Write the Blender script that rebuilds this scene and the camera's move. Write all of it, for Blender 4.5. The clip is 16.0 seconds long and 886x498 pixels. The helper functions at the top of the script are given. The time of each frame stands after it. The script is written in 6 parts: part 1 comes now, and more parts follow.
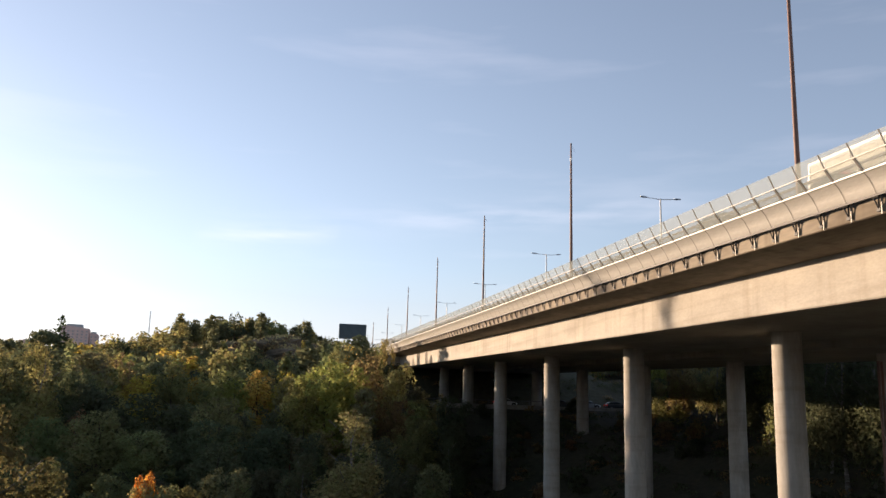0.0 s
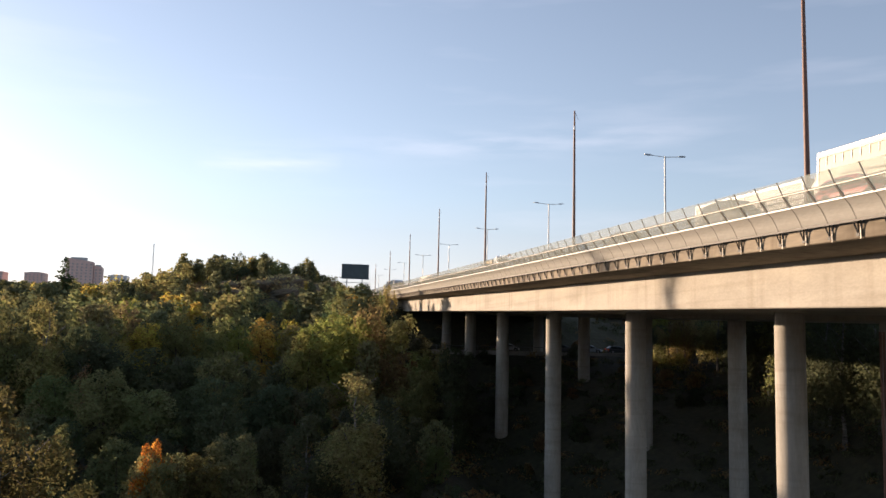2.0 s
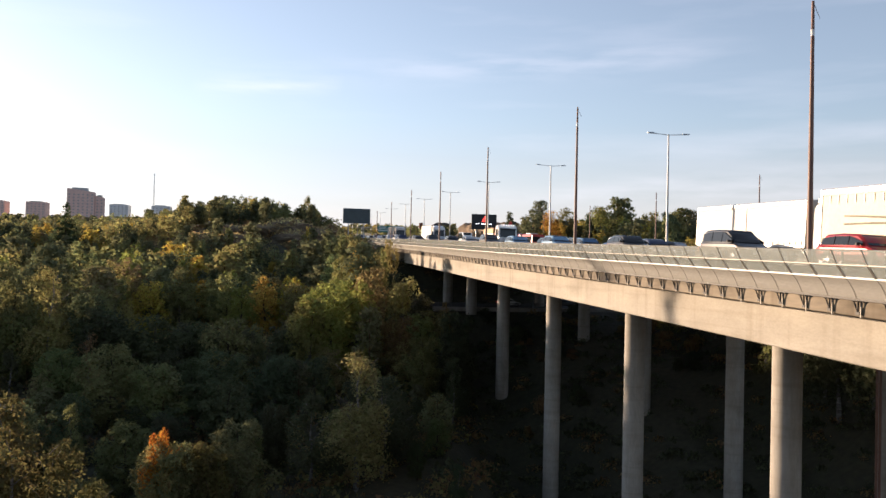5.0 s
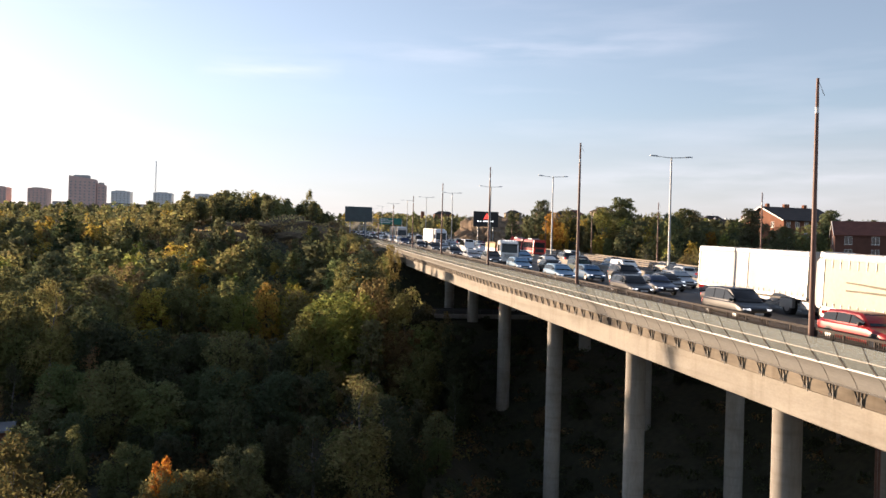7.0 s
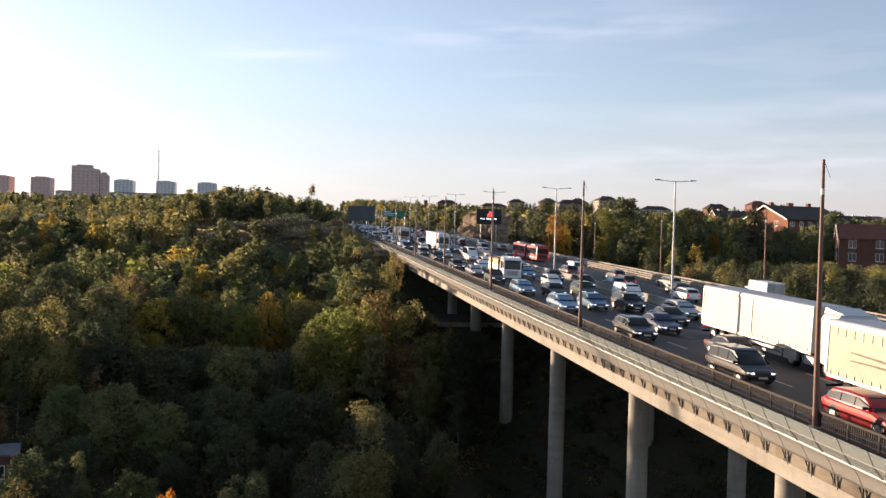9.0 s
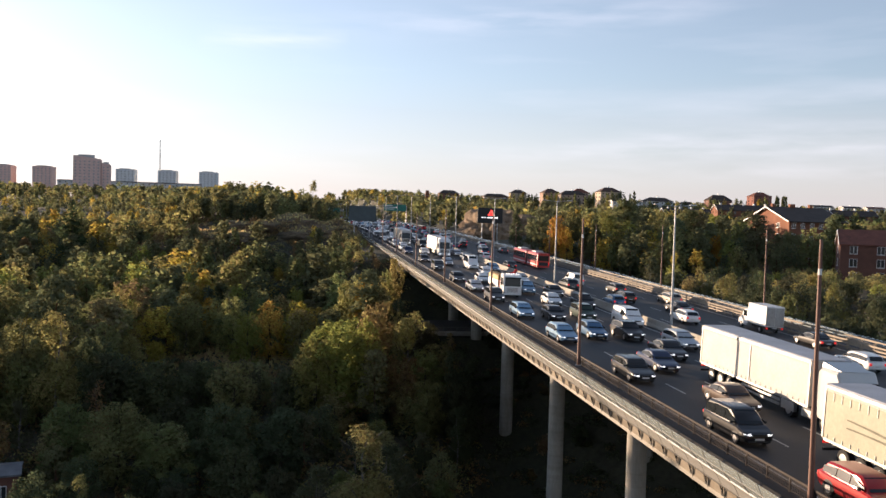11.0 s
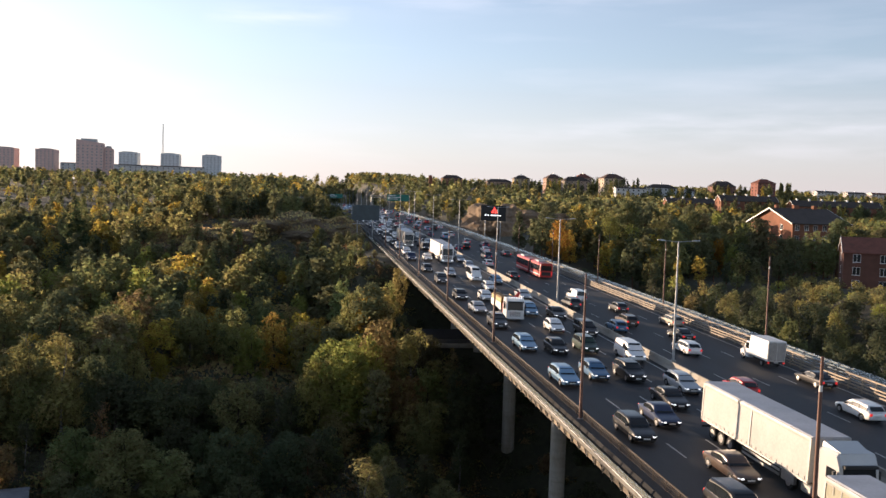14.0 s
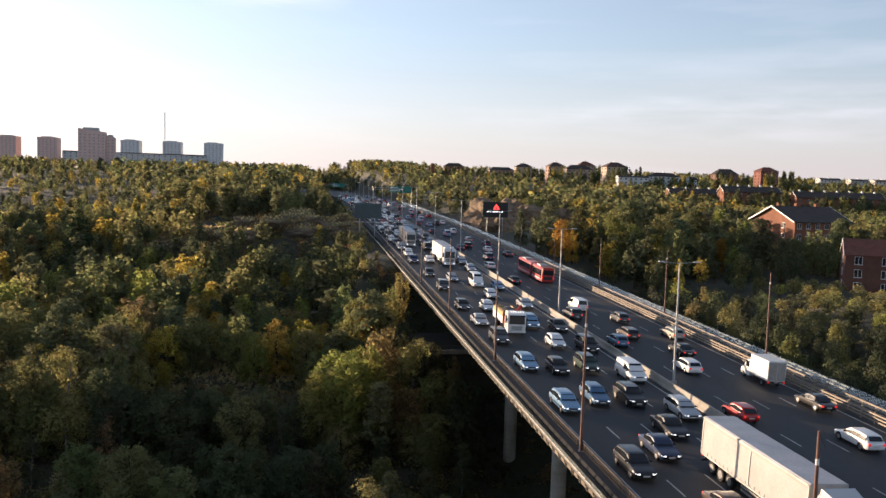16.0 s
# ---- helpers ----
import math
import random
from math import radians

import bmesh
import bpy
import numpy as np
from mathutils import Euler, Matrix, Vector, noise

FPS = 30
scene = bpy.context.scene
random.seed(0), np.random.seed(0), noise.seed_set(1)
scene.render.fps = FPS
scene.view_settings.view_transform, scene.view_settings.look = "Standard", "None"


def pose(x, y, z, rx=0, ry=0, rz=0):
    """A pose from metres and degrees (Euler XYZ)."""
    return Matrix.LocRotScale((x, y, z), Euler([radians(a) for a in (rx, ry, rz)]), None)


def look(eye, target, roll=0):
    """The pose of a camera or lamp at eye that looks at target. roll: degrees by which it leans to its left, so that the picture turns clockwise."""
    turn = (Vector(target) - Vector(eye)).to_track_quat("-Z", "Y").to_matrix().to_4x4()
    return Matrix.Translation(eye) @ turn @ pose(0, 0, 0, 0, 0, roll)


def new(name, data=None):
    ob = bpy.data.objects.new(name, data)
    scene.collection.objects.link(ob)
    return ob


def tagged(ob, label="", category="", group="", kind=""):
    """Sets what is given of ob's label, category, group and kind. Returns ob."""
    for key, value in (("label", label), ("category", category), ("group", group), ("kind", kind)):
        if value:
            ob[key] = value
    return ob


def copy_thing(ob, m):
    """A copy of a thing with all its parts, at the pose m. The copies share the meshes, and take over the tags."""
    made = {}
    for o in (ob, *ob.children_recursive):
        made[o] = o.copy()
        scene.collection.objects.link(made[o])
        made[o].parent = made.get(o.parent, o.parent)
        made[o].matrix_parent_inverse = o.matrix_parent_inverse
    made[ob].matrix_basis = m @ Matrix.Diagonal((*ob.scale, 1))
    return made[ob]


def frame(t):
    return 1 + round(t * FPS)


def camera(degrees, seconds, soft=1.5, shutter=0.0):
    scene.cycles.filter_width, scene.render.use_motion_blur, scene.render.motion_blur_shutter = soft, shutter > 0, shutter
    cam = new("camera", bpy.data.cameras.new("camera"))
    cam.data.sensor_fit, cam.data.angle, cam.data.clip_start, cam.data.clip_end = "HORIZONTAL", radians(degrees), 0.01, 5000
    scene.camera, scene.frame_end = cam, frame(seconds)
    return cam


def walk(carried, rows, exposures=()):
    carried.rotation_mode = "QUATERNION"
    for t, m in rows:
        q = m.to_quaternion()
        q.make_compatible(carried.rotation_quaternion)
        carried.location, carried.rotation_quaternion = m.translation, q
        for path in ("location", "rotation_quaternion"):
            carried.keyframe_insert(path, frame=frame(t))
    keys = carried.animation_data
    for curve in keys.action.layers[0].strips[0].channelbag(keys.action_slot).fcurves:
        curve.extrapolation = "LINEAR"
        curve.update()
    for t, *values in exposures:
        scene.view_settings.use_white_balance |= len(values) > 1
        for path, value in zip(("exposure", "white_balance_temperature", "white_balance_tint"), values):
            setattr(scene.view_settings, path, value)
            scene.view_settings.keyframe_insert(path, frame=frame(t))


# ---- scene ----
# The bridge runs along +Y; x = 0 is the line of the outer masts, z = 0 the deck's edge at y = 0.
# Camera: seconds, eye, heading clockwise from +Y, tilt upwards, roll (degrees)
PATH = [
    (0.0, (-21.63, -62.34, -10.53), 10.368, 11.213, 1.633),
    (0.5, (-21.64, -62.32, -9.74), 10.354, 10.055, 1.396),
    (1.0, (-21.67, -62.30, -8.88), 10.371, 8.799, 1.340),
    (1.5, (-21.67, -62.28, -8.04), 10.374, 7.601, 1.333),
    (2.0, (-21.63, -62.26, -7.05), 10.335, 6.332, 1.345),
    (2.5, (-21.57, -62.25, -6.02), 10.300, 5.040, 1.248),
    (3.0, (-21.54, -62.30, -4.99), 10.299, 3.742, 1.205),
    (5.5, (-21.85, -62.71, -0.34), 10.351, 0.966, 1.354),
    (6.0, (-21.86, -62.75, 0.62), 10.327, 0.758, 1.593),
    (6.5, (-21.89, -62.74, 1.62), 10.299, 0.493, 1.610),
    (7.0, (-21.95, -62.71, 2.63), 10.267, 0.190, 1.611),
    (7.5, (-21.95, -62.66, 3.70), 10.241, -0.111, 1.534),
    (8.0, (-21.94, -62.60, 4.70), 10.184, -0.290, 1.518),
    (8.5, (-21.97, -62.54, 5.72), 10.124, -0.580, 1.509),
    (9.0, (-22.00, -62.49, 6.81), 10.082, -0.857, 1.493),
    (11.5, (-21.88, -62.44, 11.67), 9.974, -2.030, 1.658),
    (12.0, (-21.90, -62.44, 12.62), 9.963, -2.307, 1.695),
    (12.5, (-21.94, -62.42, 13.56), 9.931, -2.535, 1.742),
    (13.0, (-22.00, -62.41, 14.58), 9.886, -2.756, 1.747),
    (13.5, (-22.05, -62.38, 15.58), 9.874, -2.963, 1.786),
    (14.0, (-22.08, -62.36, 16.51), 9.833, -3.172, 1.814),
    (14.5, (-22.11, -62.33, 17.46), 9.800, -3.426, 1.789),
    (15.0, (-22.12, -62.34, 18.50), 9.784, -3.724, 1.764),
    (15.5, (-22.14, -62.38, 19.46), 9.771, -3.960, 1.802),
    (16.0, (-22.15, -62.43, 20.44), 9.707, -4.236, 1.729),
]
cam = camera(55.19, 16.0)


def aim(eye, heading, tilt, roll):
    h, p = radians(heading), radians(tilt)
    d = Vector((math.sin(h) * math.cos(p), math.cos(h) * math.cos(p), math.sin(p)))
    return look(eye, Vector(eye) + d * 50, roll)


walk(cam, [(t, aim(e, h, p, r)) for t, e, h, p, r in PATH], exposures=[(0.0, 1.12, 6000, 20), (16.0, 1.12, 6000, 20)])

# ---- light ----
SUN_LEFT, SUN_UP = 44.0, 6.5      # degrees left of +Y, degrees above the horizon
world = bpy.data.worlds.new("sky")
scene.world = world
world.use_nodes = True
wn, wl = world.node_tree.nodes, world.node_tree.links
wn.clear()
w_out = wn.new("ShaderNodeOutputWorld")
w_bg = wn.new("ShaderNodeBackground")
w_bg.inputs["Strength"].default_value = 0.121
sky = wn.new("ShaderNodeTexSky")
sky.sky_type, sky.sun_disc = "NISHITA", False
sky.sun_elevation, sky.sun_rotation = radians(SUN_UP), radians(-SUN_LEFT)
sky.air_density, sky.dust_density, sky.ozone_density = 1.0, 0.5, 2.0
# thin cirrus: faint streaks all over, and a few long brushed ones (azimuth right of +Y and height in radians)
w_co = wn.new("ShaderNodeTexCoord")
w_sep = wn.new("ShaderNodeSeparateXYZ")
wl.new(w_co.outputs["Generated"], w_sep.inputs["Vector"])


def w_math(op, p, q=0.0, clamp=False):
    """A sum in the sky's nodes; p and q are sockets or numbers."""
    node = wn.new("ShaderNodeMath")
    node.operation, node.use_clamp = op, clamp
    for slot, value in zip(node.inputs, (p, q)):
        if isinstance(value, (int, float)):
            slot.default_value = value
        else:
            wl.new(value, slot)
    return node.outputs[0]


def w_brush(scale, detail):
    mp, ns = wn.new("ShaderNodeMapping"), wn.new("ShaderNodeTexNoise")
    mp.inputs["Scale"].default_value = scale
    mp.inputs["Rotation"].default_value = (0.05, 0.03, 0.0)
    ns.inputs["Scale"].default_value, ns.inputs["Detail"].default_value = 1.4, detail
    wl.new(w_co.outputs["Generated"], mp.inputs["Vector"])
    wl.new(mp.outputs["Vector"], ns.inputs["Vector"])
    return ns.outputs["Fac"]


az = w_math("ARCTAN2", w_sep.outputs["X"], w_sep.outputs["Y"])
up = w_math("ARCSINE", w_sep.outputs["Z"])
fine_wisps = w_math("MULTIPLY", w_math("SUBTRACT", w_brush((7.0, 7.0, 46.0), 6.0), 0.34), 2.6, True)
broad_wisps = w_math("MULTIPLY", w_math("SUBTRACT", w_brush((2.2, 2.2, 16.0), 5.0), 0.55), 1.1, True)
cloud = w_math("MULTIPLY", broad_wisps, 0.5)
for a0, a1, h0, slope, thick, weight in ((-0.115, 0.06, 0.203, 0.06, 0.011, 0.34), (0.0, 0.55, 0.236, 0.045, 0.017, 0.24), (0.30, 0.72, 0.104, 0.03, 0.012, 0.20),
                                         (-0.05, 1.2, 0.090, 0.015, 0.009, 0.22), (0.10, 1.2, 0.066, 0.0, 0.012, 0.14), (0.40, 0.95, 0.150, 0.05, 0.012, 0.12)):
    mid, half = (a0 + a1) / 2, (a1 - a0) / 2
    off = w_math("SUBTRACT", az, mid)
    side = w_math("SUBTRACT", 1.0, w_math("POWER", w_math("ABSOLUTE", w_math("DIVIDE", off, half)), 2.0), True)
    dist = w_math("DIVIDE", w_math("SUBTRACT", w_math("SUBTRACT", up, h0), w_math("MULTIPLY", off, slope)), thick)
    bell = w_math("EXPONENT", w_math("MULTIPLY", w_math("MULTIPLY", dist, dist), -1.0))
    cloud = w_math("ADD", cloud, w_math("MULTIPLY", w_math("MULTIPLY", w_math("MULTIPLY", bell, side), fine_wisps), weight))
w_mix = wn.new("ShaderNodeMixRGB")
w_mix.inputs["Color2"].default_value = (5.2, 4.95, 4.8, 1)
wl.new(w_math("MINIMUM", cloud, 0.6), w_mix.inputs["Fac"])
w_sat = wn.new("ShaderNodeHueSaturation")
w_sat.inputs["Saturation"].default_value, w_sat.inputs["Hue"].default_value = 0.60, 0.493
wl.new(sky.outputs["Color"], w_sat.inputs["Color"])
# pale haze low over the horizon
w_low = wn.new("ShaderNodeMapRange")
w_low.inputs["From Min"].default_value, w_low.inputs["From Max"].default_value = 0.17, -0.01
w_low.inputs["To Min"].default_value, w_low.inputs["To Max"].default_value = 0.0, 0.75
w_haze = wn.new("ShaderNodeMixRGB")
w_haze.inputs["Color2"].default_value = (2.95, 2.70, 2.62, 1)
wl.new(w_sep.outputs["Z"], w_low.inputs["Value"])
wl.new(w_low.outputs["Result"], w_haze.inputs["Fac"])
wl.new(w_sat.outputs["Color"], w_haze.inputs["Color1"])
wl.new(w_haze.outputs["Color"], w_mix.inputs["Color1"])
wl.new(w_mix.outputs["Color"], w_bg.inputs["Color"])
wl.new(w_bg.outputs["Background"], w_out.inputs["Surface"])

sun_data = bpy.data.lights.new("sun", "SUN")
sun_data.energy, sun_data.angle, sun_data.color = 5.0, radians(0.6), (1.0, 0.735, 0.44)
sun = new("sun", sun_data)
a, e = radians(SUN_LEFT), radians(SUN_UP)
sun.matrix_world = look(Vector((-math.sin(a) * math.cos(e), math.cos(a) * math.cos(e), math.sin(e))) * 300, (0, 0, 0))

# ---- materials ----


def mat(name, color, rough=0.6, metal=0.0, var=0.12, scale=3.0, fine=40.0, bump=0.15, color2=None, spec=0.5, stretch=(1, 1, 1), depth=0.02, own=False, objvar=0.0, coat=0.0):
    """Principled surface with stains at one scale and grain at another."""
    m = bpy.data.materials.new(name)
    m.use_nodes = True
    n, l = m.node_tree.nodes, m.node_tree.links
    b = n["Principled BSDF"]
    b.inputs["Roughness"].default_value = rough
    b.inputs["Metallic"].default_value = metal
    b.inputs["Specular IOR Level"].default_value = spec
    b.inputs["Coat Weight"].default_value = coat
    co = n.new("ShaderNodeTexCoord")
    mp = n.new("ShaderNodeMapping")
    mp.inputs["Scale"].default_value = stretch
    l.new(co.outputs["Object"], mp.inputs["Vector"])
    big = n.new("ShaderNodeTexNoise")
    big.inputs["Scale"].default_value = scale
    big.inputs["Detail"].default_value = 4
    small = n.new("ShaderNodeTexNoise")
    small.inputs["Scale"].default_value = fine
    small.inputs["Detail"].default_value = 3
    for t in (big, small):
        l.new(mp.outputs["Vector"], t.inputs["Vector"])
    ramp = n.new("ShaderNodeValToRGB")
    ramp.color_ramp.elements[0].position, ramp.color_ramp.elements[1].position = 0.3, 0.72
    c2 = color2 or tuple(c * (1 - 2.2 * var) for c in color)
    ramp.color_ramp.elements[0].color = (*c2, 1)
    ramp.color_ramp.elements[1].color = (*color, 1)
    l.new(big.outputs["Fac"], ramp.inputs["Fac"])
    mul = n.new("ShaderNodeMixRGB")
    mul.blend_type = "MULTIPLY"
    mul.inputs["Fac"].default_value = min(1.0, var * 3)
    l.new(small.outputs["Fac"], mul.inputs["Color2"])
    src = ramp.outputs["Color"]
    if own:                       # colour of the single object, tinted by the stains
        info = n.new("ShaderNodeObjectInfo")
        tint = n.new("ShaderNodeMixRGB")
        tint.blend_type = "MULTIPLY"
        tint.inputs["Fac"].default_value = 1.0
        l.new(info.outputs["Color"], tint.inputs["Color1"])
        l.new(src, tint.inputs["Color2"])
        src = tint.outputs["Color"]
    if objvar:
        info = n.new("ShaderNodeObjectInfo")
        hs = n.new("ShaderNodeHueSaturation")
        ad = n.new("ShaderNodeMath")
        ad.operation = "MULTIPLY_ADD"
        ad.inputs[1].default_value, ad.inputs[2].default_value = objvar, 1.0 - objvar / 2
        l.new(info.outputs["Random"], ad.inputs[0])
        l.new(ad.outputs[0], hs.inputs["Value"])
        l.new(src, hs.inputs["Color"])
        src = hs.outputs["Color"]
    l.new(src, mul.inputs["Color1"])
    l.new(mul.outputs["Color"], b.inputs["Base Color"])
    if bump:
        bp = n.new("ShaderNodeBump")
        bp.inputs["Strength"].default_value = bump
        bp.inputs["Distance"].default_value = depth
        l.new(small.outputs["Fac"], bp.inputs["Height"])
        l.new(bp.outputs["Normal"], b.inputs["Normal"])
    return m


def leaf_mat(name, var=0.20, through_light=0.58):
    """Leaves: colour of the single tree, varied leaf by leaf, letting light through."""
    m = bpy.data.materials.new(name)
    m.use_nodes = True
    n, l = m.node_tree.nodes, m.node_tree.links
    n.clear()
    out = n.new("ShaderNodeOutputMaterial")
    info = n.new("ShaderNodeObjectInfo")
    geo = n.new("ShaderNodeNewGeometry")
    hs = n.new("ShaderNodeHueSaturation")
    v = n.new("ShaderNodeMath")
    v.operation = "MULTIPLY_ADD"
    v.inputs[1].default_value, v.inputs[2].default_value = var * 2, 1 - var
    l.new(geo.outputs["Random Per Island"], v.inputs[0])
    l.new(v.outputs[0], hs.inputs["Value"])
    h = n.new("ShaderNodeMath")
    h.operation = "MULTIPLY_ADD"
    h.inputs[1].default_value, h.inputs[2].default_value = 0.05, 0.475
    l.new(geo.outputs["Random Per Island"], h.inputs[0])
    l.new(h.outputs[0], hs.inputs["Hue"])
    l.new(info.outputs["Color"], hs.inputs["Color"])
    d = n.new("ShaderNodeBsdfDiffuse")
    tr = n.new("ShaderNodeBsdfTranslucent")
    mx = n.new("ShaderNodeMixShader")
    mx.inputs["Fac"].default_value = through_light
    for s in (d, tr):
        l.new(hs.outputs["Color"], s.inputs["Color"])
    l.new(d.outputs[0], mx.inputs[1])
    l.new(tr.outputs[0], mx.inputs[2])
    l.new(mx.outputs[0], out.inputs["Surface"])
    return m


def glass_mat(name, color, rough=0.05, alpha=0.35):
    """A thin pane: partly clear, partly glossy."""
    m = bpy.data.materials.new(name)
    m.use_nodes = True
    n, l = m.node_tree.nodes, m.node_tree.links
    b = n["Principled BSDF"]
    b.inputs["Base Color"].default_value = (*color, 1)
    b.inputs["Roughness"].default_value = rough
    b.inputs["Alpha"].default_value = alpha
    return m


def lamp_mat(name, color, strength):
    m = bpy.data.materials.new(name)
    m.use_nodes = True
    b = m.node_tree.nodes["Principled BSDF"]
    b.inputs["Base Color"].default_value = (*color, 1)
    b.inputs["Emission Color"].default_value = (*color, 1)
    b.inputs["Emission Strength"].default_value = strength
    return m


CONCRETE = mat("concrete", (0.435, 0.405, 0.35), 0.85, var=0.10, scale=0.5, fine=9, bump=0.2, stretch=(1, 0.5, 1.2))
CONCRETE_DARK = mat("concrete_grey", (0.448, 0.419, 0.367), 0.85, var=0.12, scale=0.7, fine=6, bump=0.25, stretch=(1, 1, 0.25))
ASPHALT = mat("asphalt", (0.036, 0.039, 0.045), 0.72, var=0.22, scale=0.25, fine=14, bump=0.25, stretch=(1, 0.12, 1))
PAINT_LINE = mat("road_paint", (0.62, 0.62, 0.60), 0.7, var=0.2, scale=1.2, fine=12, bump=0.1)
RUST = mat("rusty_steel", (0.060, 0.044, 0.034), 0.75, metal=0.2, var=0.2, scale=2.5, fine=30, bump=0.2)
MAST_PAINT = mat("brown_mast_paint", (0.23, 0.11, 0.075), 0.55, var=0.15, scale=1.5, fine=20)
GALV = mat("galvanised_steel", (0.52, 0.52, 0.51), 0.45, metal=0.7, var=0.12, scale=2.0, fine=25)
LAMP_GREY = mat("lamp_grey", (0.48, 0.49, 0.49), 0.5, metal=0.4, var=0.08)
WHITE_PAINT = mat("white_paint", (0.78, 0.77, 0.74), 0.5, var=0.06, scale=1.5, fine=20, bump=0.05)
BRUSHED = mat("brushed_sheet_metal", (0.64, 0.625, 0.585), 0.40, metal=0.5, var=0.10, scale=0.8, fine=18, bump=0.06, stretch=(1, 0.2, 1))
SCREEN = glass_mat("screen_pane", (0.44, 0.49, 0.48), 0.2, 0.38)
STAINED = mat("stained_concrete", (0.38, 0.32, 0.235), 0.9, var=0.2, scale=0.5, fine=5, bump=0.2, stretch=(1, 0.2, 1), color2=(0.17, 0.14, 0.10))
RIB_STEEL = mat("rib_steel", (0.30, 0.285, 0.26), 0.5, metal=0.3, var=0.12)
STEEL_GREY = mat("grey_rail_steel", (0.17, 0.165, 0.155), 0.6, metal=0.2, var=0.12)
DARK_STEEL = mat("dark_steel", (0.05, 0.048, 0.045), 0.6, metal=0.3, var=0.15)
WOOD_RAIL = mat("weathered_guard_rail", (0.42, 0.34, 0.25), 0.7, var=0.18, scale=1.5, fine=25, stretch=(1, 0.15, 1))
SIGN_BACK = mat("sign_back", (0.085, 0.115, 0.125), 0.6, var=0.12, scale=0.8)
SIGN_BLACK = mat("sign_black", (0.012, 0.012, 0.013), 0.5, var=0.1)
SIGN_GREEN = mat("sign_green", (0.015, 0.20, 0.15), 0.45, var=0.08)
SIGN_RED = lamp_mat("lit_red", (0.95, 0.06, 0.04), 1.1)
SIGN_WHITE = lamp_mat("lit_white", (0.9, 0.9, 0.85), 0.9)
EARTH = mat("forest_floor", (0.100, 0.084, 0.048), 0.95, var=0.25, scale=0.05, fine=1.2, bump=0.5, color2=(0.050, 0.055, 0.026), depth=0.3)
ROCK_BROWN = mat("blasted_rock", (0.42, 0.28, 0.16), 0.9, var=0.25, scale=0.22, fine=2.2, bump=0.7, color2=(0.16, 0.11, 0.065), depth=0.3)
ROCK = mat("granite", (0.27, 0.195, 0.125), 0.9, var=0.25, scale=0.16, fine=2.6, bump=0.6, color2=(0.085, 0.075, 0.05), depth=0.25)


def grassy(m, color):
    """Lets grass and moss grow where the rock lies level."""
    n, l = m.node_tree.nodes, m.node_tree.links
    b = n["Principled BSDF"]
    src = b.inputs["Base Color"].links[0].from_socket
    geo, sep, rmp, mx = n.new("ShaderNodeNewGeometry"), n.new("ShaderNodeSeparateXYZ"), n.new("ShaderNodeMapRange"), n.new("ShaderNodeMixRGB")
    rmp.inputs["From Min"].default_value, rmp.inputs["From Max"].default_value = 0.72, 0.95
    mx.inputs["Color2"].default_value = (*color, 1)
    l.new(geo.outputs["Normal"], sep.inputs["Vector"])
    l.new(sep.outputs["Z"], rmp.inputs["Value"])
    l.new(rmp.outputs["Result"], mx.inputs["Fac"])
    l.new(src, mx.inputs["Color1"])
    l.new(mx.outputs["Color"], b.inputs["Base Color"])


def streaked(m, amount):
    """Rain streaks running down a wall, and blotches along it."""
    n, l = m.node_tree.nodes, m.node_tree.links
    b = n["Principled BSDF"]
    src = b.inputs["Base Color"].links[0].from_socket
    co = n.new("ShaderNodeTexCoord")
    for scale_, lo_, hi_ in (((1.0, 1.1, 0.05), 0.52, 0.72), ((0.3, 0.16, 0.5), 0.50, 0.75), ((0.2, 0.07, 2.5), 0.52, 0.80)):
        mp, ns, rm, mx = n.new("ShaderNodeMapping"), n.new("ShaderNodeTexNoise"), n.new("ShaderNodeMapRange"), n.new("ShaderNodeMixRGB")
        mp.inputs["Scale"].default_value = scale_
        ns.inputs["Scale"].default_value = 1.0
        ns.inputs["Detail"].default_value = 5.0
        rm.inputs["From Min"].default_value, rm.inputs["From Max"].default_value = lo_, hi_
        rm.inputs["To Max"].default_value = amount
        mx.blend_type = "MULTIPLY"
        mx.inputs["Color2"].default_value = (0.42, 0.37, 0.30, 1)
        l.new(co.outputs["Object"], mp.inputs["Vector"])
        l.new(mp.outputs["Vector"], ns.inputs["Vector"])
        l.new(ns.outputs["Fac"], rm.inputs["Value"])
        l.new(rm.outputs["Result"], mx.inputs["Fac"])
        l.new(src, mx.inputs["Color1"])
        src = mx.outputs["Color"]
    l.new(src, b.inputs["Base Color"])


streaked(CONCRETE, 0.36)
streaked(STAINED, 0.7)
streaked(CONCRETE_DARK, 0.35)
grassy(ROCK, (0.17, 0.135, 0.055))
BARK = mat("bark", (0.11, 0.085, 0.06), 0.95, var=0.25, scale=2, fine=14, bump=0.5, stretch=(1, 1, 0.25))
BARK_PINE = mat("pine_bark", (0.24, 0.115, 0.06), 0.95, var=0.25, scale=2, fine=14, bump=0.5, stretch=(1, 1, 0.3))
BARK_BIRCH = mat("birch_bark", (0.50, 0.47, 0.42), 0.9, var=0.3, scale=3, fine=10, color2=(0.08, 0.07, 0.06), stretch=(1, 1, 2.5))
LEAF = leaf_mat("leaves")
NEEDLE = leaf_mat("needles", 0.22, 0.45)
CAR_PAINT = mat("car_paint", (1, 1, 1), 0.36, metal=0.1, var=0.03, scale=1, fine=8, bump=0.0, own=True, coat=0.55, spec=0.3)
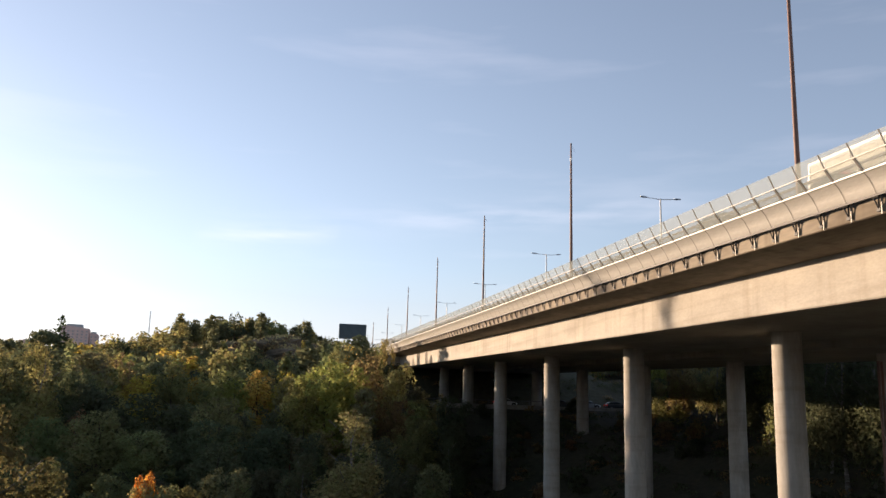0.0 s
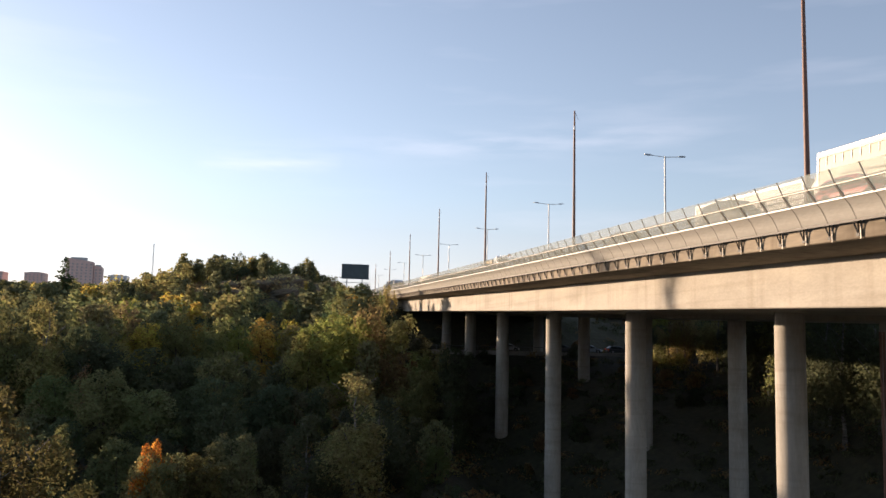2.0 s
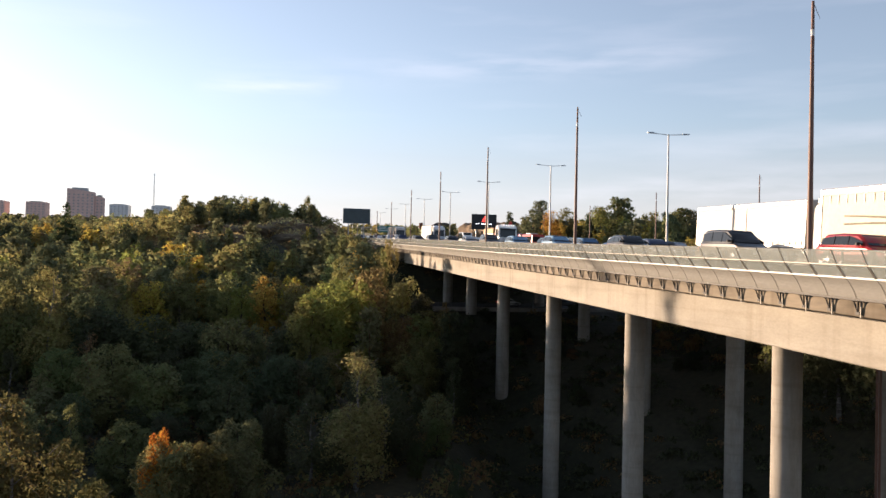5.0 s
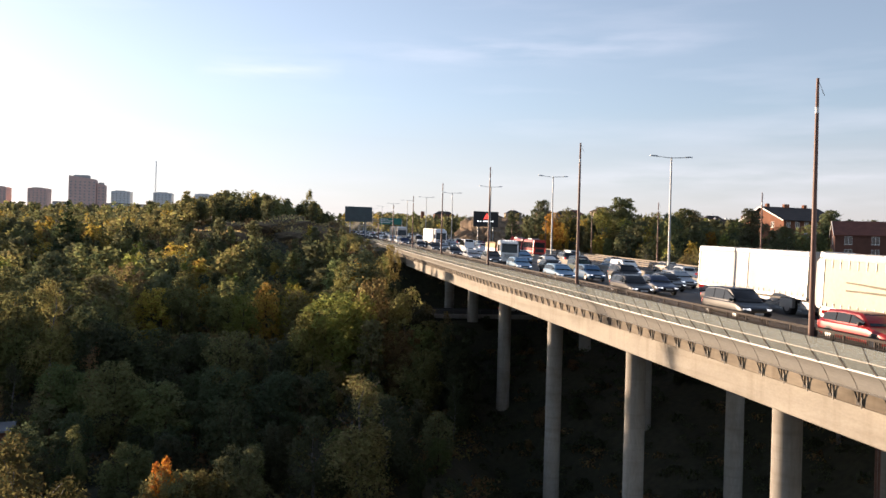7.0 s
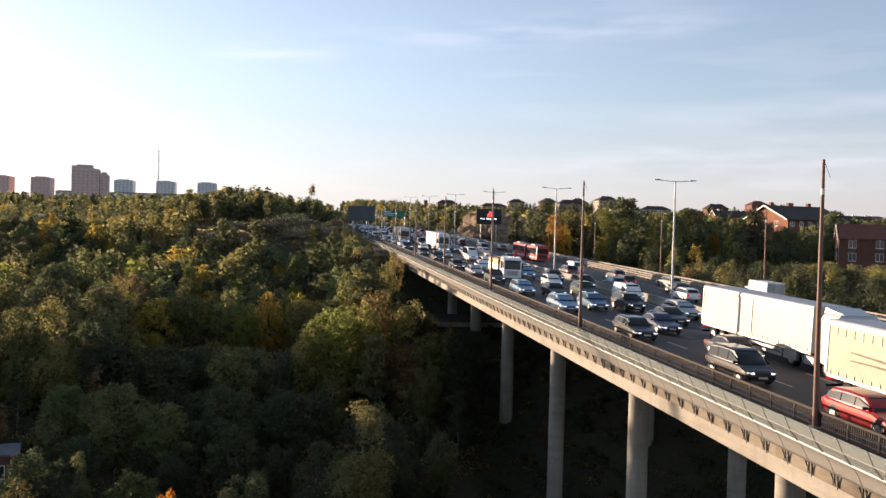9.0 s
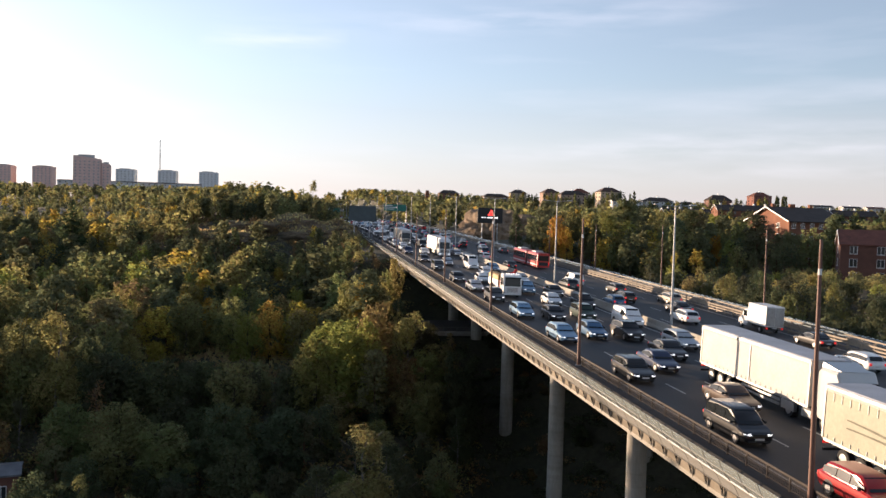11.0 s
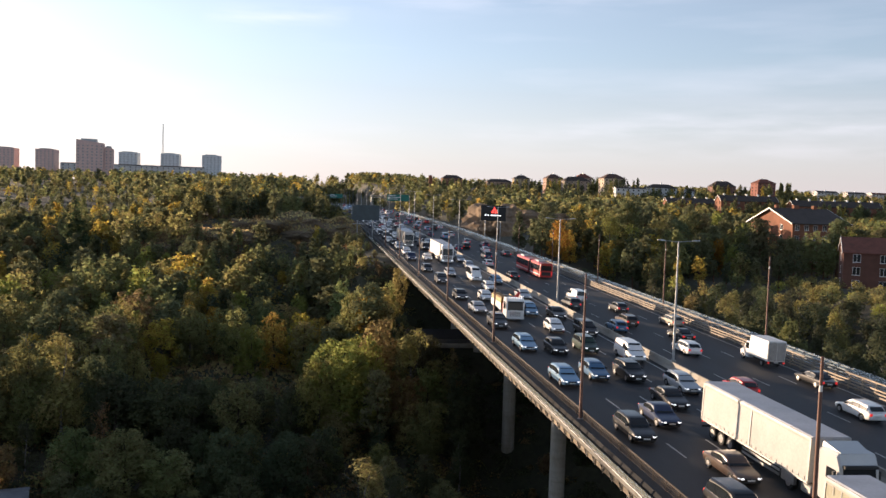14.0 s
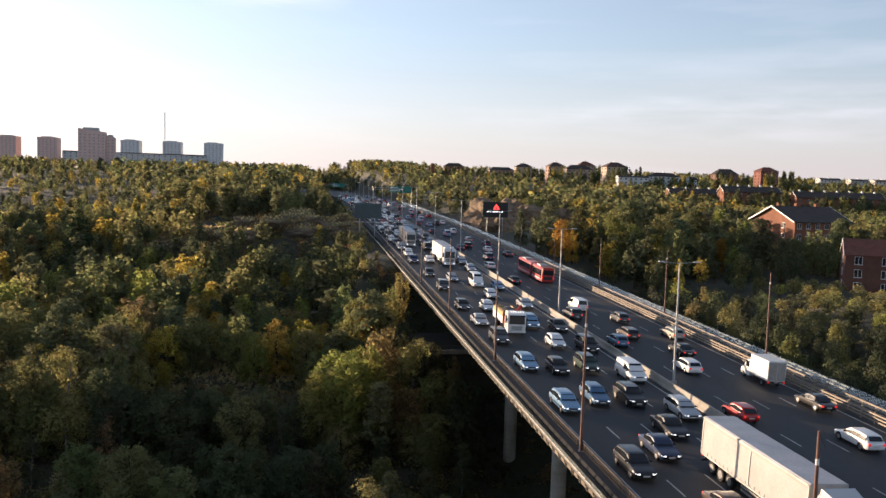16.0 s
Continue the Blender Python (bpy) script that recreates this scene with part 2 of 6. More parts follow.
CAR_GLASS = mat("car_glass", (0.018, 0.022, 0.026), 0.08, var=0.05, bump=0.0, spec=0.35)
PLASTIC = mat("black_plastic", (0.025, 0.025, 0.026), 0.6, var=0.1)
TYRE = mat("tyre_rubber", (0.022, 0.022, 0.022), 0.85, var=0.15)
RIM = mat("alloy_rim", (0.45, 0.45, 0.46), 0.35, metal=0.8, var=0.1)
HEADLIGHT = lamp_mat("headlight_glass", (0.9, 0.88, 0.82), 0.55)
TAILLIGHT = lamp_mat("taillight_glass", (0.75, 0.03, 0.02), 0.35)
PLATE = mat("number_plate", (0.62, 0.62, 0.60), 0.5, var=0.05)
CANVAS = mat("lorry_canvas", (1, 1, 1), 0.5, var=0.10, scale=0.5, fine=6, bump=0.12, own=True)
BELLOWS = mat("bus_bellows", (0.06, 0.055, 0.055), 0.85, var=0.15)
BRICK_RED = mat("red_brick", (0.20, 0.088, 0.060), 0.9, var=0.16, scale=0.5, fine=8, bump=0.3)
BRICK_ORANGE = mat("orange_brick", (0.30, 0.125, 0.068), 0.9, var=0.14, scale=0.5, fine=8, bump=0.3)
PLASTER = mat("plaster", (1, 1, 1), 0.9, var=0.1, scale=0.4, fine=5, own=True)
ROOF_TILE = mat("clay_roof_tiles", (0.26, 0.085, 0.05), 0.8, var=0.2, scale=0.8, fine=9, bump=0.4)
ROOF_BROWN = mat("brown_roof_tiles", (0.14, 0.075, 0.055), 0.85, var=0.2, scale=0.8, fine=9, bump=0.4)
ROOF_DARK = mat("dark_roofing", (0.085, 0.062, 0.05), 0.8, var=0.2, scale=0.6, fine=6)
WINDOW_GLASS = mat("window_glass", (0.03, 0.035, 0.04), 0.08, var=0.1, bump=0.0, spec=0.8)

# ---- building blocks ----


def mesh_of(name, bm, material=None, smooth=False):
    me = bpy.data.meshes.new(name)
    bmesh.ops.recalc_face_normals(bm, faces=bm.faces[:])
    bm.to_mesh(me)
    bm.free()
    if material:
        me.materials.append(material)
    if smooth:
        me.polygons.foreach_set("use_smooth", [True] * len(me.polygons))
        me.set_sharp_from_angle(angle=radians(38))
    return me


def part(name, bm, material, parent=None, label="", m=None, smooth=False):
    """Links a bmesh, or a mesh that is shared, as one object under its thing."""
    me = mesh_of(name, bm, material, smooth) if isinstance(bm, bmesh.types.BMesh) else bm
    ob = new(name, me)
    if parent is not None:
        ob.parent = parent
    if m is not None:
        ob.matrix_basis = m
    return tagged(ob, label)


def empty(name, m, label="", category="", group="", kind=""):
    ob = new(name)
    ob.matrix_basis = m
    return tagged(ob, label, category, group, kind)


def box(bm, x0, x1, y0, y1, z0, z1, bevel=0.0):
    r = bmesh.ops.create_cube(bm, size=1.0)
    vs = r["verts"]
    for v in vs:
        v.co = Vector((x0 + (v.co.x + 0.5) * (x1 - x0), y0 + (v.co.y + 0.5) * (y1 - y0), z0 + (v.co.z + 0.5) * (z1 - z0)))
    if bevel:
        es = list({e for v in vs for e in v.link_edges})
        bmesh.ops.bevel(bm, geom=es, offset=bevel, segments=1, affect="EDGES")
    return bm


def cube(x0, x1, y0, y1, z0, z1, bevel=0.0):
    return box(bmesh.new(), x0, x1, y0, y1, z0, z1, bevel)


def loft(bm, rings, cap=True, closed=True):
    """Skins a row of rings that have the same number of points."""
    rows = [[bm.verts.new(p) for p in r] for r in rings]
    k = len(rows[0])
    for r0, r1 in zip(rows, rows[1:]):
        for i in range(k if closed else k - 1):
            bm.faces.new((r0[i], r0[(i + 1) % k], r1[(i + 1) % k], r1[i]))
    if cap and closed:
        bm.faces.new(rows[0][::-1])
        bm.faces.new(rows[-1])
    return bm


def ring(cx, cy, z, r, n=10):
    return [(cx + r * math.cos(2 * math.pi * i / n), cy + r * math.sin(2 * math.pi * i / n), z) for i in range(n)]


def tube(bm, points, radii, n=8):
    """A round bar along points, with a radius for each."""
    pts = [Vector(p) for p in points]
    rings = []
    for i, p in enumerate(pts):
        d = (pts[min(i + 1, len(pts) - 1)] - pts[max(i - 1, 0)]).normalized()
        u = d.orthogonal().normalized()
        v = d.cross(u)
        r = radii[i] if isinstance(radii, (list, tuple)) else radii
        rings.append([p + r * (math.cos(2 * math.pi * k / n) * u + math.sin(2 * math.pi * k / n) * v) for k in range(n)])
    # keep the rings from twisting
    for a_, b_ in zip(rings, rings[1:]):
        s = min(range(n), key=lambda q: (b_[q] - a_[0]).length)
        b_[:] = b_[s:] + b_[:s]
    return loft(bm, rings)


def sweep_y(profile, ys, zfun, x_off=0.0):
    """Carries a closed section (x, z above the road's edge) along the road."""
    bm = bmesh.new()
    loft(bm, [[(x + x_off, y, z + zfun(y)) for x, z in profile] for y in ys])
    return bm


# ---- the line of the road: height of the deck ----
ROAD_Y = [-400, -200, -60, 20, 183, 223, 264, 305, 345, 386, 426, 467, 508, 600, 900, 1500]
ROAD_Z = [-12, -6.3, -2.2, 0.2, 5.5, 6.8, 7.8, 8.7, 9.5, 10.1, 10.6, 11.1, 11.3, 11.5, 11.5, 11.5]
MID = 17.0


def deck(x, y):
    return float(np.interp(y, ROAD_Y, ROAD_Z)) - (x - MID) * (0.025 if x < MID else 0.033)


def on_deck(x, y, rz=0.0, up=0.0):
    """A pose on the road, tilted with it."""
    g = math.degrees(math.atan((deck(x, y + 2) - deck(x, y - 2)) / 4))
    c = math.degrees(math.atan((deck(x + 1, y) - deck(x - 1, y)) / 2))
    return pose(x, y, deck(x, y) + up, g, -c, 0) @ pose(0, 0, 0, 0, 0, rz)


# ---- ground ----


def smooth(a0, a1, v):
    t = min(1.0, max(0.0, (v - a0) / (a1 - a0)))
    return t * t * (3 - 2 * t)


LEFT_Y = [-300, -40, 8, 30, 50, 70, 84, 95, 130, 160, 195, 240, 300, 420, 700, 1200, 5000]
LEFT_Z = [-24, -27, -26.5, -23, -19.5, -16.4, -14.2, -13.4, -9, -1, 7.5, 12, 16.5, 15.5, 24, 31, 20]
RIGHT_Y = [-300, -40, 10, 40, 95, 140, 200, 260, 330, 500, 800, 1200, 5000]
RIGHT_Z = [-20, -20, -16, -11, -8.5, 1, 5, 8, 9, 15, 31, 44, 20]


def ground_z(x, y):
    left = float(np.interp(y, LEFT_Y, LEFT_Z))
    if x < -40 and y > 60:
        left -= 11 * (1 - smooth(-85, -42, x)) * smooth(100, 190, y) * (1 - smooth(230, 400, y))
    right = float(np.interp(y, RIGHT_Y, RIGHT_Z))
    # terrace of the houses
    right += smooth(44, 66, x) * (max(right, 0.5) - right) * smooth(-10, 40, y)
    left -= 3.0 * (1 - smooth(-110, -50, x)) * smooth(200, 300, y) * (1 - smooth(430, 600, y))
    # unseen ground beyond the wood's left edge, lowered to let the low sun in
    lim = -36 - 0.33 * (y + 62)
    left -= 26 * (1 - smooth(lim - 60, lim, x)) * smooth(20, 110, y) * (1 - smooth(330, 430, y))
    k = smooth(2, 32, x)
    z = left * (1 - k) + right * k
    z += 0.9 * noise.noise((x * 0.05, y * 0.05, 0)) + 0.35 * noise.noise((x * 0.16, y * 0.16, 3))
    z += 2.0 * noise.noise((x * 0.012, y * 0.012, 7)) * smooth(90, 180, y)
    # the hollow that the middle spans cross
    z -= 9.0 * smooth(-4, 8, x) * (1 - smooth(30, 46, x)) * smooth(-20, 6, y) * (1 - smooth(34, 77, y))
    # the road lies on its own bank beyond the bridge
    bank = (1 - smooth(3, 14, max(-3 - x, x - 38, 0))) * smooth(104, 122, y) * (1 - smooth(900, 1300, y))
    z = z * (1 - bank) + (deck(min(max(x, -2), 37), y) - 0.9) * bank
    # terrace of the local road that crosses below
    low = smooth(-15, -7, x) * (1 - smooth(62, 74, x)) * smooth(75, 82, y) * (1 - smooth(100, 108, y))
    z = z * (1 - low) - 8.62 * low
    # and never rises through the bridge
    if -6 < x < 41 and y <= 124:
        z = min(z, deck(x, y) - 4.6 + 3.0 * smooth(104, 124, y))
    return z


def axis(steps):
    out = [steps[0][0]]
    for lo, hi, d in steps:
        k = max(1, round((hi - lo) / d))
        out += [lo + (hi - lo) * (i + 1) / k for i in range(k)]
    return out


GX = axis([(-4500, -900, 600), (-900, -200, 60), (-200, -60, 10), (-60, 60, 4), (60, 200, 10), (200, 900, 60), (900, 4500, 600)])
GY = axis([(-3000, -200, 400), (-200, -60, 20), (-60, 220, 4), (220, 420, 10), (420, 1300, 60), (1300, 4600, 500)])
bm = bmesh.new()
grid = [[bm.verts.new((x, y, ground_z(x, y))) for y in GY] for x in GX]
for i in range(len(GX) - 1):
    for j in range(len(GY) - 1):
        bm.faces.new((grid[i][j], grid[i + 1][j], grid[i + 1][j + 1], grid[i][j + 1]))
tagged(part("ground", bm, EARTH, smooth=True), "forest floor of leaf litter, earth and grass sloping into a valley", "ground", kind="structure")

# ---- road ----
RY = axis([(-130, 130, 5), (130, 900, 20)])
bm = bmesh.new()
loft(bm, [[(-0.5, y, deck(-0.5, y)), (MID, y, deck(MID, y)), (35.1, y, deck(35.1, y)), (35.1, y, deck(35.1, y) - 0.55), (-0.5, y, deck(-0.5, y) - 0.55)] for y in RY])
tagged(part("road", bm, ASPHALT), "dark worn asphalt of a motorway with two carriageways", "road", kind="structure")


def strip(bm, x, y0, y1, w):
    n = max(1, int((y1 - y0) / 10))
    rows = []
    for i in range(n + 1):
        y = y0 + (y1 - y0) * i / n
        rows.append([(x - w / 2, y, deck(x, y) + 0.006), (x + w / 2, y, deck(x, y) + 0.006)])
    return loft(bm, rows, cap=False, closed=False)


for x in (4.4, 7.9, 11.35, 19.8, 23.35, 26.95):
    off = {4.4: 3.0, 7.9: 4.0, 11.35: 0.2, 19.8: 1.3, 23.35: 0.0, 26.95: 1.2}[x]
    for k in range(-6, 28):
        y = off + 12.2 * k
        tagged(part("lane_marking", strip(bmesh.new(), x, y, y + 3.1, 0.15), PAINT_LINE), "white dashed lane marking on the asphalt", "road marking", "lane markings", "structure")
for x in (1.0, 14.85, 16.95, 30.7):
    tagged(part("edge_line", strip(bmesh.new(), x, -120, 800, 0.2), PAINT_LINE), "white edge line along the carriageway", "road marking", kind="structure")

# ---- bridge ----
bridge = empty("bridge", pose(17.3, 0, 0), "concrete motorway bridge on round pillars, warm in low sun", "bridge")
B_INV = bridge.matrix_basis.inverted()


def bpart(name, bm, material, label="", smooth=False):
    ob = part(name, bm, material, bridge, label, smooth=smooth)
    ob.matrix_basis = B_INV @ ob.matrix_basis
    return ob


BY = axis([(-130, 118, 8)])
edge = lambda y: deck(0, y)
bpart("deck_slab", sweep_y([(-0.55, -0.5), (-0.62, -1.76), (-0.56, -1.80), (2.6, -1.98), (32.0, -2.4), (35.2, -2.3), (35.2, -1.4), (17, -0.98), (-0.4, -0.56)], BY, edge), STAINED, "stained concrete deck slab")
for gx, low in ((2.6, -4.25), (18.2, -4.6)):
    bpart("girder", sweep_y([(gx, -1.8), (gx, low + 0.06), (gx + 0.06, low), (gx + 13.74, low), (gx + 13.8, low + 0.06), (gx + 13.8, -1.7)], BY, edge), CONCRETE, "wide concrete box girder")
for k in range(-3, 12):
    y = -26 + 12.0 * k
    bpart("cross_beam", cube(16.42, 18.18, y - 0.25, y + 0.25, edge(y) - 3.6, edge(y) - 1.95), CONCRETE_DARK)


def pillar(x, y, low):
    bm = bmesh.new()
    top = edge(y) + low
    foot = ground_z(x, y) - 0.6
    loft(bm, [ring(x, y, foot, 0.96, 28), ring(x, y, top - 0.05, 0.92, 28), ring(x, y, top + 0.03, 0.89, 28)])
    me = mesh_of("pillar", bm, CONCRETE_DARK, True)
    ob = bpart("pillar", me, None, "round concrete pillar")
    return ob


for y in (-37.5, -13.3, 10.8, 34.9, 59.0, 81.2, 103.4):
    pillar(9.7, y, -4.24)
for y in (-26.6, -3.3, 20.0, 43.2, 66.5, 91.2):
    pillar(24.9, y, -4.6)
for k in range(0, 2):
    bm = bmesh.new()
    tube(bm, [(23.6 - 0.38 * k, -4.0 - 0.12 * k, -26), (23.6 - 0.38 * k, -4.0 - 0.12 * k, -5.4)], 0.107, 10)
    bpart("drain_pipe", bm, MAST_PAINT, "reddish drain pipe")
bpart("abutment", cube(-0.4, 35.0, 117.0, 118.6, -14, deck(17, 118) - 1.5), CONCRETE_DARK)

# ---- screens along the bridge's edges ----
PITCH = 1.7
OUT = [(-2.02, 0.72), (-1.75, 0.17), (-1.38, -0.30)]
LOW = [(-1.38, -0.30), (-1.17, -0.52), (-1.00, -0.80), (-0.88, -1.06), (-0.83, -1.12)]


def sheet(profile, length, thick):
    """A bent sheet, long in y."""
    bm = bmesh.new()
    pts = [Vector((x, 0, z)) for x, z in profile]
    outer, inner = [], []
    for i, p in enumerate(pts):
        d = (pts[min(i + 1, len(pts) - 1)] - pts[max(i - 1, 0)]).normalized()
        nrm = Vector((d.z, 0, -d.x))
        outer.append(p + nrm * thick / 2)
        inner.append(p - nrm * thick / 2)
    loop = outer + inner[::-1]
    return loft(bm, [[(p.x, -length / 2, p.z) for p in loop], [(p.x, length / 2, p.z) for p in loop]])


def rib_mesh():
    """A rib: a thin dark bar between the upper panes, a stout one below them, a pale strap round the sheet and down the slab's edge."""
    bm = bmesh.new()
    pts = OUT + LOW[1:] + [(-0.70, -1.24), (-0.69, -1.82)]
    for i, ((xa, za), (xb, zb)) in enumerate(zip(pts, pts[1:])):
        w, lo, hi = (0.022, 0.02, 0.03) if i == 0 else (0.06, 0.03, 0.06) if i == 1 else (0.03, 0.022, 0.05) if i < 7 else (0.02, 0.015, 0.03)
        first_ = len(bm.faces)
        loft(bm, [[(xa - lo, -w, za), (xa + hi, -w, za), (xa + hi, w, za), (xa - lo, w, za)], [(xb - lo, -w, zb), (xb + hi, -w, zb), (xb + hi, w, zb), (xb - lo, w, zb)]])
        bm.faces.ensure_lookup_table()
        for f in bm.faces[first_:]:
            f.material_index = 0 if i < 2 else 1
    me = mesh_of("rib", bm, STEEL_GREY)
    me.materials.append(RIB_STEEL)
    return me


def bracket_mesh():
    """A dark A-shaped stay hanging from the sheet's lower rail to a foot on the slab's edge."""
    bm = bmesh.new()
    foot = (-0.70, 0.14, -1.62)
    for a_, b_, r_ in ((foot, (-0.80, 0.02, -1.16), 0.032), (foot, (-0.80, 0.30, -1.16), 0.032), ((-0.82, -0.02, -1.17), (-0.82, 0.34, -1.17), 0.04), ((-0.74, 0.06, -1.46), (-0.74, 0.20, -1.46), 0.03)):
        tube(bm, [a_, b_], r_, 5)
    box(bm, -0.73, -0.62, 0.04, 0.24, -1.70, -1.58)
    return mesh_of("bracket", bm, DARK_STEEL)


def long_rail(name, x, y0, y1, prof, material, thing, inv, sign):
    """A bar that runs the whole length of a screen."""
    bm = sweep_y([(sign * px_, pz) for px_, pz in prof], axis([(y0, y1, 10)]), lambda yy: deck(x, yy), x)
    part(name, bm, material, thing, m=inv)


def screen(side, y0, count):
    """The leaning edge screen: ribs, clear panes above a bent metal sheet, rails and brackets; past the counted bays it goes on in long sheets."""
    x = 0 if side < 0 else 34.6
    sign = 1 if side < 0 else -1
    ym = y0 + count * PITCH
    thing = empty("edge_screen", pose(x, y0, deck(x, y0)), "leaning bridge-edge screen with clear panes above bent sheet metal", "safety screen", "edge screens")
    inv = thing.matrix_basis.inverted()
    rib, brk = rib_mesh(), bracket_mesh()
    pane_a = mesh_of("pane", sheet(OUT[:2], PITCH - 0.08, 0.02), SCREEN)
    pane_b = mesh_of("pane", sheet(OUT[1:], PITCH - 0.08, 0.02), SCREEN)
    low = mesh_of("metal_sheet", sheet(LOW, PITCH - 0.05, 0.02), BRUSHED, True)
    turn = pose(0, 0, 0) if side < 0 else pose(0, 0, 0, 0, 0, 180)
    y = y0
    for k in range(count + (34 if side < 0 else 0)):
        g = math.degrees(math.atan((deck(x, y + 3) - deck(x, y - 1)) / 4))
        bay = [("rib", rib, 0)] + ([("bracket", brk, 0.0)] if side < 0 else [])
        if k < count:
            bay += [("pane", pane_a, PITCH / 2), ("pane", pane_b, PITCH / 2), ("metal_sheet", low, PITCH / 2)]
        for name, me, dy in bay:
            part(name, me, None, thing, m=inv @ pose(x, y + dy, deck(x, y + dy), g, 0, 0) @ turn)
        y += PITCH
    rails = (((-1.785, 0.155), (-1.785, 0.187), (-1.745, 0.187), (-1.745, 0.155), RIB_STEEL), ((-1.41, -0.335), (-1.41, -0.27), (-1.345, -0.27), (-1.345, -0.335), WHITE_PAINT), ((-0.88, -1.16), (-0.88, -1.08), (-0.78, -1.08), (-0.78, -1.16), DARK_STEEL))
    for *prof, material in rails:
        long_rail("rail", x, y0, 420, prof, material, thing, inv, sign)
    for name, pts, material in (("pane", OUT[:2], SCREEN), ("pane", OUT[1:], SCREEN), ("metal_sheet", LOW, BRUSHED)):
        long_rail(name, x, ym + 0.03, 420, pts + [(px_ + 0.03, pz + 0.02) for px_, pz in pts[::-1]], material, thing, inv, sign)
    return thing


screen(-1, -41.1, 63)
screen(1, 0.0, 37)
bm = sweep_y([*OUT, *LOW[1:], *[(px_ + 0.04, pz + 0.02) for px_, pz in (OUT + LOW[1:])[::-1]]], axis([(-130, -41.2, 10)]), lambda yy: deck(0, yy))
tagged(part("edge_screen", bm, BRUSHED), "stretch of the leaning metal edge screen further along the bridge", "safety screen", "edge screens")

# ---- railing inside the left screen ----


def railing(y0, y1):
    thing = empty("railing", pose(0, (y0 + y1) / 2, deck(0, (y0 + y1) / 2)), "rusty brown steel railing along the bridge walkway", "railing", "bridge railings")
    inv = thing.matrix_basis.inverted()
    post = mesh_of("post", cube(-0.04, 0.04, -0.05, 0.05, -0.02, 0.68), RUST)
    mesh_pane = mesh_of("mesh_panel", mesh_panel(), RUST)
    y = y0
    while y < y1:
        part("post", post, None, thing, m=inv @ pose(0.12, y, deck(0, y)))
        g = math.degrees(math.atan((deck(0, y + 1.85) - deck(0, y)) / 1.85))
        part("mesh_panel", mesh_pane, None, thing, m=inv @ pose(0.12, y, deck(0, y), g, 0, 0))
        y += 1.85
    for h, r in ((0.70, 0.05), (0.40, 0.025), (0.10, 0.025)):
        bm = bmesh.new()
        loft(bm, [[(0.12 - r, yy, deck(0, yy) + h - r), (0.12 + r, yy, deck(0, yy) + h - r), (0.12 + r, yy, deck(0, yy) + h + r), (0.12 - r, yy, deck(0, yy) + h + r)] for yy in axis([(y0, y1, 8)])])
        ob = part("rail", bm, RUST, thing)
        ob.matrix_basis = inv


def mesh_panel():
    bm = bmesh.new()
    for i in range(14):
        box(bm, -0.008, 0.008, 0.13 * i + 0.07, 0.13 * i + 0.11, 0.10, 0.68)
    return bm


railing(-39.4, 75)
bm = bmesh.new()
for h, r in ((0.70, 0.05), (0.40, 0.025), (0.10, 0.025)):
    loft(bm, [[(0.12 - r, yy, deck(0, yy) + h - r), (0.12 + r, yy, deck(0, yy) + h - r), (0.12 + r, yy, deck(0, yy) + h + r), (0.12 - r, yy, deck(0, yy) + h + r)] for yy in axis([(75.2, 420, 10)])])
for i in range(90):
    y = 76 + 3.7 * i
    box(bm, 0.08, 0.16, y - 0.05, y + 0.05, deck(0, y), deck(0, y) + 0.68)
tagged(part("railing", bm, RUST), "far stretch of rusty steel railing", "railing", "bridge railings")

# ---- guard rails beside the away carriageway ----


def guard_rail(y0, y1, far=False):
    thing = empty("guard_rail", pose(32.0, (y0 + y1) / 2, deck(32, (y0 + y1) / 2)), "weathered guard rail of several horizontal beams beside the road", "guard rail", "guard rails")
    inv = thing.matrix_basis.inverted()
    post = mesh_of("post", cube(-0.06, 0.06, -0.06, 0.06, -0.02, 1.12), WOOD_RAIL)
    y = y0
    while y < y1:
        for x in ((31.6, 33.2) if not far else (31.6,)):
            part("post", post, None, thing, m=inv @ pose(x, y, deck(x, y)))
        y += 2.0 if not far else 4.0
    for x, hs in ((31.5, (0.30, 0.62, 0.94)), (33.1, (0.45, 0.80, 1.12))):
        for h in hs:
            bm = bmesh.new()
            loft(bm, [[(x - 0.05, yy, deck(x, yy) + h - 0.08), (x + 0.03, yy, deck(x, yy) + h - 0.08), (x + 0.03, yy, deck(x, yy) + h + 0.08), (x - 0.05, yy, deck(x, yy) + h + 0.08)] for yy in axis([(y0, y1, 8)])])
            ob = part("rail", bm, WOOD_RAIL, thing)
            ob.matrix_basis = inv


guard_rail(-6, 90)
guard_rail(90.5, 330, True)

# ---- concrete barrier between the carriageways ----
BAR = [(-0.32, 0.0), (-0.30, 0.10), (-0.14, 0.35), (-0.10, 0.83), (-0.07, 0.85), (0.07, 0.85), (0.10, 0.83), (0.14, 0.35), (0.30, 0.10), (0.32, 0.0)]
me_bar = None
for k in range(-14, 80):
    y = 6.0 * k
    if me_bar is None:
        bm = bmesh.new()
        loft(bm, [[(x, yy, z) for x, z in BAR] for yy in (0.02, 5.97)])
        me_bar = mesh_of("concrete_barrier", bm, CONCRETE)
    g = math.degrees(math.atan((deck(16, y + 6) - deck(16, y)) / 6))
    tagged(part("concrete_barrier", me_bar, None, m=pose(15.95, y, deck(15.95, y) - 0.004, g, 0, 0)), "pale concrete median barrier segment", "barrier", "median barrier segments")

# ---- masts and street lamps ----


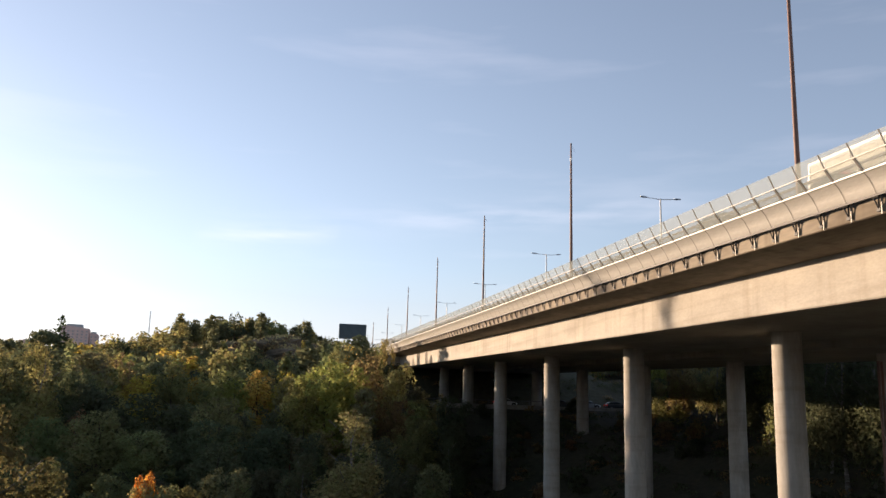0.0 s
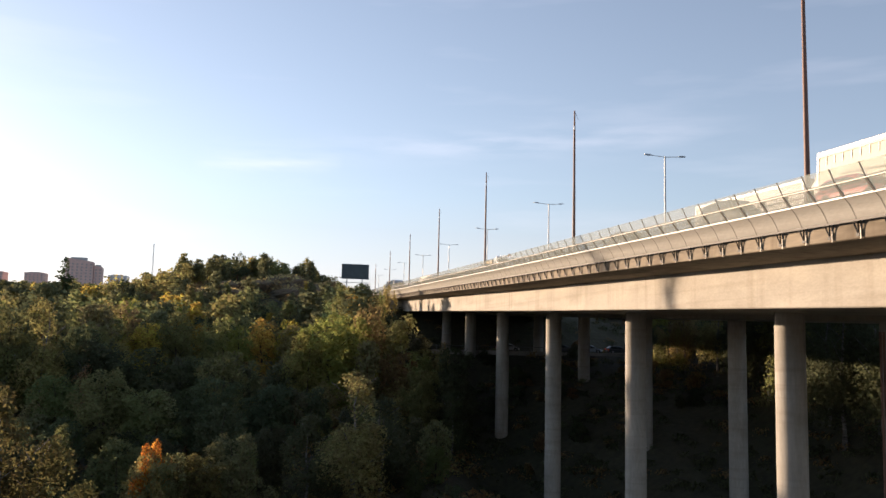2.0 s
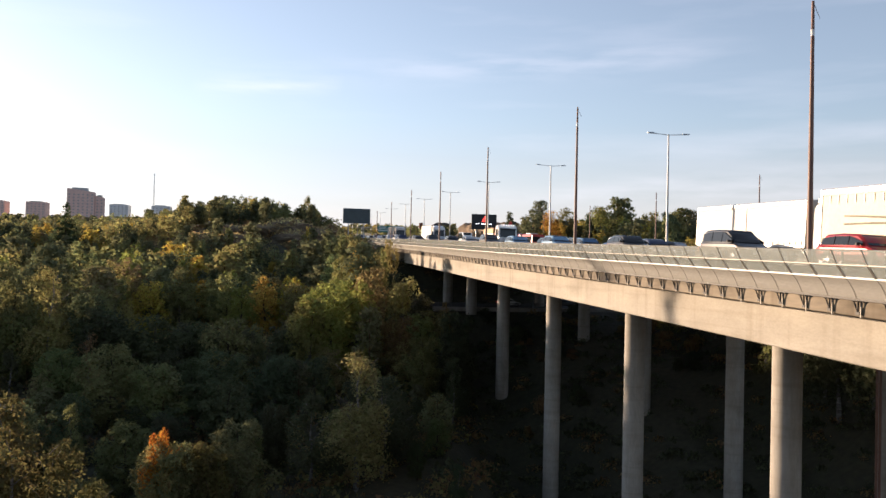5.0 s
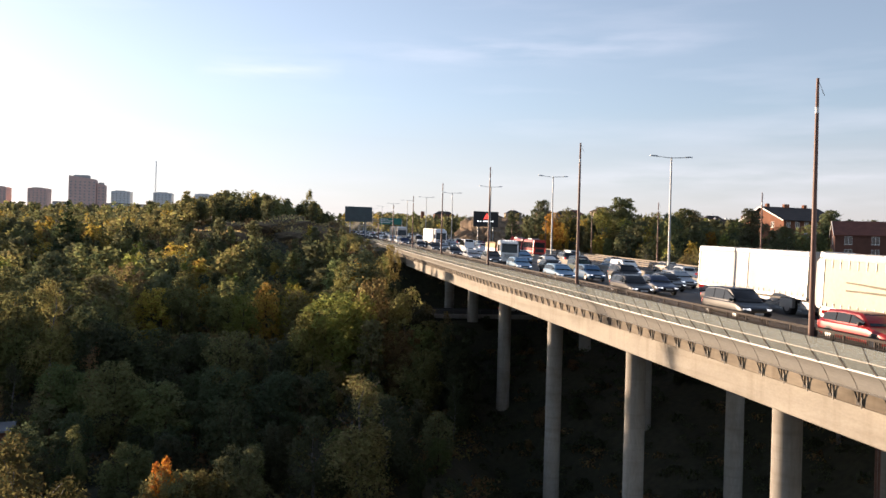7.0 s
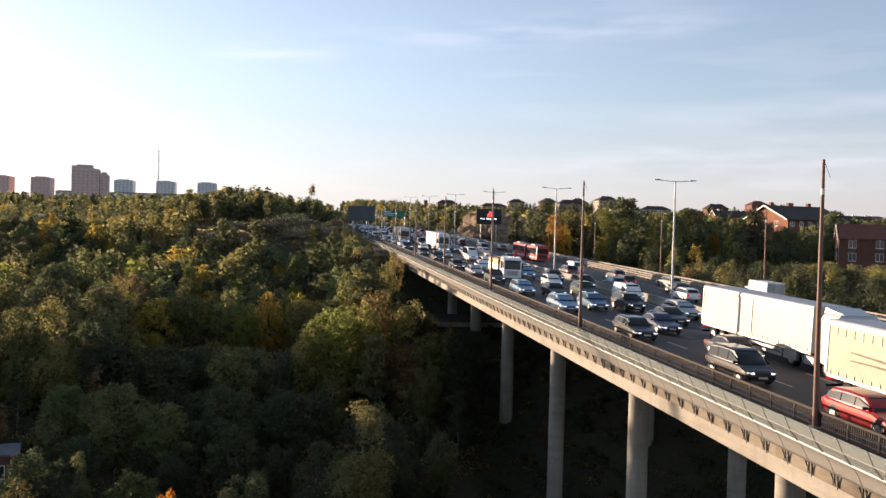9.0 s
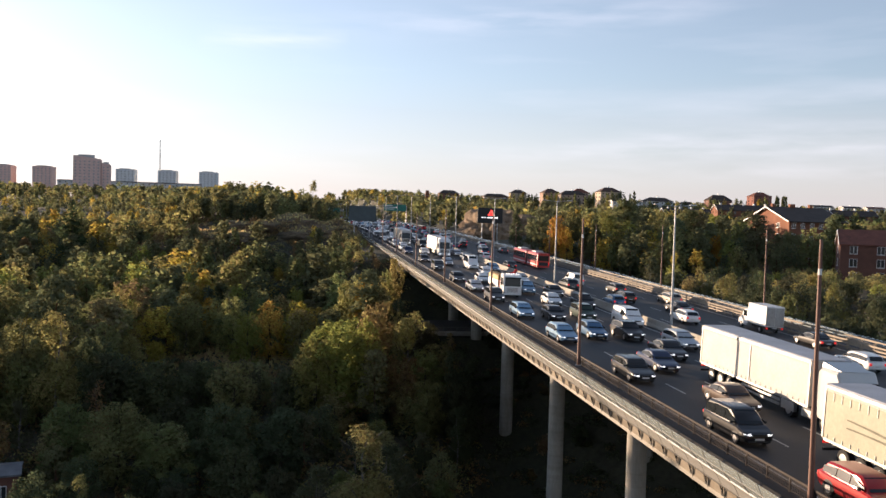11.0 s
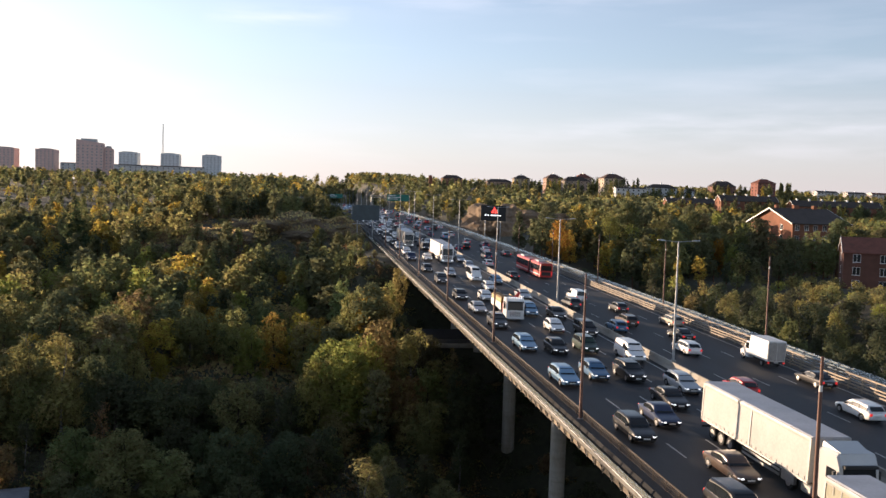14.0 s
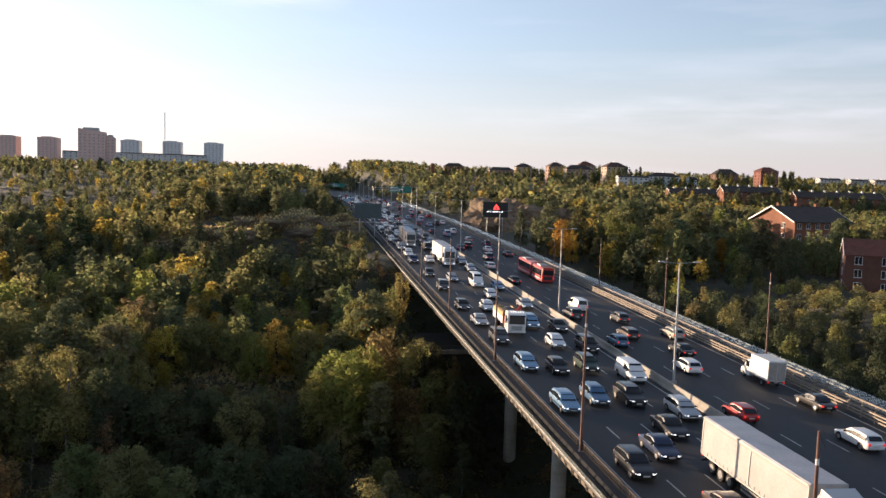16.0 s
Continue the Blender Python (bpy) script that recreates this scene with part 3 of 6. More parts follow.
def edge_mast():
    thing = empty("mast", pose(0, 0, 0), "slim rust-brown steel mast with a white band, at the bridge edge", "mast", "bridge masts")
    bm = bmesh.new()
    loft(bm, [ring(0, 0, -0.3, 0.13, 10), ring(0, 0, 5.6, 0.10, 10), ring(0, 0, 9.85, 0.078, 10)])
    part("pole", bm, MAST_PAINT, thing, smooth=True)
    bm = bmesh.new()
    loft(bm, [ring(0, 0, 9.85, 0.082, 10), ring(0, 0, 10.12, 0.078, 10)])
    part("band", bm, WHITE_PAINT, thing, "white band")
    bm = bmesh.new()
    loft(bm, [ring(0, 0, 10.12, 0.074, 10), ring(0, 0, 11.35, 0.06, 10)])
    part("tip", bm, MAST_PAINT, thing)
    part("base_plate", cube(-0.22, 0.22, -0.22, 0.22, -0.02, 0.04), GALV, thing)
    bm = bmesh.new()
    tube(bm, [(0.05, 0, 11.2), (0.3, 0.1, 10.6)], 0.012, 4)
    part("wire", bm, DARK_STEEL, thing)
    return thing


proto = edge_mast()
first = True
for x, ya, yb in ((0.0, -60, 150), (35.5, 3.6, 160)):
    y = ya
    while y <= yb:
        z = deck(x, y) - (0 if x < 1 else 0.3)
        if first:
            proto.matrix_basis, first = pose(x, y, z), False
        else:
            short = 1.0 - 0.0032 * max(0, y - 45)
            copy_thing(proto, pose(x, y, z, 0, 0, 25 * ((int(y) % 3) - 1)) @ Matrix.Diagonal((1, 1, short, 1)))
        y += 30


def street_lamp():
    thing = empty("street_lamp", pose(0, 0, 0), "tall grey street lamp with two flat heads on a T arm", "street lamp", "median street lamps")
    bm = bmesh.new()
    loft(bm, [ring(0, 0, -0.2, 0.14, 12), ring(0, 0, 1.2, 0.13, 12), ring(0, 0, 13.0, 0.075, 12)])
    part("pole", bm, LAMP_GREY, thing, smooth=True)
    bm = bmesh.new()
    tube(bm, [(-1.75, 0, 13.05), (0, 0, 12.92), (1.75, 0, 13.05)], 0.04, 6)
    part("arm", bm, LAMP_GREY, thing)
    for s in (-1, 1):
        bm = bmesh.new()
        loft(bm, [[(s * 1.55, -0.10, 13.02), (s * 1.55, 0.10, 13.02), (s * 1.55, 0.08, 13.10), (s * 1.55, -0.08, 13.10)],
                  [(s * 1.9, -0.19, 13.02), (s * 1.9, 0.19, 13.02), (s * 1.9, 0.12, 13.16), (s * 1.9, -0.12, 13.16)],
                  [(s * 2.35, -0.12, 13.06), (s * 2.35, 0.12, 13.06), (s * 2.35, 0.08, 13.13), (s * 2.35, -0.08, 13.13)]])
        part("lamp_head", bm, LAMP_GREY, thing)
    part("base", cube(-0.25, 0.25, -0.25, 0.25, -0.03, 0.5, 0.04), CONCRETE_DARK, thing, "concrete foot")
    return thing


proto = street_lamp()
for k in range(-1, 18):
    y = 20.5 + 40.6 * k
    p_ = pose(17.2, y, deck(17.2, y))
    if k == -1:
        proto.matrix_basis = p_
    else:
        copy_thing(proto, p_)

# ---- trees ----
rng = np.random.default_rng(7)
# the greens hold some blue for haze; GREEN_D also stands in for shade
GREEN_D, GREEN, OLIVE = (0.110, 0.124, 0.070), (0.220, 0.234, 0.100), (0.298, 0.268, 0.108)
LIME, YELLOW, ORANGE, BROWN = (0.265, 0.285, 0.078), (0.45, 0.345, 0.080), (0.47, 0.270, 0.055), (0.270, 0.190, 0.095)
PINE_C, SPRUCE_C = (0.178, 0.182, 0.096), (0.066, 0.088, 0.046)
UMBER, FLAME = (0.165, 0.152, 0.062), (0.48, 0.20, 0.045)
WORDS = {GREEN_D: "dark green", GREEN: "green", OLIVE: "olive-green", LIME: "yellow-green", YELLOW: "yellow autumn", ORANGE: "orange autumn", BROWN: "russet", UMBER: "olive-brown", FLAME: "red-orange autumn", PINE_C: "dark green", SPRUCE_C: "blackish green"}


def leaf_cloud(r, lobes, count, size, droop=0.0):
    """Corners of many small leaf clumps on and in a set of rounded lobes (x, y, z, rx, rz)."""
    L = np.array(lobes, float)
    wgt = L[:, 3] ** 2
    pick = r.choice(len(L), count, p=wgt / wgt.sum())
    d = r.normal(size=(count, 3))
    d /= np.linalg.norm(d, axis=1, keepdims=True)
    d[:, 2] = np.where(d[:, 2] < -0.55, -d[:, 2], d[:, 2])
    rad = r.uniform(0.42, 1.12, count) ** 0.6
    c = L[pick, :3] + d * rad[:, None] * np.stack([L[pick, 3], L[pick, 3], L[pick, 4]], 1)
    c += r.normal(size=c.shape) * (0.08 + 0.16 * size)
    nrm = d + r.normal(size=d.shape) * 0.55
    nrm /= np.linalg.norm(nrm, axis=1, keepdims=True)
    u = np.cross(nrm, r.normal(size=nrm.shape))
    u /= np.linalg.norm(u, axis=1, keepdims=True)
    v = np.cross(nrm, u)
    if droop:
        v = v * (1 - droop) + np.array([0, 0, -1.0]) * droop
    s = size * r.uniform(0.55, 1.25, count)[:, None]
    k = r.uniform(0.45, 0.9, count)[:, None]
    tri = np.stack([c - u * s * 0.6, c + v * s * k + u * s * 0.15, c + u * s * 0.55 - v * s * k * 0.5], 1)
    # each clump faces outwards and is shaded as a part of its round bough
    out = c - np.array([0, 0, c[:, 2].mean() * 0.8])
    out /= np.linalg.norm(out, axis=1, keepdims=True)
    way = 0.75 * d + 0.55 * out + 0.28 * r.normal(size=d.shape)
    way /= np.linalg.norm(way, axis=1, keepdims=True)
    flip = np.einsum("ij,ij->i", np.cross(tri[:, 1] - tri[:, 0], tri[:, 2] - tri[:, 0]), way) < 0
    tri[flip] = tri[flip][:, ::-1]
    return np.concatenate([tri.reshape(-1, 3), np.repeat(way, 3, axis=0)], 1)


def moved(cloud, m, to):
    """A cloud turned and sized by a 3 x 3 matrix and set down somewhere."""
    return np.concatenate([cloud[:, :3] @ m + np.array(to), cloud[:, 3:] @ m], 1)


def leaves(name, verts, material):
    n = len(verts) // 3
    me = bpy.data.meshes.new(name)
    me.vertices.add(3 * n)
    me.vertices.foreach_set("co", verts[:, :3].astype(np.float32).ravel())
    me.loops.add(3 * n)
    me.loops.foreach_set("vertex_index", np.arange(3 * n, dtype=np.int32))
    me.polygons.add(n)
    me.polygons.foreach_set("loop_start", np.arange(0, 3 * n, 3, dtype=np.int32))
    me.polygons.foreach_set("use_smooth", [True] * n)
    me.update(calc_edges=True)
    way = verts[:, 3:] / np.maximum(np.linalg.norm(verts[:, 3:], axis=1, keepdims=True), 1e-6)
    me.attributes.new("custom_normal", "FLOAT_VECTOR", "POINT").data.foreach_set("vector", way.astype(np.float32).ravel())
    me.materials.append(material)
    return me


def wood(bm, r, height, r0, limbs, start, reach, rise):
    """Tapered, slightly crooked trunk with limbs."""
    pts = [(r.normal() * 0.02 * height * t, r.normal() * 0.02 * height * t, height * t - 0.4) for t in (0, 0.15, 0.35, 0.6, 0.82, 1.0)]
    rad = [r0 * 1.25, r0, r0 * 0.8, r0 * 0.55, r0 * 0.3, r0 * 0.08]
    tube(bm, pts, rad, 7)
    for i in range(limbs):
        t = start + (0.92 - start) * (i + 0.5) / limbs
        z = height * t
        a_ = i * 2.4 + r.uniform(-0.4, 0.4)
        ln = reach * (1 - 0.55 * t) * r.uniform(0.75, 1.15)
        b0 = Vector((np.interp(z, [p[2] for p in pts], [p[0] for p in pts]), np.interp(z, [p[2] for p in pts], [p[1] for p in pts]), z))
        d_ = Vector((math.cos(a_), math.sin(a_), rise))
        tube(bm, [b0, b0 + d_ * ln * 0.5, b0 + d_ * ln + Vector((0, 0, 0.1 * ln))], [r0 * 0.34 * (1.1 - t), r0 * 0.2 * (1.1 - t), 0.02], 5)
    return bm


def lobes_for(kind, r, H):
    out = []
    if kind == "broad":
        W, peak = H * r.uniform(0.25, 0.31), r.uniform(0.75, 1.25)
        for i in range(46):
            t = 0.18 + 0.80 * (i + r.uniform(0, 1)) / 46
            prof = math.sin(math.pi * min(1, (t - 0.06) / 1.0) ** peak) ** 0.6
            a_, q = i * 2.4 + r.uniform(-0.7, 0.7), W * prof * r.uniform(0.35, 1.0)
            s = H * r.uniform(0.040, 0.105) * (1.0 if t < 0.8 else 0.75)
            out.append((q * math.cos(a_), q * math.sin(a_), H * t - s * 0.9, s, s * r.uniform(0.8, 1.6)))
        out.append((0, 0, H * 0.55, H * 0.17, H * 0.26))
    elif kind == "birch":
        for i in range(16):
            t = r.uniform(0.22, 1.0)
            q = H * 0.17 * (1 - t) ** 0.5 * r.uniform(0.2, 1.0) + 0.15
            a_, s = r.uniform(0, 6.28), H * (0.045 + 0.06 * (1 - t) ** 0.6) * r.uniform(0.8, 1.2)
            out.append((q * math.cos(a_), q * math.sin(a_), H * t - s, s, s * 1.7))
    elif kind == "pine":
        for i in range(24):
            t = 0.30 + 0.68 * (i + r.uniform(0, 1)) / 24
            q = H * 0.25 * (1.05 - t) ** 0.55 * r.uniform(0.35, 1.0)
            a_, s = i * 2.4 + r.uniform(-0.6, 0.6), H * r.uniform(0.06, 0.10)
            out.append((q * math.cos(a_), q * math.sin(a_), H * t - s * 0.4, s, s * 0.55))
    elif kind == "spruce":
        for i in range(22):
            t = 0.1 + 0.88 * i / 21
            for _ in range(2 if t < 0.7 else 1):
                a_, q = r.uniform(0, 6.28), H * 0.13 * (1.02 - t)
                s = H * (0.02 + 0.10 * (1 - t))
                out.append((q * math.cos(a_), q * math.sin(a_), H * t, s, s * 0.45))
    else:                                       # bush
        for i in range(9):
            t = r.uniform(0.25, 0.95)
            a_, q, s = r.uniform(0, 6.28), H * 0.45 * r.uniform(0.1, 1) * (1.1 - t * 0.7), H * r.uniform(0.16, 0.26)
            out.append((q * math.cos(a_), q * math.sin(a_), H * t - s * 0.5, s, s * 0.85))
    return out


def tree(kind, seed, count, size):
    """A tree ten metres high (a bush three), to be copied at other sizes."""
    r = np.random.default_rng(seed)
    H = 3.0 if kind == "bush" else 10.0
    name = {"broad": "tree", "birch": "birch_tree", "pine": "pine_tree", "spruce": "spruce_tree", "bush": "bush"}[kind]
    thing = empty(name, pose(0, 0, 0), category="bush" if kind == "bush" else "tree", group="woods beside the bridge")
    bm = bmesh.new()
    if kind == "broad":
        wood(bm, r, H * 0.93, 0.20, 9, 0.25, H * 0.34, 0.75)
    elif kind == "birch":
        wood(bm, r, H * 0.98, 0.12, 9, 0.25, H * 0.20, 1.0)
    elif kind == "pine":
        wood(bm, r, H * 0.95, 0.17, 8, 0.45, H * 0.30, 0.25)
    elif kind == "spruce":
        wood(bm, r, H, 0.15, 4, 0.2, H * 0.16, -0.1)
    else:
        for i in range(5):
            a_ = i * 1.26
            tube(bm, [(0.1 * math.cos(a_), 0.1 * math.sin(a_), -0.3), (0.9 * math.cos(a_), 0.9 * math.sin(a_), 2.2)], [0.05, 0.012], 5)
    part("trunk", bm, {"pine": BARK_PINE, "birch": BARK_BIRCH}.get(kind, BARK), thing)
    cloud = leaf_cloud(r, lobes_for(kind, r, H), count, size, 0.45 if kind == "birch" else 0.0)
    part("crown", leaves("crown", cloud, NEEDLE if kind in ("pine", "spruce") else LEAF), None, thing)
    return thing


class Grove:
    """Keeps a few trees of each kind and copies them where they are wanted."""

    def __init__(self):
        self.protos, self.used = {}, set()

    def add(self, kind, near, x, y, height, color, width=1.0, z=None):
        if (y > 112 or x > 62) and not near and (x, y) not in KEEP:
            back.append((kind, x, y, height, color, width))
            return None
        variants = 5 if kind == "broad" else 3
        key = (kind, near, int(rng.integers(variants)))
        if key not in self.protos:
            n, s = {"broad": (9000, 0.215), "birch": (8200, 0.175), "pine": (7000, 0.20), "spruce": (7000, 0.24), "bush": (2400, 0.17)}[kind]
            if not near:
                n, s = int(n * 0.38), s * 1.40
            self.protos[key] = tree(kind, 11 + len(self.protos), n, s)
        p = self.protos[key]
        k = height / (3.0 if kind == "bush" else 10.0)
        base = ground_z(x, y) if z is None else z
        m = pose(x, y, base - 0.1, 0, 0, float(rng.uniform(0, 360))) @ Matrix.Diagonal((k * width, k * width, k, 1))
        if key in self.used:
            ob = copy_thing(p, m @ Matrix.Diagonal((1 / p.scale[0], 1 / p.scale[1], 1 / p.scale[2], 1)))
        else:
            p.matrix_basis = m
            self.used.add(key)
            ob = p
        j = rng.uniform(0.8, 1.2)
        for c in ob.children:
            if c.name.startswith("crown"):
                c.color = (*[min(1, q * j * rng.uniform(0.92, 1.08)) for q in color], 1)
        what = {"broad": "broadleaf tree with a dense uneven crown", "birch": "slender birch with drooping airy foliage", "pine": "Scots pine with a flat layered crown", "spruce": "narrow conical spruce", "bush": "leafy bush on the slope"}[kind]
        return tagged(ob, WORDS[color] + " " + what)


grove = Grove()
back, KEEP = [], set()      # trees further back are joined by colour
# trees that stand out: kind, x, y, top, colour, width


def stand(rows):
    for kind, x, y, top, color, width in rows:
        KEEP.add((x, y))
        grove.add(kind, y < 60, x, y, max(2.0, top - ground_z(x, y)) / (0.98 if kind != "broad" else 1.0), color, width)


# in the valley beside the bridge
stand((
    ("birch", -14.5, 23.2, -10.2, OLIVE, 1.5), ("birch", -19.0, 24.5, -14.5, GREEN_D, 1.7), ("birch", -11.5, 26.0, -13.0, GREEN_D, 1.6),
    ("broad", -31.8, 13.4, -16.9, GREEN, 1.15), ("broad", -29.4, 13.0, -16.5, UMBER, 0.9), ("broad", -28.2, 13.2, -16.8, UMBER, 1.0),
    ("broad", -25.7, 16.0, -15.2, GREEN, 1.15), ("birch", -39.6, -1.2, -11.2, UMBER, 1.25), ("birch", -37.2, 0.5, -14.0, UMBER, 1.3),
    ("birch", -35.2, 2.5, -17.5, UMBER, 1.4), ("broad", -41.3, 39.5, -10.8, GREEN, 1.35), ("broad", -36.0, 36.5, -12.8, GREEN, 1.35),
    ("broad", -29.5, 40.0, -11.5, GREEN_D, 1.5), ("broad", -23.0, 41.0, -12.0, GREEN_D, 1.5), ("broad", -47.5, 43.0, -11.5, GREEN, 1.35),
))
# on the slope towards the bridge end
stand((
    ("birch", -52.7, 56.8, -2.4, OLIVE, 1.2), ("broad", -57.5, 58.0, -3.6, GREEN, 1.0), ("broad", -48.0, 58.5, -5.5, GREEN_D, 1.0),
    ("broad", -15.6, 58.8, -3.0, LIME, 1.25), ("broad", -11.8, 61.5, -3.2, LIME, 0.95), ("broad", -9.3, 66.0, -1.0, OLIVE, 0.8),
    ("broad", -18.5, 56.5, -5.5, OLIVE, 1.0), ("broad", -9.8, 82.5, 1.9, YELLOW, 0.66), ("broad", -12.6, 84.0, 0.8, OLIVE, 0.7),
    # the one at y = 96 is added, hidden, to keep sun off the bushes beyond
    ("broad", -10.0, 96.0, 0.4, OLIVE, 0.8), ("broad", -6.6, 88.0, 1.4, OLIVE, 0.8), ("birch", -4.4, 65.2, -2.4, OLIVE, 1.15),
    ("broad", -5.0, 74.0, -3.4, OLIVE, 0.5), ("broad", -29.2, 81.5, -5.0, LIME, 1.0), ("broad", -25.6, 86.5, -3.4, YELLOW, 1.1),
    ("broad", -32.0, 88.8, -3.0, OLIVE, 1.0), ("broad", -20.5, 84.0, -4.2, OLIVE, 1.1),
))
# on the wooded hill
stand((
    # the first is likewise an added, hidden sun block
    ("broad", -13.0, 103.0, 1.0, GREEN, 0.8), ("broad", -42.3, 104.2, -3.2, YELLOW, 0.85), ("broad", -37.0, 101.0, -4.2, ORANGE, 0.8),
    ("broad", -47.5, 107.0, -3.8, OLIVE, 0.9), ("birch", -62.0, 135.0, -1.8, LIME, 1.0), ("broad", -34.6, 161.6, 4.0, YELLOW, 0.9),
    ("broad", -16.5, 172.8, 9.2, YELLOW, 0.75), ("broad", -92.8, 197.9, 6.5, YELLOW, 1.0), ("spruce", -82.4, 186.2, 14.2, SPRUCE_C, 1.25),
    ("birch", -14.6, 287.0, 27.0, OLIVE, 0.9),
))
# right of the road, before the houses
stand((
    ("broad", 41.9, 138.5, 13.4, ORANGE, 0.95), ("broad", 45.4, 141.0, 10.8, YELLOW, 0.9), ("pine", 87.4, 125.0, 15.4, PINE_C, 1.15),
    ("pine", 92.5, 118.5, 11.0, PINE_C, 1.2), ("pine", 108.2, 125.0, 15.8, PINE_C, 1.2), ("pine", 119.0, 124.0, 13.6, PINE_C, 1.2),
    ("pine", 45.5, 160.0, 17.8, PINE_C, 1.0), ("pine", 64.0, 150.0, 18.6, PINE_C, 1.1), ("pine", 66.5, 152.0, 18.4, PINE_C, 1.0),
    ("pine", 82.0, 150.0, 16.4, PINE_C, 1.3), ("pine", 85.5, 151.0, 16.0, PINE_C, 1.2), ("broad", 58.5, 150.0, 16.2, OLIVE, 0.95),
    ("birch", 55.5, 140.0, 15.0, LIME, 1.3), ("birch", 60.5, 138.0, 13.0, LIME, 1.2), ("broad", 73.0, 150.0, 15.2, OLIVE, 1.0),
    ("broad", 78.0, 146.0, 14.6, GREEN, 1.0), ("broad", 92.0, 140.0, 13.5, GREEN, 1.0), ("broad", 50.5, 152.0, 15.4, GREEN, 1.0),
    ("birch", 69.0, 136.0, 12.0, OLIVE, 1.4), ("broad", 81.0, 133.0, 10.0, ORANGE, 0.7), ("pine", 74.0, 140.0, 14.0, PINE_C, 1.2),
))

# tall slim spruce added out of view on the slope, to shade the girder
for x, y, top in ((-66.4, 60.0, 12.0),):
    KEEP.add((x, y))
    grove.add("spruce", False, x, y, top - ground_z(x, y), SPRUCE_C, 0.62)
# the rest of the wood, left of the bridge
KEY = [(-14.5, 23), (-31.7, 13.7), (-27, 15), (-39, -1), (-36, 2), (-41, 39.5), (-52.7, 57), (-15.6, 59), (-10, 65), (-10, 83), (-29, 81.5)]
y = -14.0
while y < 225:
    step = 5.3 if y < 120 else 5.4
    lim = -22 - 0.33 * (y + 62) - 7
    x = -4.5
    while x > lim:
        px_, py_ = x + rng.uniform(-2.0, 2.0), y + rng.uniform(-2.2, 2.2)
        x -= step * rng.uniform(0.85, 1.25)
        if py_ < 3 and px_ > -30:
            continue
        if (px_ + 54) ** 2 + (py_ - 32) ** 2 < 64 or -22 < px_ < -8 and 7 < py_ < 23 or -36 < px_ < -23 and py_ < 13:
            continue
        if any((px_ - a_) ** 2 + (py_ - b_) ** 2 < (8 if b_ > 30 else 22) for a_, b_ in KEY):
            continue
        if ((px_ + 31) / 10.5) ** 2 + ((py_ - 85) / 5.0) ** 2 < 1 and rng.random() < 0.95:
            continue
        if px_ > -62 and 162 < py_ < 206 and rng.random() < (0.88 if py_ > 174 else 0.6):
            continue
        if px_ > -4.0 or (py_ > 108 and px_ > -7) or (px_ > -12 and 80 < py_ < 101):
            continue
        # valley trees get mostly GREEN_D: the valley's shade is put into their colour
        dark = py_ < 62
        u = rng.random()
        if py_ > 150:
            kind = "pine" if u < 0.42 else "broad" if u < 0.88 else "birch"
        else:
            kind = "broad" if u < 0.74 else "birch" if u < 0.88 else "pine"
        q = rng.random()
        if kind == "pine":
            color = PINE_C
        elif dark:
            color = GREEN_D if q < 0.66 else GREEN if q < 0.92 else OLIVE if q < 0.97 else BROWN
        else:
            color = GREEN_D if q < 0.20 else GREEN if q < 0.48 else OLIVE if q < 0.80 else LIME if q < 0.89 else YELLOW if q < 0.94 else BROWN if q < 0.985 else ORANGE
        if py_ < 34:
            h = rng.uniform(6.5, 10.5)
        elif py_ < 54:
            h = rng.uniform(5.0, 8.0)
        elif py_ < 78:
            h = rng.uniform(8.0, 12.0)
        elif py_ < 150:
            h = rng.uniform(7.0, 11.0)
        else:
            h = rng.uniform(5.0, 9.0)
        if kind == "pine":
            h *= 1.08
        h *= float(rng.choice([0.62, 0.85, 1.0, 1.0, 1.12, 1.3] if py_ > 34 else [0.6, 0.75, 0.85, 0.9]))
        # deepest in the valley the warm tints give way to the same painted shade
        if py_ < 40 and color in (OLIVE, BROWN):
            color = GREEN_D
        if px_ > -8:
            h *= 0.75
        if 46 < py_ < 80 and abs((px_ + 22) * 147 / (py_ + 62) + 11) < 13:
            h = max(2.5, min(h, 13.0 - 26.6 * (py_ + 62) / 145 - ground_z(px_, py_)))
        if px_ > -18 and 100 < py_ < 185:
            h = max(2.0, min(h, 4.4 + 0.10 * (py_ - 119) - ground_z(px_, py_)))
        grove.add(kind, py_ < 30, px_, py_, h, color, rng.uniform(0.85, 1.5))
    y += step

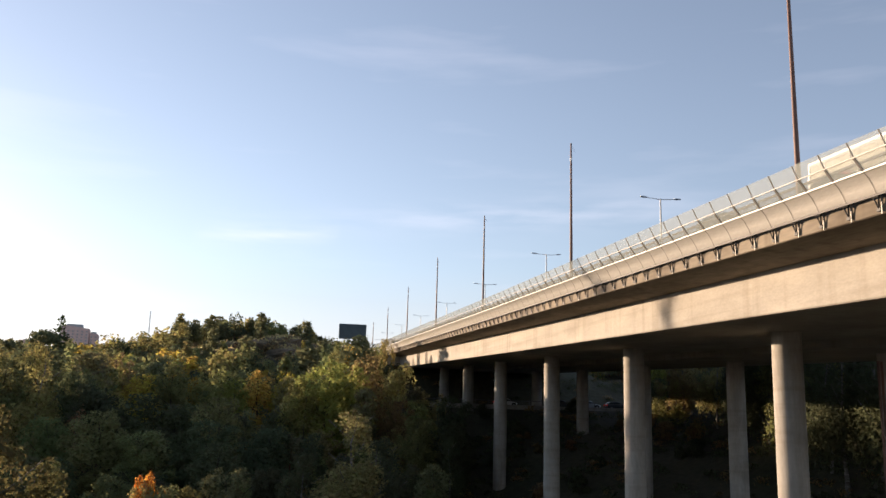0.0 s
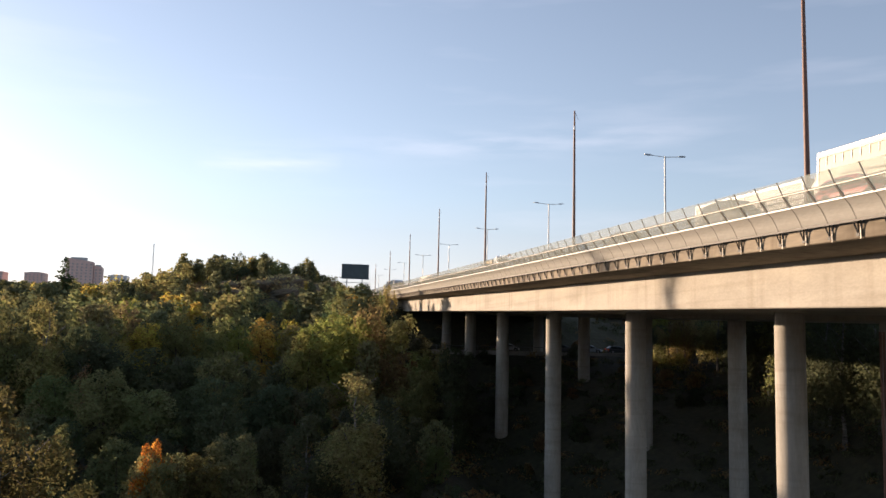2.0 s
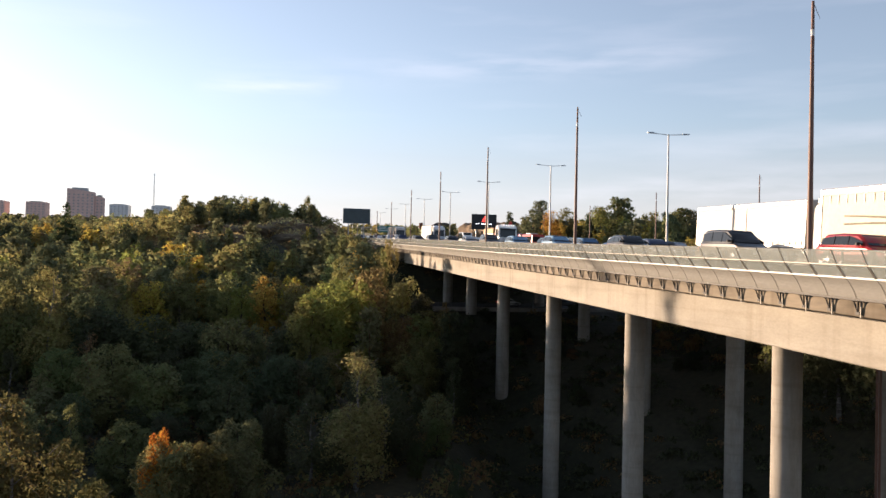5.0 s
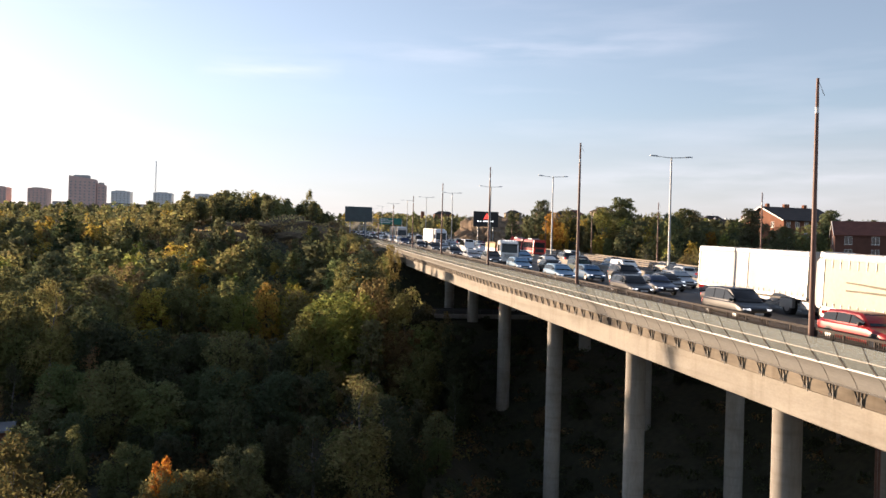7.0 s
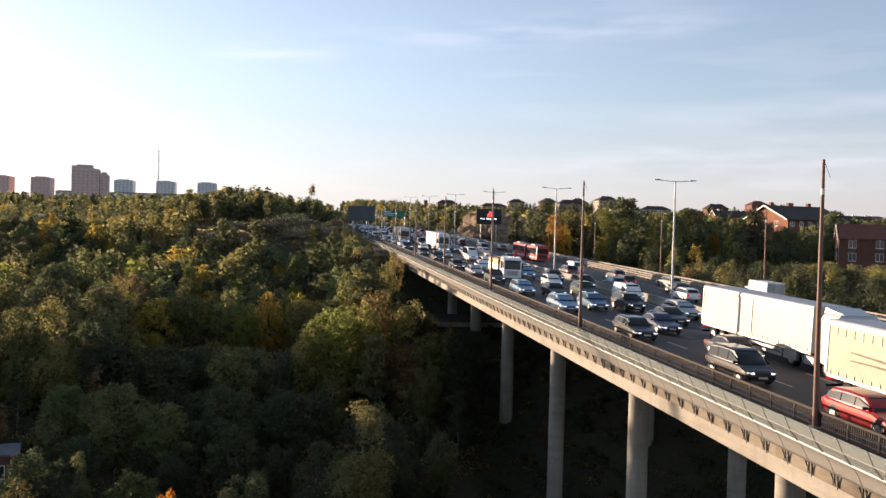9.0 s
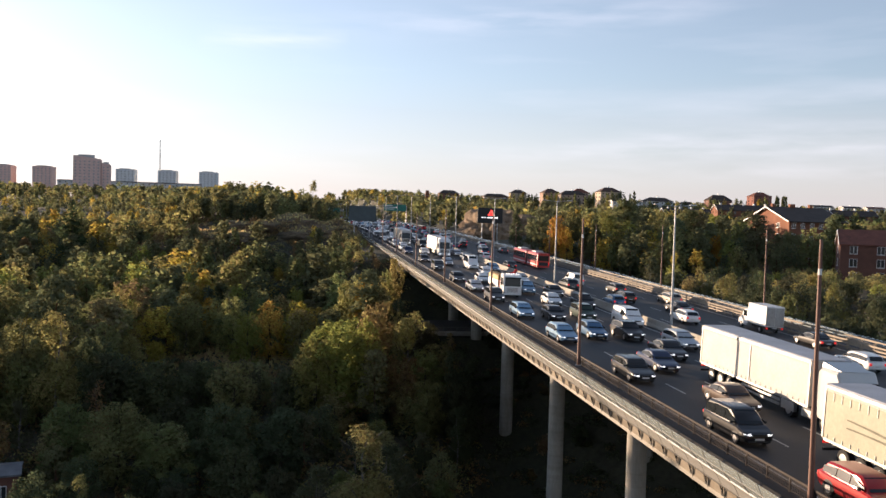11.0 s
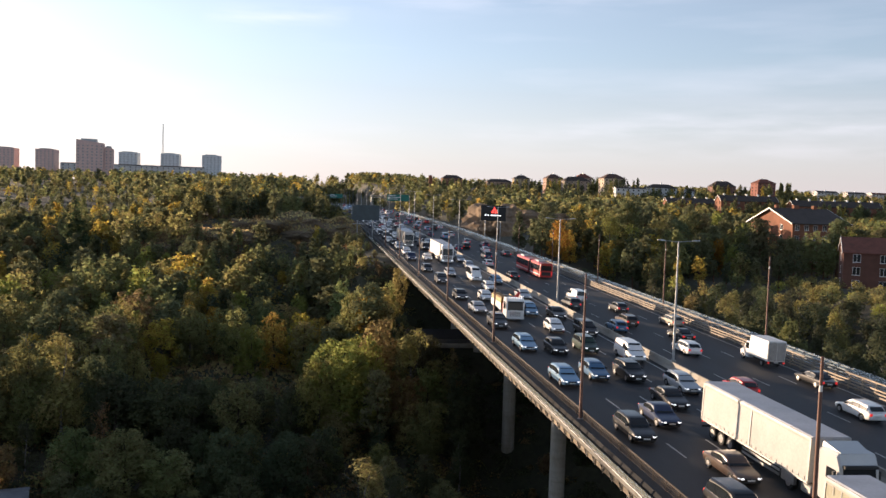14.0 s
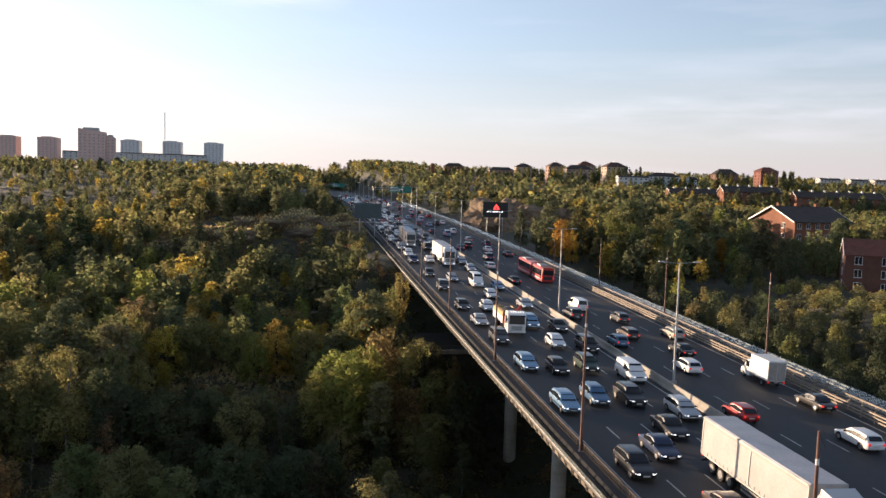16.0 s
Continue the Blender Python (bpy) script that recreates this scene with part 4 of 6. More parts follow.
# right of the bridge: dark slope below it, sunlit bushes by the parapet, then trees among the houses
y = 6.0
while y < 215:
    step = 4.6 if y < 90 else 5.6
    lim = -22 + 0.79 * (y + 62) + 6
    x = 41.0
    while x < lim:
        px_, py_ = x + rng.uniform(-2, 2), y + rng.uniform(-2.2, 2.2)
        x += step * rng.uniform(0.85, 1.3)
        if px_ < 63 and 80 < py_ < 101 or px_ < 76 and py_ > 172 or px_ < 50 and 101 < py_ < 146:
            continue
        if 88 < px_ < 128 and 80 < py_ < 116 or 104 < px_ < 136 and 142 < py_ < 170:
            continue
        if 84 < px_ < 106 and 108 < py_ < 140 and rng.random() < 0.35:
            continue
        g = ground_z(px_, py_)
        q, u = rng.random(), rng.random()
        if px_ < 62 and py_ < 100:
            top = 1.5 + 0.03 * py_ + rng.uniform(-1.4, 1.5)
            # the larger share of GREEN_D paints in the shade cast by bridge and trees
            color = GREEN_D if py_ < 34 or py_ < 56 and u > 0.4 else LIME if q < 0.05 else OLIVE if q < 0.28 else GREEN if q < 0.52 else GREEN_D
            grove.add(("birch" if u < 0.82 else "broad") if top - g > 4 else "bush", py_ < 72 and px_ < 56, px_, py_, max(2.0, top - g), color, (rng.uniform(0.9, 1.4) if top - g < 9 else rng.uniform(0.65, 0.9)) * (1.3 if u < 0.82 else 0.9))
        else:
            kind = "pine" if u < 0.34 else "broad" if u < 0.86 else "birch"
            color = PINE_C if kind == "pine" else GREEN_D if q < 0.28 else GREEN if q < 0.58 else OLIVE if q < 0.84 else LIME if q < 0.93 else YELLOW
            h = rng.uniform(8.0, 12.5) if 118 < py_ < 170 else rng.uniform(6.5, 10) if py_ > 118 else rng.uniform(4.5, 8.0)
            if 60 < px_ < 104 and py_ < 108:
                kind, h = 'broad', rng.uniform(2.2, 3.8)
                color = OLIVE if kind == 'pine' or q < 0.4 else color
            grove.add(kind, False, px_, py_, h, color, rng.uniform(0.85, 1.2) * (1.7 if h < 3.9 else 1.0))
    y += step

# under the bridge and on the far bank: low growth
for _ in range(60):
    x, y = float(rng.uniform(6, 40)), float(rng.uniform(48, 108))
    if 80 < y < 102:
        continue
    grove.add("bush", False, x, y, float(rng.uniform(1.2, 3.2)), (GREEN_D, BROWN, GREEN_D)[int(rng.integers(3))], 1.2)
for x, y, h in ((37.5, 66, 7.5), (38.6, 62, 8), (39.5, 70, 7)):
    grove.add("birch", False, x, y, h, OLIVE, 1.1)

# close to the abutment and below the first spans
stand((
    ("broad", -2.9, 97.5, 4.2, OLIVE, 0.42), ("broad", -5.2, 91.0, 2.0, OLIVE, 0.55), ("broad", -7.6, 79.0, 0.2, GREEN, 0.7), ("broad", -4.6, 76.5, -2.0, GREEN_D, 0.75),
    ("broad", -1.6, 73.0, -5.0, GREEN_D, 1.0), ("broad", 0.6, 66.0, -7.6, GREEN, 1.2), ("broad", 2.0, 56.8, -7.4, GREEN_D, 0.95), ("broad", 0.4, 76.8, -5.4, GREEN_D, 0.9), ("birch", 3.2, 70.5, -6.8, BROWN, 1.0), ("broad", -2.2, 62.5, -8.0, GREEN, 1.1), ("broad", 1.6, 53.0, -11.2, GREEN_D, 1.1),
    ("broad", -3.6, 50.0, -10.4, GREEN, 1.1), ("birch", -0.6, 44.0, -13.0, GREEN_D, 1.2), ("broad", -31.9, 12.6, -15.5, FLAME, 0.60), ("broad", -32.1, 11.8, -16.3, OLIVE, 0.80), ("broad", -30.9, 12.0, -16.5, GREEN, 0.95), ("broad", -6.2, 56.0, -8.2, BROWN, 1.0),
))
for i in range(34):
    x, y = float(rng.uniform(-13, -3.6)), 112 + 2.0 * i + float(rng.uniform(-1, 1))
    grove.add("bush", False, x, y, float(rng.uniform(1.4, 3.0)), (GREEN_D, OLIVE, BROWN, GREEN)[int(rng.integers(4))], 1.2)
# undergrowth: knee-high shrubs and saplings all over the slopes
ur = np.random.default_rng(3)
patches = {GREEN_D: [], OLIVE: [], BROWN: []}
bushlet = [leaf_cloud(ur, [(0, 0, 0.5, 1.3, 0.8), (0.9, 0.3, 0.4, 0.9, 0.7), (-0.7, 0.6, 0.5, 0.9, 0.9)], 72, 0.36) for _ in range(5)]
for _ in range(2800):
    x, y = float(ur.uniform(-66, 62)), float(ur.uniform(-6, 122))
    if ((x + 31) / 10) ** 2 + ((y - 85) / 4.6) ** 2 < 1 or (x < -22 - 0.33 * (y + 62) - 6) or (-16 < x < 2 and 105 < y < 109) or (-13 < x < 63 and 80 < y < 101):
        continue
    # from x = 3 on, under the bridge, GREEN_D replaces OLIVE as painted shade
    big = x < 3
    patches[(GREEN_D, GREEN_D, OLIVE if big else GREEN_D, BROWN)[int(ur.integers(4))]].append(moved(bushlet[int(ur.integers(5))], np.eye(3) * float(ur.uniform(0.8, 1.5) if big else ur.uniform(0.45, 0.9)), (x, y, ground_z(x, y))))
for _ in range(620):
    x, y = float(ur.uniform(-72, -8)), float(ur.uniform(150, 214))
    patches[(GREEN_D, OLIVE, BROWN, BROWN)[int(ur.integers(4))]].append(moved(bushlet[int(ur.integers(5))], np.eye(3) * float(ur.uniform(0.6, 1.2)), (x, y, ground_z(x, y))))
for col, clouds in patches.items():
    ob = part("undergrowth", leaves("undergrowth", np.concatenate(clouds), LEAF), None)
    ob.color = (*col, 1)
    tagged(ob, WORDS[col] + " low shrubs covering the valley slopes", "undergrowth", kind="stuff")

# houses on the ridge: x, y, ridge height, length, depth, roof height, turn, wall colour, roof
RIDGE = ((134, 800, 44.5, 24, 12, 3.5, 0, (0.33, 0.17, 0.11), "dark"), (174, 760, 41.0, 30, 12, 3.0, 3, (0.40, 0.30, 0.23), "dark"),
         (187, 722, 44.2, 18, 13, 3.4, -4, (0.50, 0.40, 0.28), "dark"), (224, 740, 47.0, 19, 14, 4.2, 5, (0.50, 0.33, 0.25), "brown"),
         (228, 684, 43.4, 28, 13, 4.0, 0, (0.42, 0.33, 0.26), "dark"), (275, 800, 51.0, 20, 15, 4.5, 0, (0.45, 0.32, 0.24), "tile"),
         (247, 642, 45.5, 23, 15, 4.2, 4, (0.62, 0.50, 0.38), "brown"), (248, 603, 33.2, 30, 11, 0.8, -6, (0.72, 0.72, 0.70), "dark"),
         (285, 625, 37.6, 30, 13, 3.4, 5, (0.64, 0.64, 0.60), "dark"), (304, 610, 34.0, 8, 7, 1.8, 0, (0.66, 0.70, 0.74), "dark"),
         (381, 700, 45.0, 28, 14, 5.5, 6, (0.28, 0.15, 0.11), "dark"), (389, 640, 46.0, 21, 14, 4.0, 3, (0.30, 0.12, 0.09), "tile"),
         (558, 800, 42.0, 30, 12, 1.6, 0, (0.66, 0.64, 0.60), "dark"), (594, 800, 41.8, 26, 12, 1.6, 0, (0.60, 0.55, 0.50), "dark"),
         (624, 800, 42.0, 26, 12, 1.6, 0, (0.62, 0.58, 0.52), "tile"),
         (212, 420, 23.3, 29, 10, 2.8, -6, None, "dark"), (227, 380, 25.2, 32, 10, 2.9, -8, None, "dark"), (261, 350, 23.2, 47, 10, 2.9, -9, None, "dark"))


def garden(x, y, h):
    """Trees near the houses stay low enough to leave their upper storeys free."""
    for hx, hy, top, w, d, *_ in RIDGE:
        if hy - 190 < y < hy + 14:
            k = (y + 62) / (hy + 62)
            if abs((x + 22) / k - 22 - hx) < w / 2 + 3:
                h = min(h, 18 + ((top - (2.4 if hy < 500 else 3.6) + 2.4 * math.sin(x * 0.9 + y)) - 18) * k - ground_z(x, y))
    return h


# far woods on the ridges
FAR = {GREEN_D: [], GREEN: [], OLIVE: [], YELLOW: [], PINE_C: [], LIME: [], ORANGE: [], BROWN: []}
fr = np.random.default_rng(21)


def turned(cloud, x, y, h, width):
    a0 = float(fr.uniform(0, 6.28))
    c0, s0 = math.cos(a0) * h / 10 * width, math.sin(a0) * h / 10 * width
    return moved(cloud, np.array([[c0, s0, 0], [-s0, c0, 0], [0, 0, h / 10]]), (x, y, ground_z(x, y) - 0.2))


MIDS = {k_: [leaf_cloud(fr, lobes_for(k_, fr, 10.0), 660, 0.58) for _ in range(4)] for k_ in ("broad", "pine", "birch")}
stems = bmesh.new()
for kind, x, y, h, color, width in back:
    FAR[color].append(turned(MIDS.get(kind, MIDS["broad"])[int(fr.integers(4))], x, y, h, width))
    z = ground_z(x, y)
    loft(stems, [ring(x, y, z - 0.5, 0.18, 5), ring(x, y, z + h * 0.75, 0.06, 5)])
tagged(part("tree_trunks", stems, BARK_PINE), "brown trunks of the woods further back", "trunks", kind="stuff")
near_shapes = [leaf_cloud(fr, lobes_for(k_, fr, 10.0), 290, 0.88) for k_ in ("broad", "broad", "broad", "pine", "pine", "birch")]
hill_shapes = [MIDS[k_][i_] for k_, i_ in (("broad", 0), ("broad", 1), ("birch", 0), ("pine", 0), ("pine", 1), ("birch", 1))]
shapes = [leaf_cloud(fr, lobes_for(k_, fr, 10.0), 84, 1.55) for k_ in ("broad", "broad", "broad", "pine", "pine", "birch")]
for hx, hy, top, w, d, *_ in RIDGE:
    for i in range(int(w / 2.6) + 3):
        x, y = hx - w / 2 - 4 + (w + 8) * (i + float(fr.uniform(0, 1))) / (int(w / 2.6) + 3), hy - d / 2 - float(fr.uniform(4, 22))
        h = (top - float(fr.uniform(2.8, 6.4)) if hy > 500 else top - float(fr.uniform(0.6, 4.2))) - ground_z(x, y)
        q = fr.random()
        FAR[PINE_C if q < 0.25 else GREEN_D if q < 0.5 else GREEN if q < 0.75 else OLIVE if q < 0.93 else YELLOW].append(turned(near_shapes[int(fr.integers(5))], x, y, h, 9.0 / max(6.0, h) * float(fr.uniform(0.7, 1.1))))
for side, count in ((-1, 1300), (1, 2700), (0, 650)):
    for _ in range(count):
        y = 216 + 950 * float(fr.random()) ** 1.7
        if side == 0:
            y = 915 + 320 * float(fr.random())
            lo, hi = -70.0, 130.0
        elif side < 0:
            lo, hi = -22 - 0.34 * (y + 62) - 10, -8.0
        else:
            lo, hi = 40.0, -22 + 0.80 * (y + 62) + 10
        x = float(fr.uniform(lo, hi))
        if side > 0 and x < 80 and 214 < y < 300:
            continue
        if side < 0 and x > -10 and y > 300:
            continue
        h = float(fr.uniform(6.0, 11.0)) * (1.0 if y < 500 or side > 0 else 1.25)
        if side > 0 and y < 345 and x > 130:
            h *= 0.78
        if side < 0 and y < 275 and x > -75:
            h *= 0.82
        if side < 0 and x > -34 and 250 < y < 345:
            h *= 0.45
        if side < 0 and y > 290 and x < -22 - 0.16 * (y + 62):
            # the wood dips here and leaves the towers free
            h = min(h, 8.2 + 0.0522 * (y - 200) + (2.0 if x > -22 - 0.2 * (y + 62) else 0.0) + 3.0 * smooth(480, 620, y) - float(fr.uniform(0, 2.5)) - ground_z(x, y))
            if h < 2.5:
                continue
        if side > 0:
            h = garden(x, y, h)
            if h < 2.5:
                continue
        i = int(fr.integers(6))
        a_ = float(fr.uniform(0, 6.28))
        c_, s_ = math.cos(a_) * h / 10, math.sin(a_) * h / 10
        set_ = hill_shapes if side < 0 and y < 262 else near_shapes if y < 330 else shapes
        v = moved(set_[i], np.array([[c_ * 1.15, s_ * 1.15, 0], [-s_ * 1.15, c_ * 1.15, 0], [0, 0, h / 10]]), (x, y, ground_z(x, y) - 0.2))
        q = fr.random()
        col = PINE_C if i in (3, 4) else GREEN_D if q < 0.25 else GREEN if q < 0.55 else OLIVE if q < (0.86 if side < 0 and y < 330 else 0.95) else YELLOW
        FAR[col].append(v)
for col, clouds in FAR.items():
    if not clouds:
        continue
    ob = part("far_woods", leaves("far_woods", np.concatenate(clouds), LEAF), None)
    ob.color = (*col, 1)
    tagged(ob, WORDS[col] + " crowns of the distant wooded ridges", "woods", kind="stuff")

# ---- rock ----


def rock(x, y, rx, ry, rz, seed, label, up=0.0, grass=0.0):
    bm = bmesh.new()
    bmesh.ops.create_icosphere(bm, subdivisions=5, radius=1.0)
    for v in bm.verts:
        d = v.co.normalized()
        k = 1 + 0.30 * noise.noise(d * 1.6 + Vector((seed, 0, 0))) + 0.16 * noise.noise(d * 4.5 + Vector((0, seed, 0))) + 0.06 * noise.noise(d * 12)
        step = 0.035 * math.floor(3 * noise.noise(d * 2.6 + Vector((0, 0, seed))))
        v.co = Vector((d.x * rx, d.y * ry, d.z * rz)) * (k + step)
    ob = part("rock_outcrop", bm, ROCK if x < 0 else ROCK_BROWN, m=pose(x, y, ground_z(x, y) + up))
    return tagged(ob, label, "rock", "rock outcrops")


rock(-22, 195, 20, 13, 6.2, 1, "broad granite hump with dry grass on its top", -2.8)
rock(-44, 188, 18, 10, 5.0, 2, "mossy granite outcrop between the trees", -3.6)
rock(-10, 203, 8, 14, 5.5, 3, "bare granite ledge at the hill's edge", -1.8)
rock(-60, 184, 10, 7, 4.0, 9, "low granite outcrop among scrub", -2.6)
rock(-8.5, 300, 5, 26, 6, 4, "steep rock cutting beside the motorway", -3)
rock(54, 258, 13, 24, 10.5, 5, "brown blasted rock cutting beside the motorway", -2.0)
rock(64, 238, 17, 10, 8.0, 6, "sunlit brown rock slope with scrub", -1.5)
rock(48, 230, 9, 13, 6.5, 8, "brown blasted rock cutting beside the road", -1.5)
bm = bmesh.new()


def tuft(x, y, z, h):
    """One bent blade cluster."""
    a_ = rng.uniform(0, 6.28)
    dx, dy = 0.22 * math.cos(a_), 0.22 * math.sin(a_)
    bm.faces.new([bm.verts.new(p) for p in ((x - dx, y - dy, z - 0.1), (x + dx, y + dy, z - 0.1), (x + dx * 1.5, y + dy * 1.5, z + h), (x - dx * 1.4, y - dy * 1.4, z + h * 0.9))])


for i in range(900):
    x, y = float(rng.uniform(-46, -20)), float(rng.uniform(78, 93))
    tuft(x, y, ground_z(x, y), rng.uniform(0.25, 0.7))
scrub = []
for ob in [o for o in scene.objects if o.name.startswith("rock_outcrop") and o.matrix_basis.translation.x < 0][:4]:
    vs = ob.data.vertices
    level = [v.index for v in vs if v.normal.z > 0.62]
    for i in rng.choice(level, min(len(level), 1100), replace=False):
        p = ob.matrix_basis @ vs[int(i)].co
        tuft(p.x + rng.uniform(-0.3, 0.3), p.y + rng.uniform(-0.3, 0.3), p.z, rng.uniform(0.2, 0.6))
    steep = [v.index for v in vs if 0.1 < v.normal.z < 0.75 and v.normal.y < 0 and v.co.z > -1.0]
    for i in rng.choice(steep, min(len(steep), 26), replace=False):
        p = ob.matrix_basis @ vs[int(i)].co
        scrub.append(moved(bushlet[int(rng.integers(5))], np.diag([1, 1, rng.uniform(0.8, 1.8)]) * rng.uniform(0.5, 1.3), (p.x, p.y, p.z - 0.2)))
ob = part("grass_tufts", bm, LEAF)
ob.color = (0.46, 0.36, 0.17, 1)
tagged(ob, "dry yellow grass tufts in the clearing and on the ledges", "grass", kind="stuff")
ob = part("scrub", leaves("scrub", np.concatenate(scrub), LEAF), None)
ob.color = (*BROWN, 1)
tagged(ob, "russet scrub growing in the cracks of the granite", "scrub", kind="stuff")

# ---- path, lower road and shed below ----
bm = bmesh.new()
PZ = deck(17, 108) - 9.0
loft(bm, [[(-14 + 2.4 * i, 106 + 0.15 * math.sin(i), ground_z(-14 + 2.4 * i, 106) + 0.10), (-14 + 2.4 * i, 108.2 + 0.15 * math.sin(i), ground_z(-14 + 2.4 * i, 108.2) + 0.10)] for i in range(7)], cap=False, closed=False)
tagged(part("footpath", bm, mat("gravel", (0.34, 0.29, 0.23), 0.95, var=0.2, scale=1, fine=20)), "pale gravel footpath under the trees", "path", kind="structure")


LOW_Z = -8.3


def lower_road():
    """The local road that passes below the bridge: asphalt, kerb and a low rail."""
    tagged(part("lower_road", cube(-12, 62, 82.4, 100, LOW_Z - 0.5, LOW_Z), ASPHALT), "dark asphalt local road passing under the bridge", "road", kind="structure")
    for i in range(18):
        x = -12 + 4.1 * i
        tagged(part("kerb", cube(x, x + 4.07, 81.9, 82.38, LOW_Z - 0.6, LOW_Z + 0.16, 0.02), CONCRETE_DARK), "pale concrete kerb stone at the lower road", "kerb", "kerb stones", "structure")
    thing = empty("fence", pose(20, 82.1, LOW_Z + 0.16), "low post and rail fence beside the lower road", "fence")
    for i in range(24):
        x = -28 + 2.4 * i
        part("post", cube(x - 0.05, x + 0.05, -0.05, 0.05, -0.1, 0.85), STEEL_GREY, thing)
        if i < 23:
            part("rail", cube(x, x + 2.4, -0.04, 0.04, 0.66, 0.76), STEEL_GREY, thing)


lower_road()
tagged(part("abutment_ledge", cube(-2.5, 34.5, 116.0, 116.96, -14, -5.6, 0.03), CONCRETE), "pale concrete ledge at the foot of the abutment", "ledge", kind="structure")

# ---- signs and gantries ----


def plate_sign(name, x0, x1, y, z0, z1, face, back, label, posts, thick=0.25, bars=(), extra=None, cat="road sign"):
    gz = lambda x: deck(min(max(x, -2), 37), y) - 0.6
    thing = empty(name, pose((x0 + x1) / 2, y, gz((x0 + x1) / 2)), label, cat)
    inv = thing.matrix_basis.inverted()
    part("panel", cube(x0, x1, y, y + thick, z0, z1, 0.04), back, thing, m=inv)
    if face:
        part("face", cube(x0 + 0.12, x1 - 0.12, y - 0.03, y - 0.004, z0 + 0.12, z1 - 0.12), face, thing, m=inv)
    for px_, top in posts:
        bm = bmesh.new()
        tube(bm, [(px_, y + thick + 0.15, gz(px_) - 0.8), (px_, y + thick + 0.15, top)], 0.16, 8)
        part("post", bm, GALV, thing, m=inv)
    for bx0, bx1, bz0, bz1, bmat in bars:
        part("writing_bar", cube(bx0, bx1, y - 0.05, y - 0.034, bz0, bz1), bmat, thing, m=inv)
    return thing, inv


th, inv = plate_sign("direction_sign", -6.6, 1.2, 181, 10.6, 14.9, None, SIGN_BACK, "dark grey back of a large direction sign on posts", ((-5.0, 14.8), (-0.6, 14.8)))
for i in range(5):
    part("stiffener", cube(-6.5, 1.1, 180.9, 180.99, 11.0 + 0.85 * i, 11.1 + 0.85 * i), SIGN_BACK, th, m=inv)
part("walkway", cube(-6.6, 1.2, 179.9, 180.8, 9.5, 9.62), GALV, th, "grated walkway", m=inv)
th, inv = plate_sign("matrix_sign", 35.6, 43.8, 202, 11.0, 15.9, SIGN_BLACK, SIGN_BLACK, "black electronic matrix sign with a lit red warning triangle", ((37.2, 15.0), (42.2, 15.0)),
                     bars=[(36.9 + 0.95 * i, 36.9 + 0.95 * i + w_, 12.6, 12.95, SIGN_WHITE) for i, w_ in enumerate((0.55, 0.3, 0.8, 0.7, 0.75, 0.5))], cat="electronic sign")
bm = bmesh.new()
loft(bm, [[(38.9, y_, 13.5), (41.1, y_, 13.5), (40.0, y_, 15.4)] for y_ in (201.93, 201.96)])
part("warning_triangle", bm, SIGN_RED, th, "lit red triangle", m=inv)
bm = bmesh.new()
loft(bm, [[(39.65, y_, 13.75), (40.35, y_, 13.75), (40.0, y_, 14.5)] for y_ in (201.90, 201.92)])
part("triangle_core", bm, SIGN_BLACK, th, m=inv)


def gantry(y, x0, x1, z, plates, label):
    thing = empty("sign_gantry", pose((x0 + x1) / 2, y, deck(17, y)), label, "sign gantry")
    inv = thing.matrix_basis.inverted()
    for x in (x0, x1):
        bm = bmesh.new()
        tube(bm, [(x, y, deck(min(max(x, 0), 35), y) - 1.2), (x, y, z)], 0.22, 8)
        part("post", bm, GALV, thing, m=inv)
    bm = bmesh.new()
    tube(bm, [(x0, y, z - 0.2), (x1, y, z - 0.2)], 0.14, 6)
    tube(bm, [(x0, y, z - 1.2), (x1, y, z - 1.2)], 0.14, 6)
    n = int((x1 - x0) / 1.5)
    for i in range(n):
        xa, xb = x0 + (x1 - x0) * i / n, x0 + (x1 - x0) * (i + 1) / n
        tube(bm, [(xa, y, z - (0.2 if i % 2 else 1.2)), (xb, y, z - (1.2 if i % 2 else 0.2))], 0.05, 5)
    part("truss", bm, GALV, thing, m=inv)
    for xa, xb, m_ in plates:
        p_ = part("sign_panel", cube(xa, xb, y - 0.5, y - 0.3, z - 2.7, z + 0.7, 0.05), m_, thing, m=inv)
        for k in range(3):
            w_ = (xb - xa) * (0.35, 0.55, 0.45)[k]
            part("writing_bar", cube(xa + 0.4, xa + 0.4 + w_, y - 0.54, y - 0.51, z - 0.1 - k * 0.9, z + 0.25 - k * 0.9), WHITE_PAINT, thing, m=inv)


gantry(385, 16.2, 36.5, 19.0, ((24.5, 36.3, SIGN_GREEN),), "steel gantry carrying a green direction sign over the road")
gantry(640, -1.5, 17.0, 19.6, ((4.0, 14.5, SIGN_GREEN),), "distant steel gantry with a green direction sign")

# ---- buildings ----


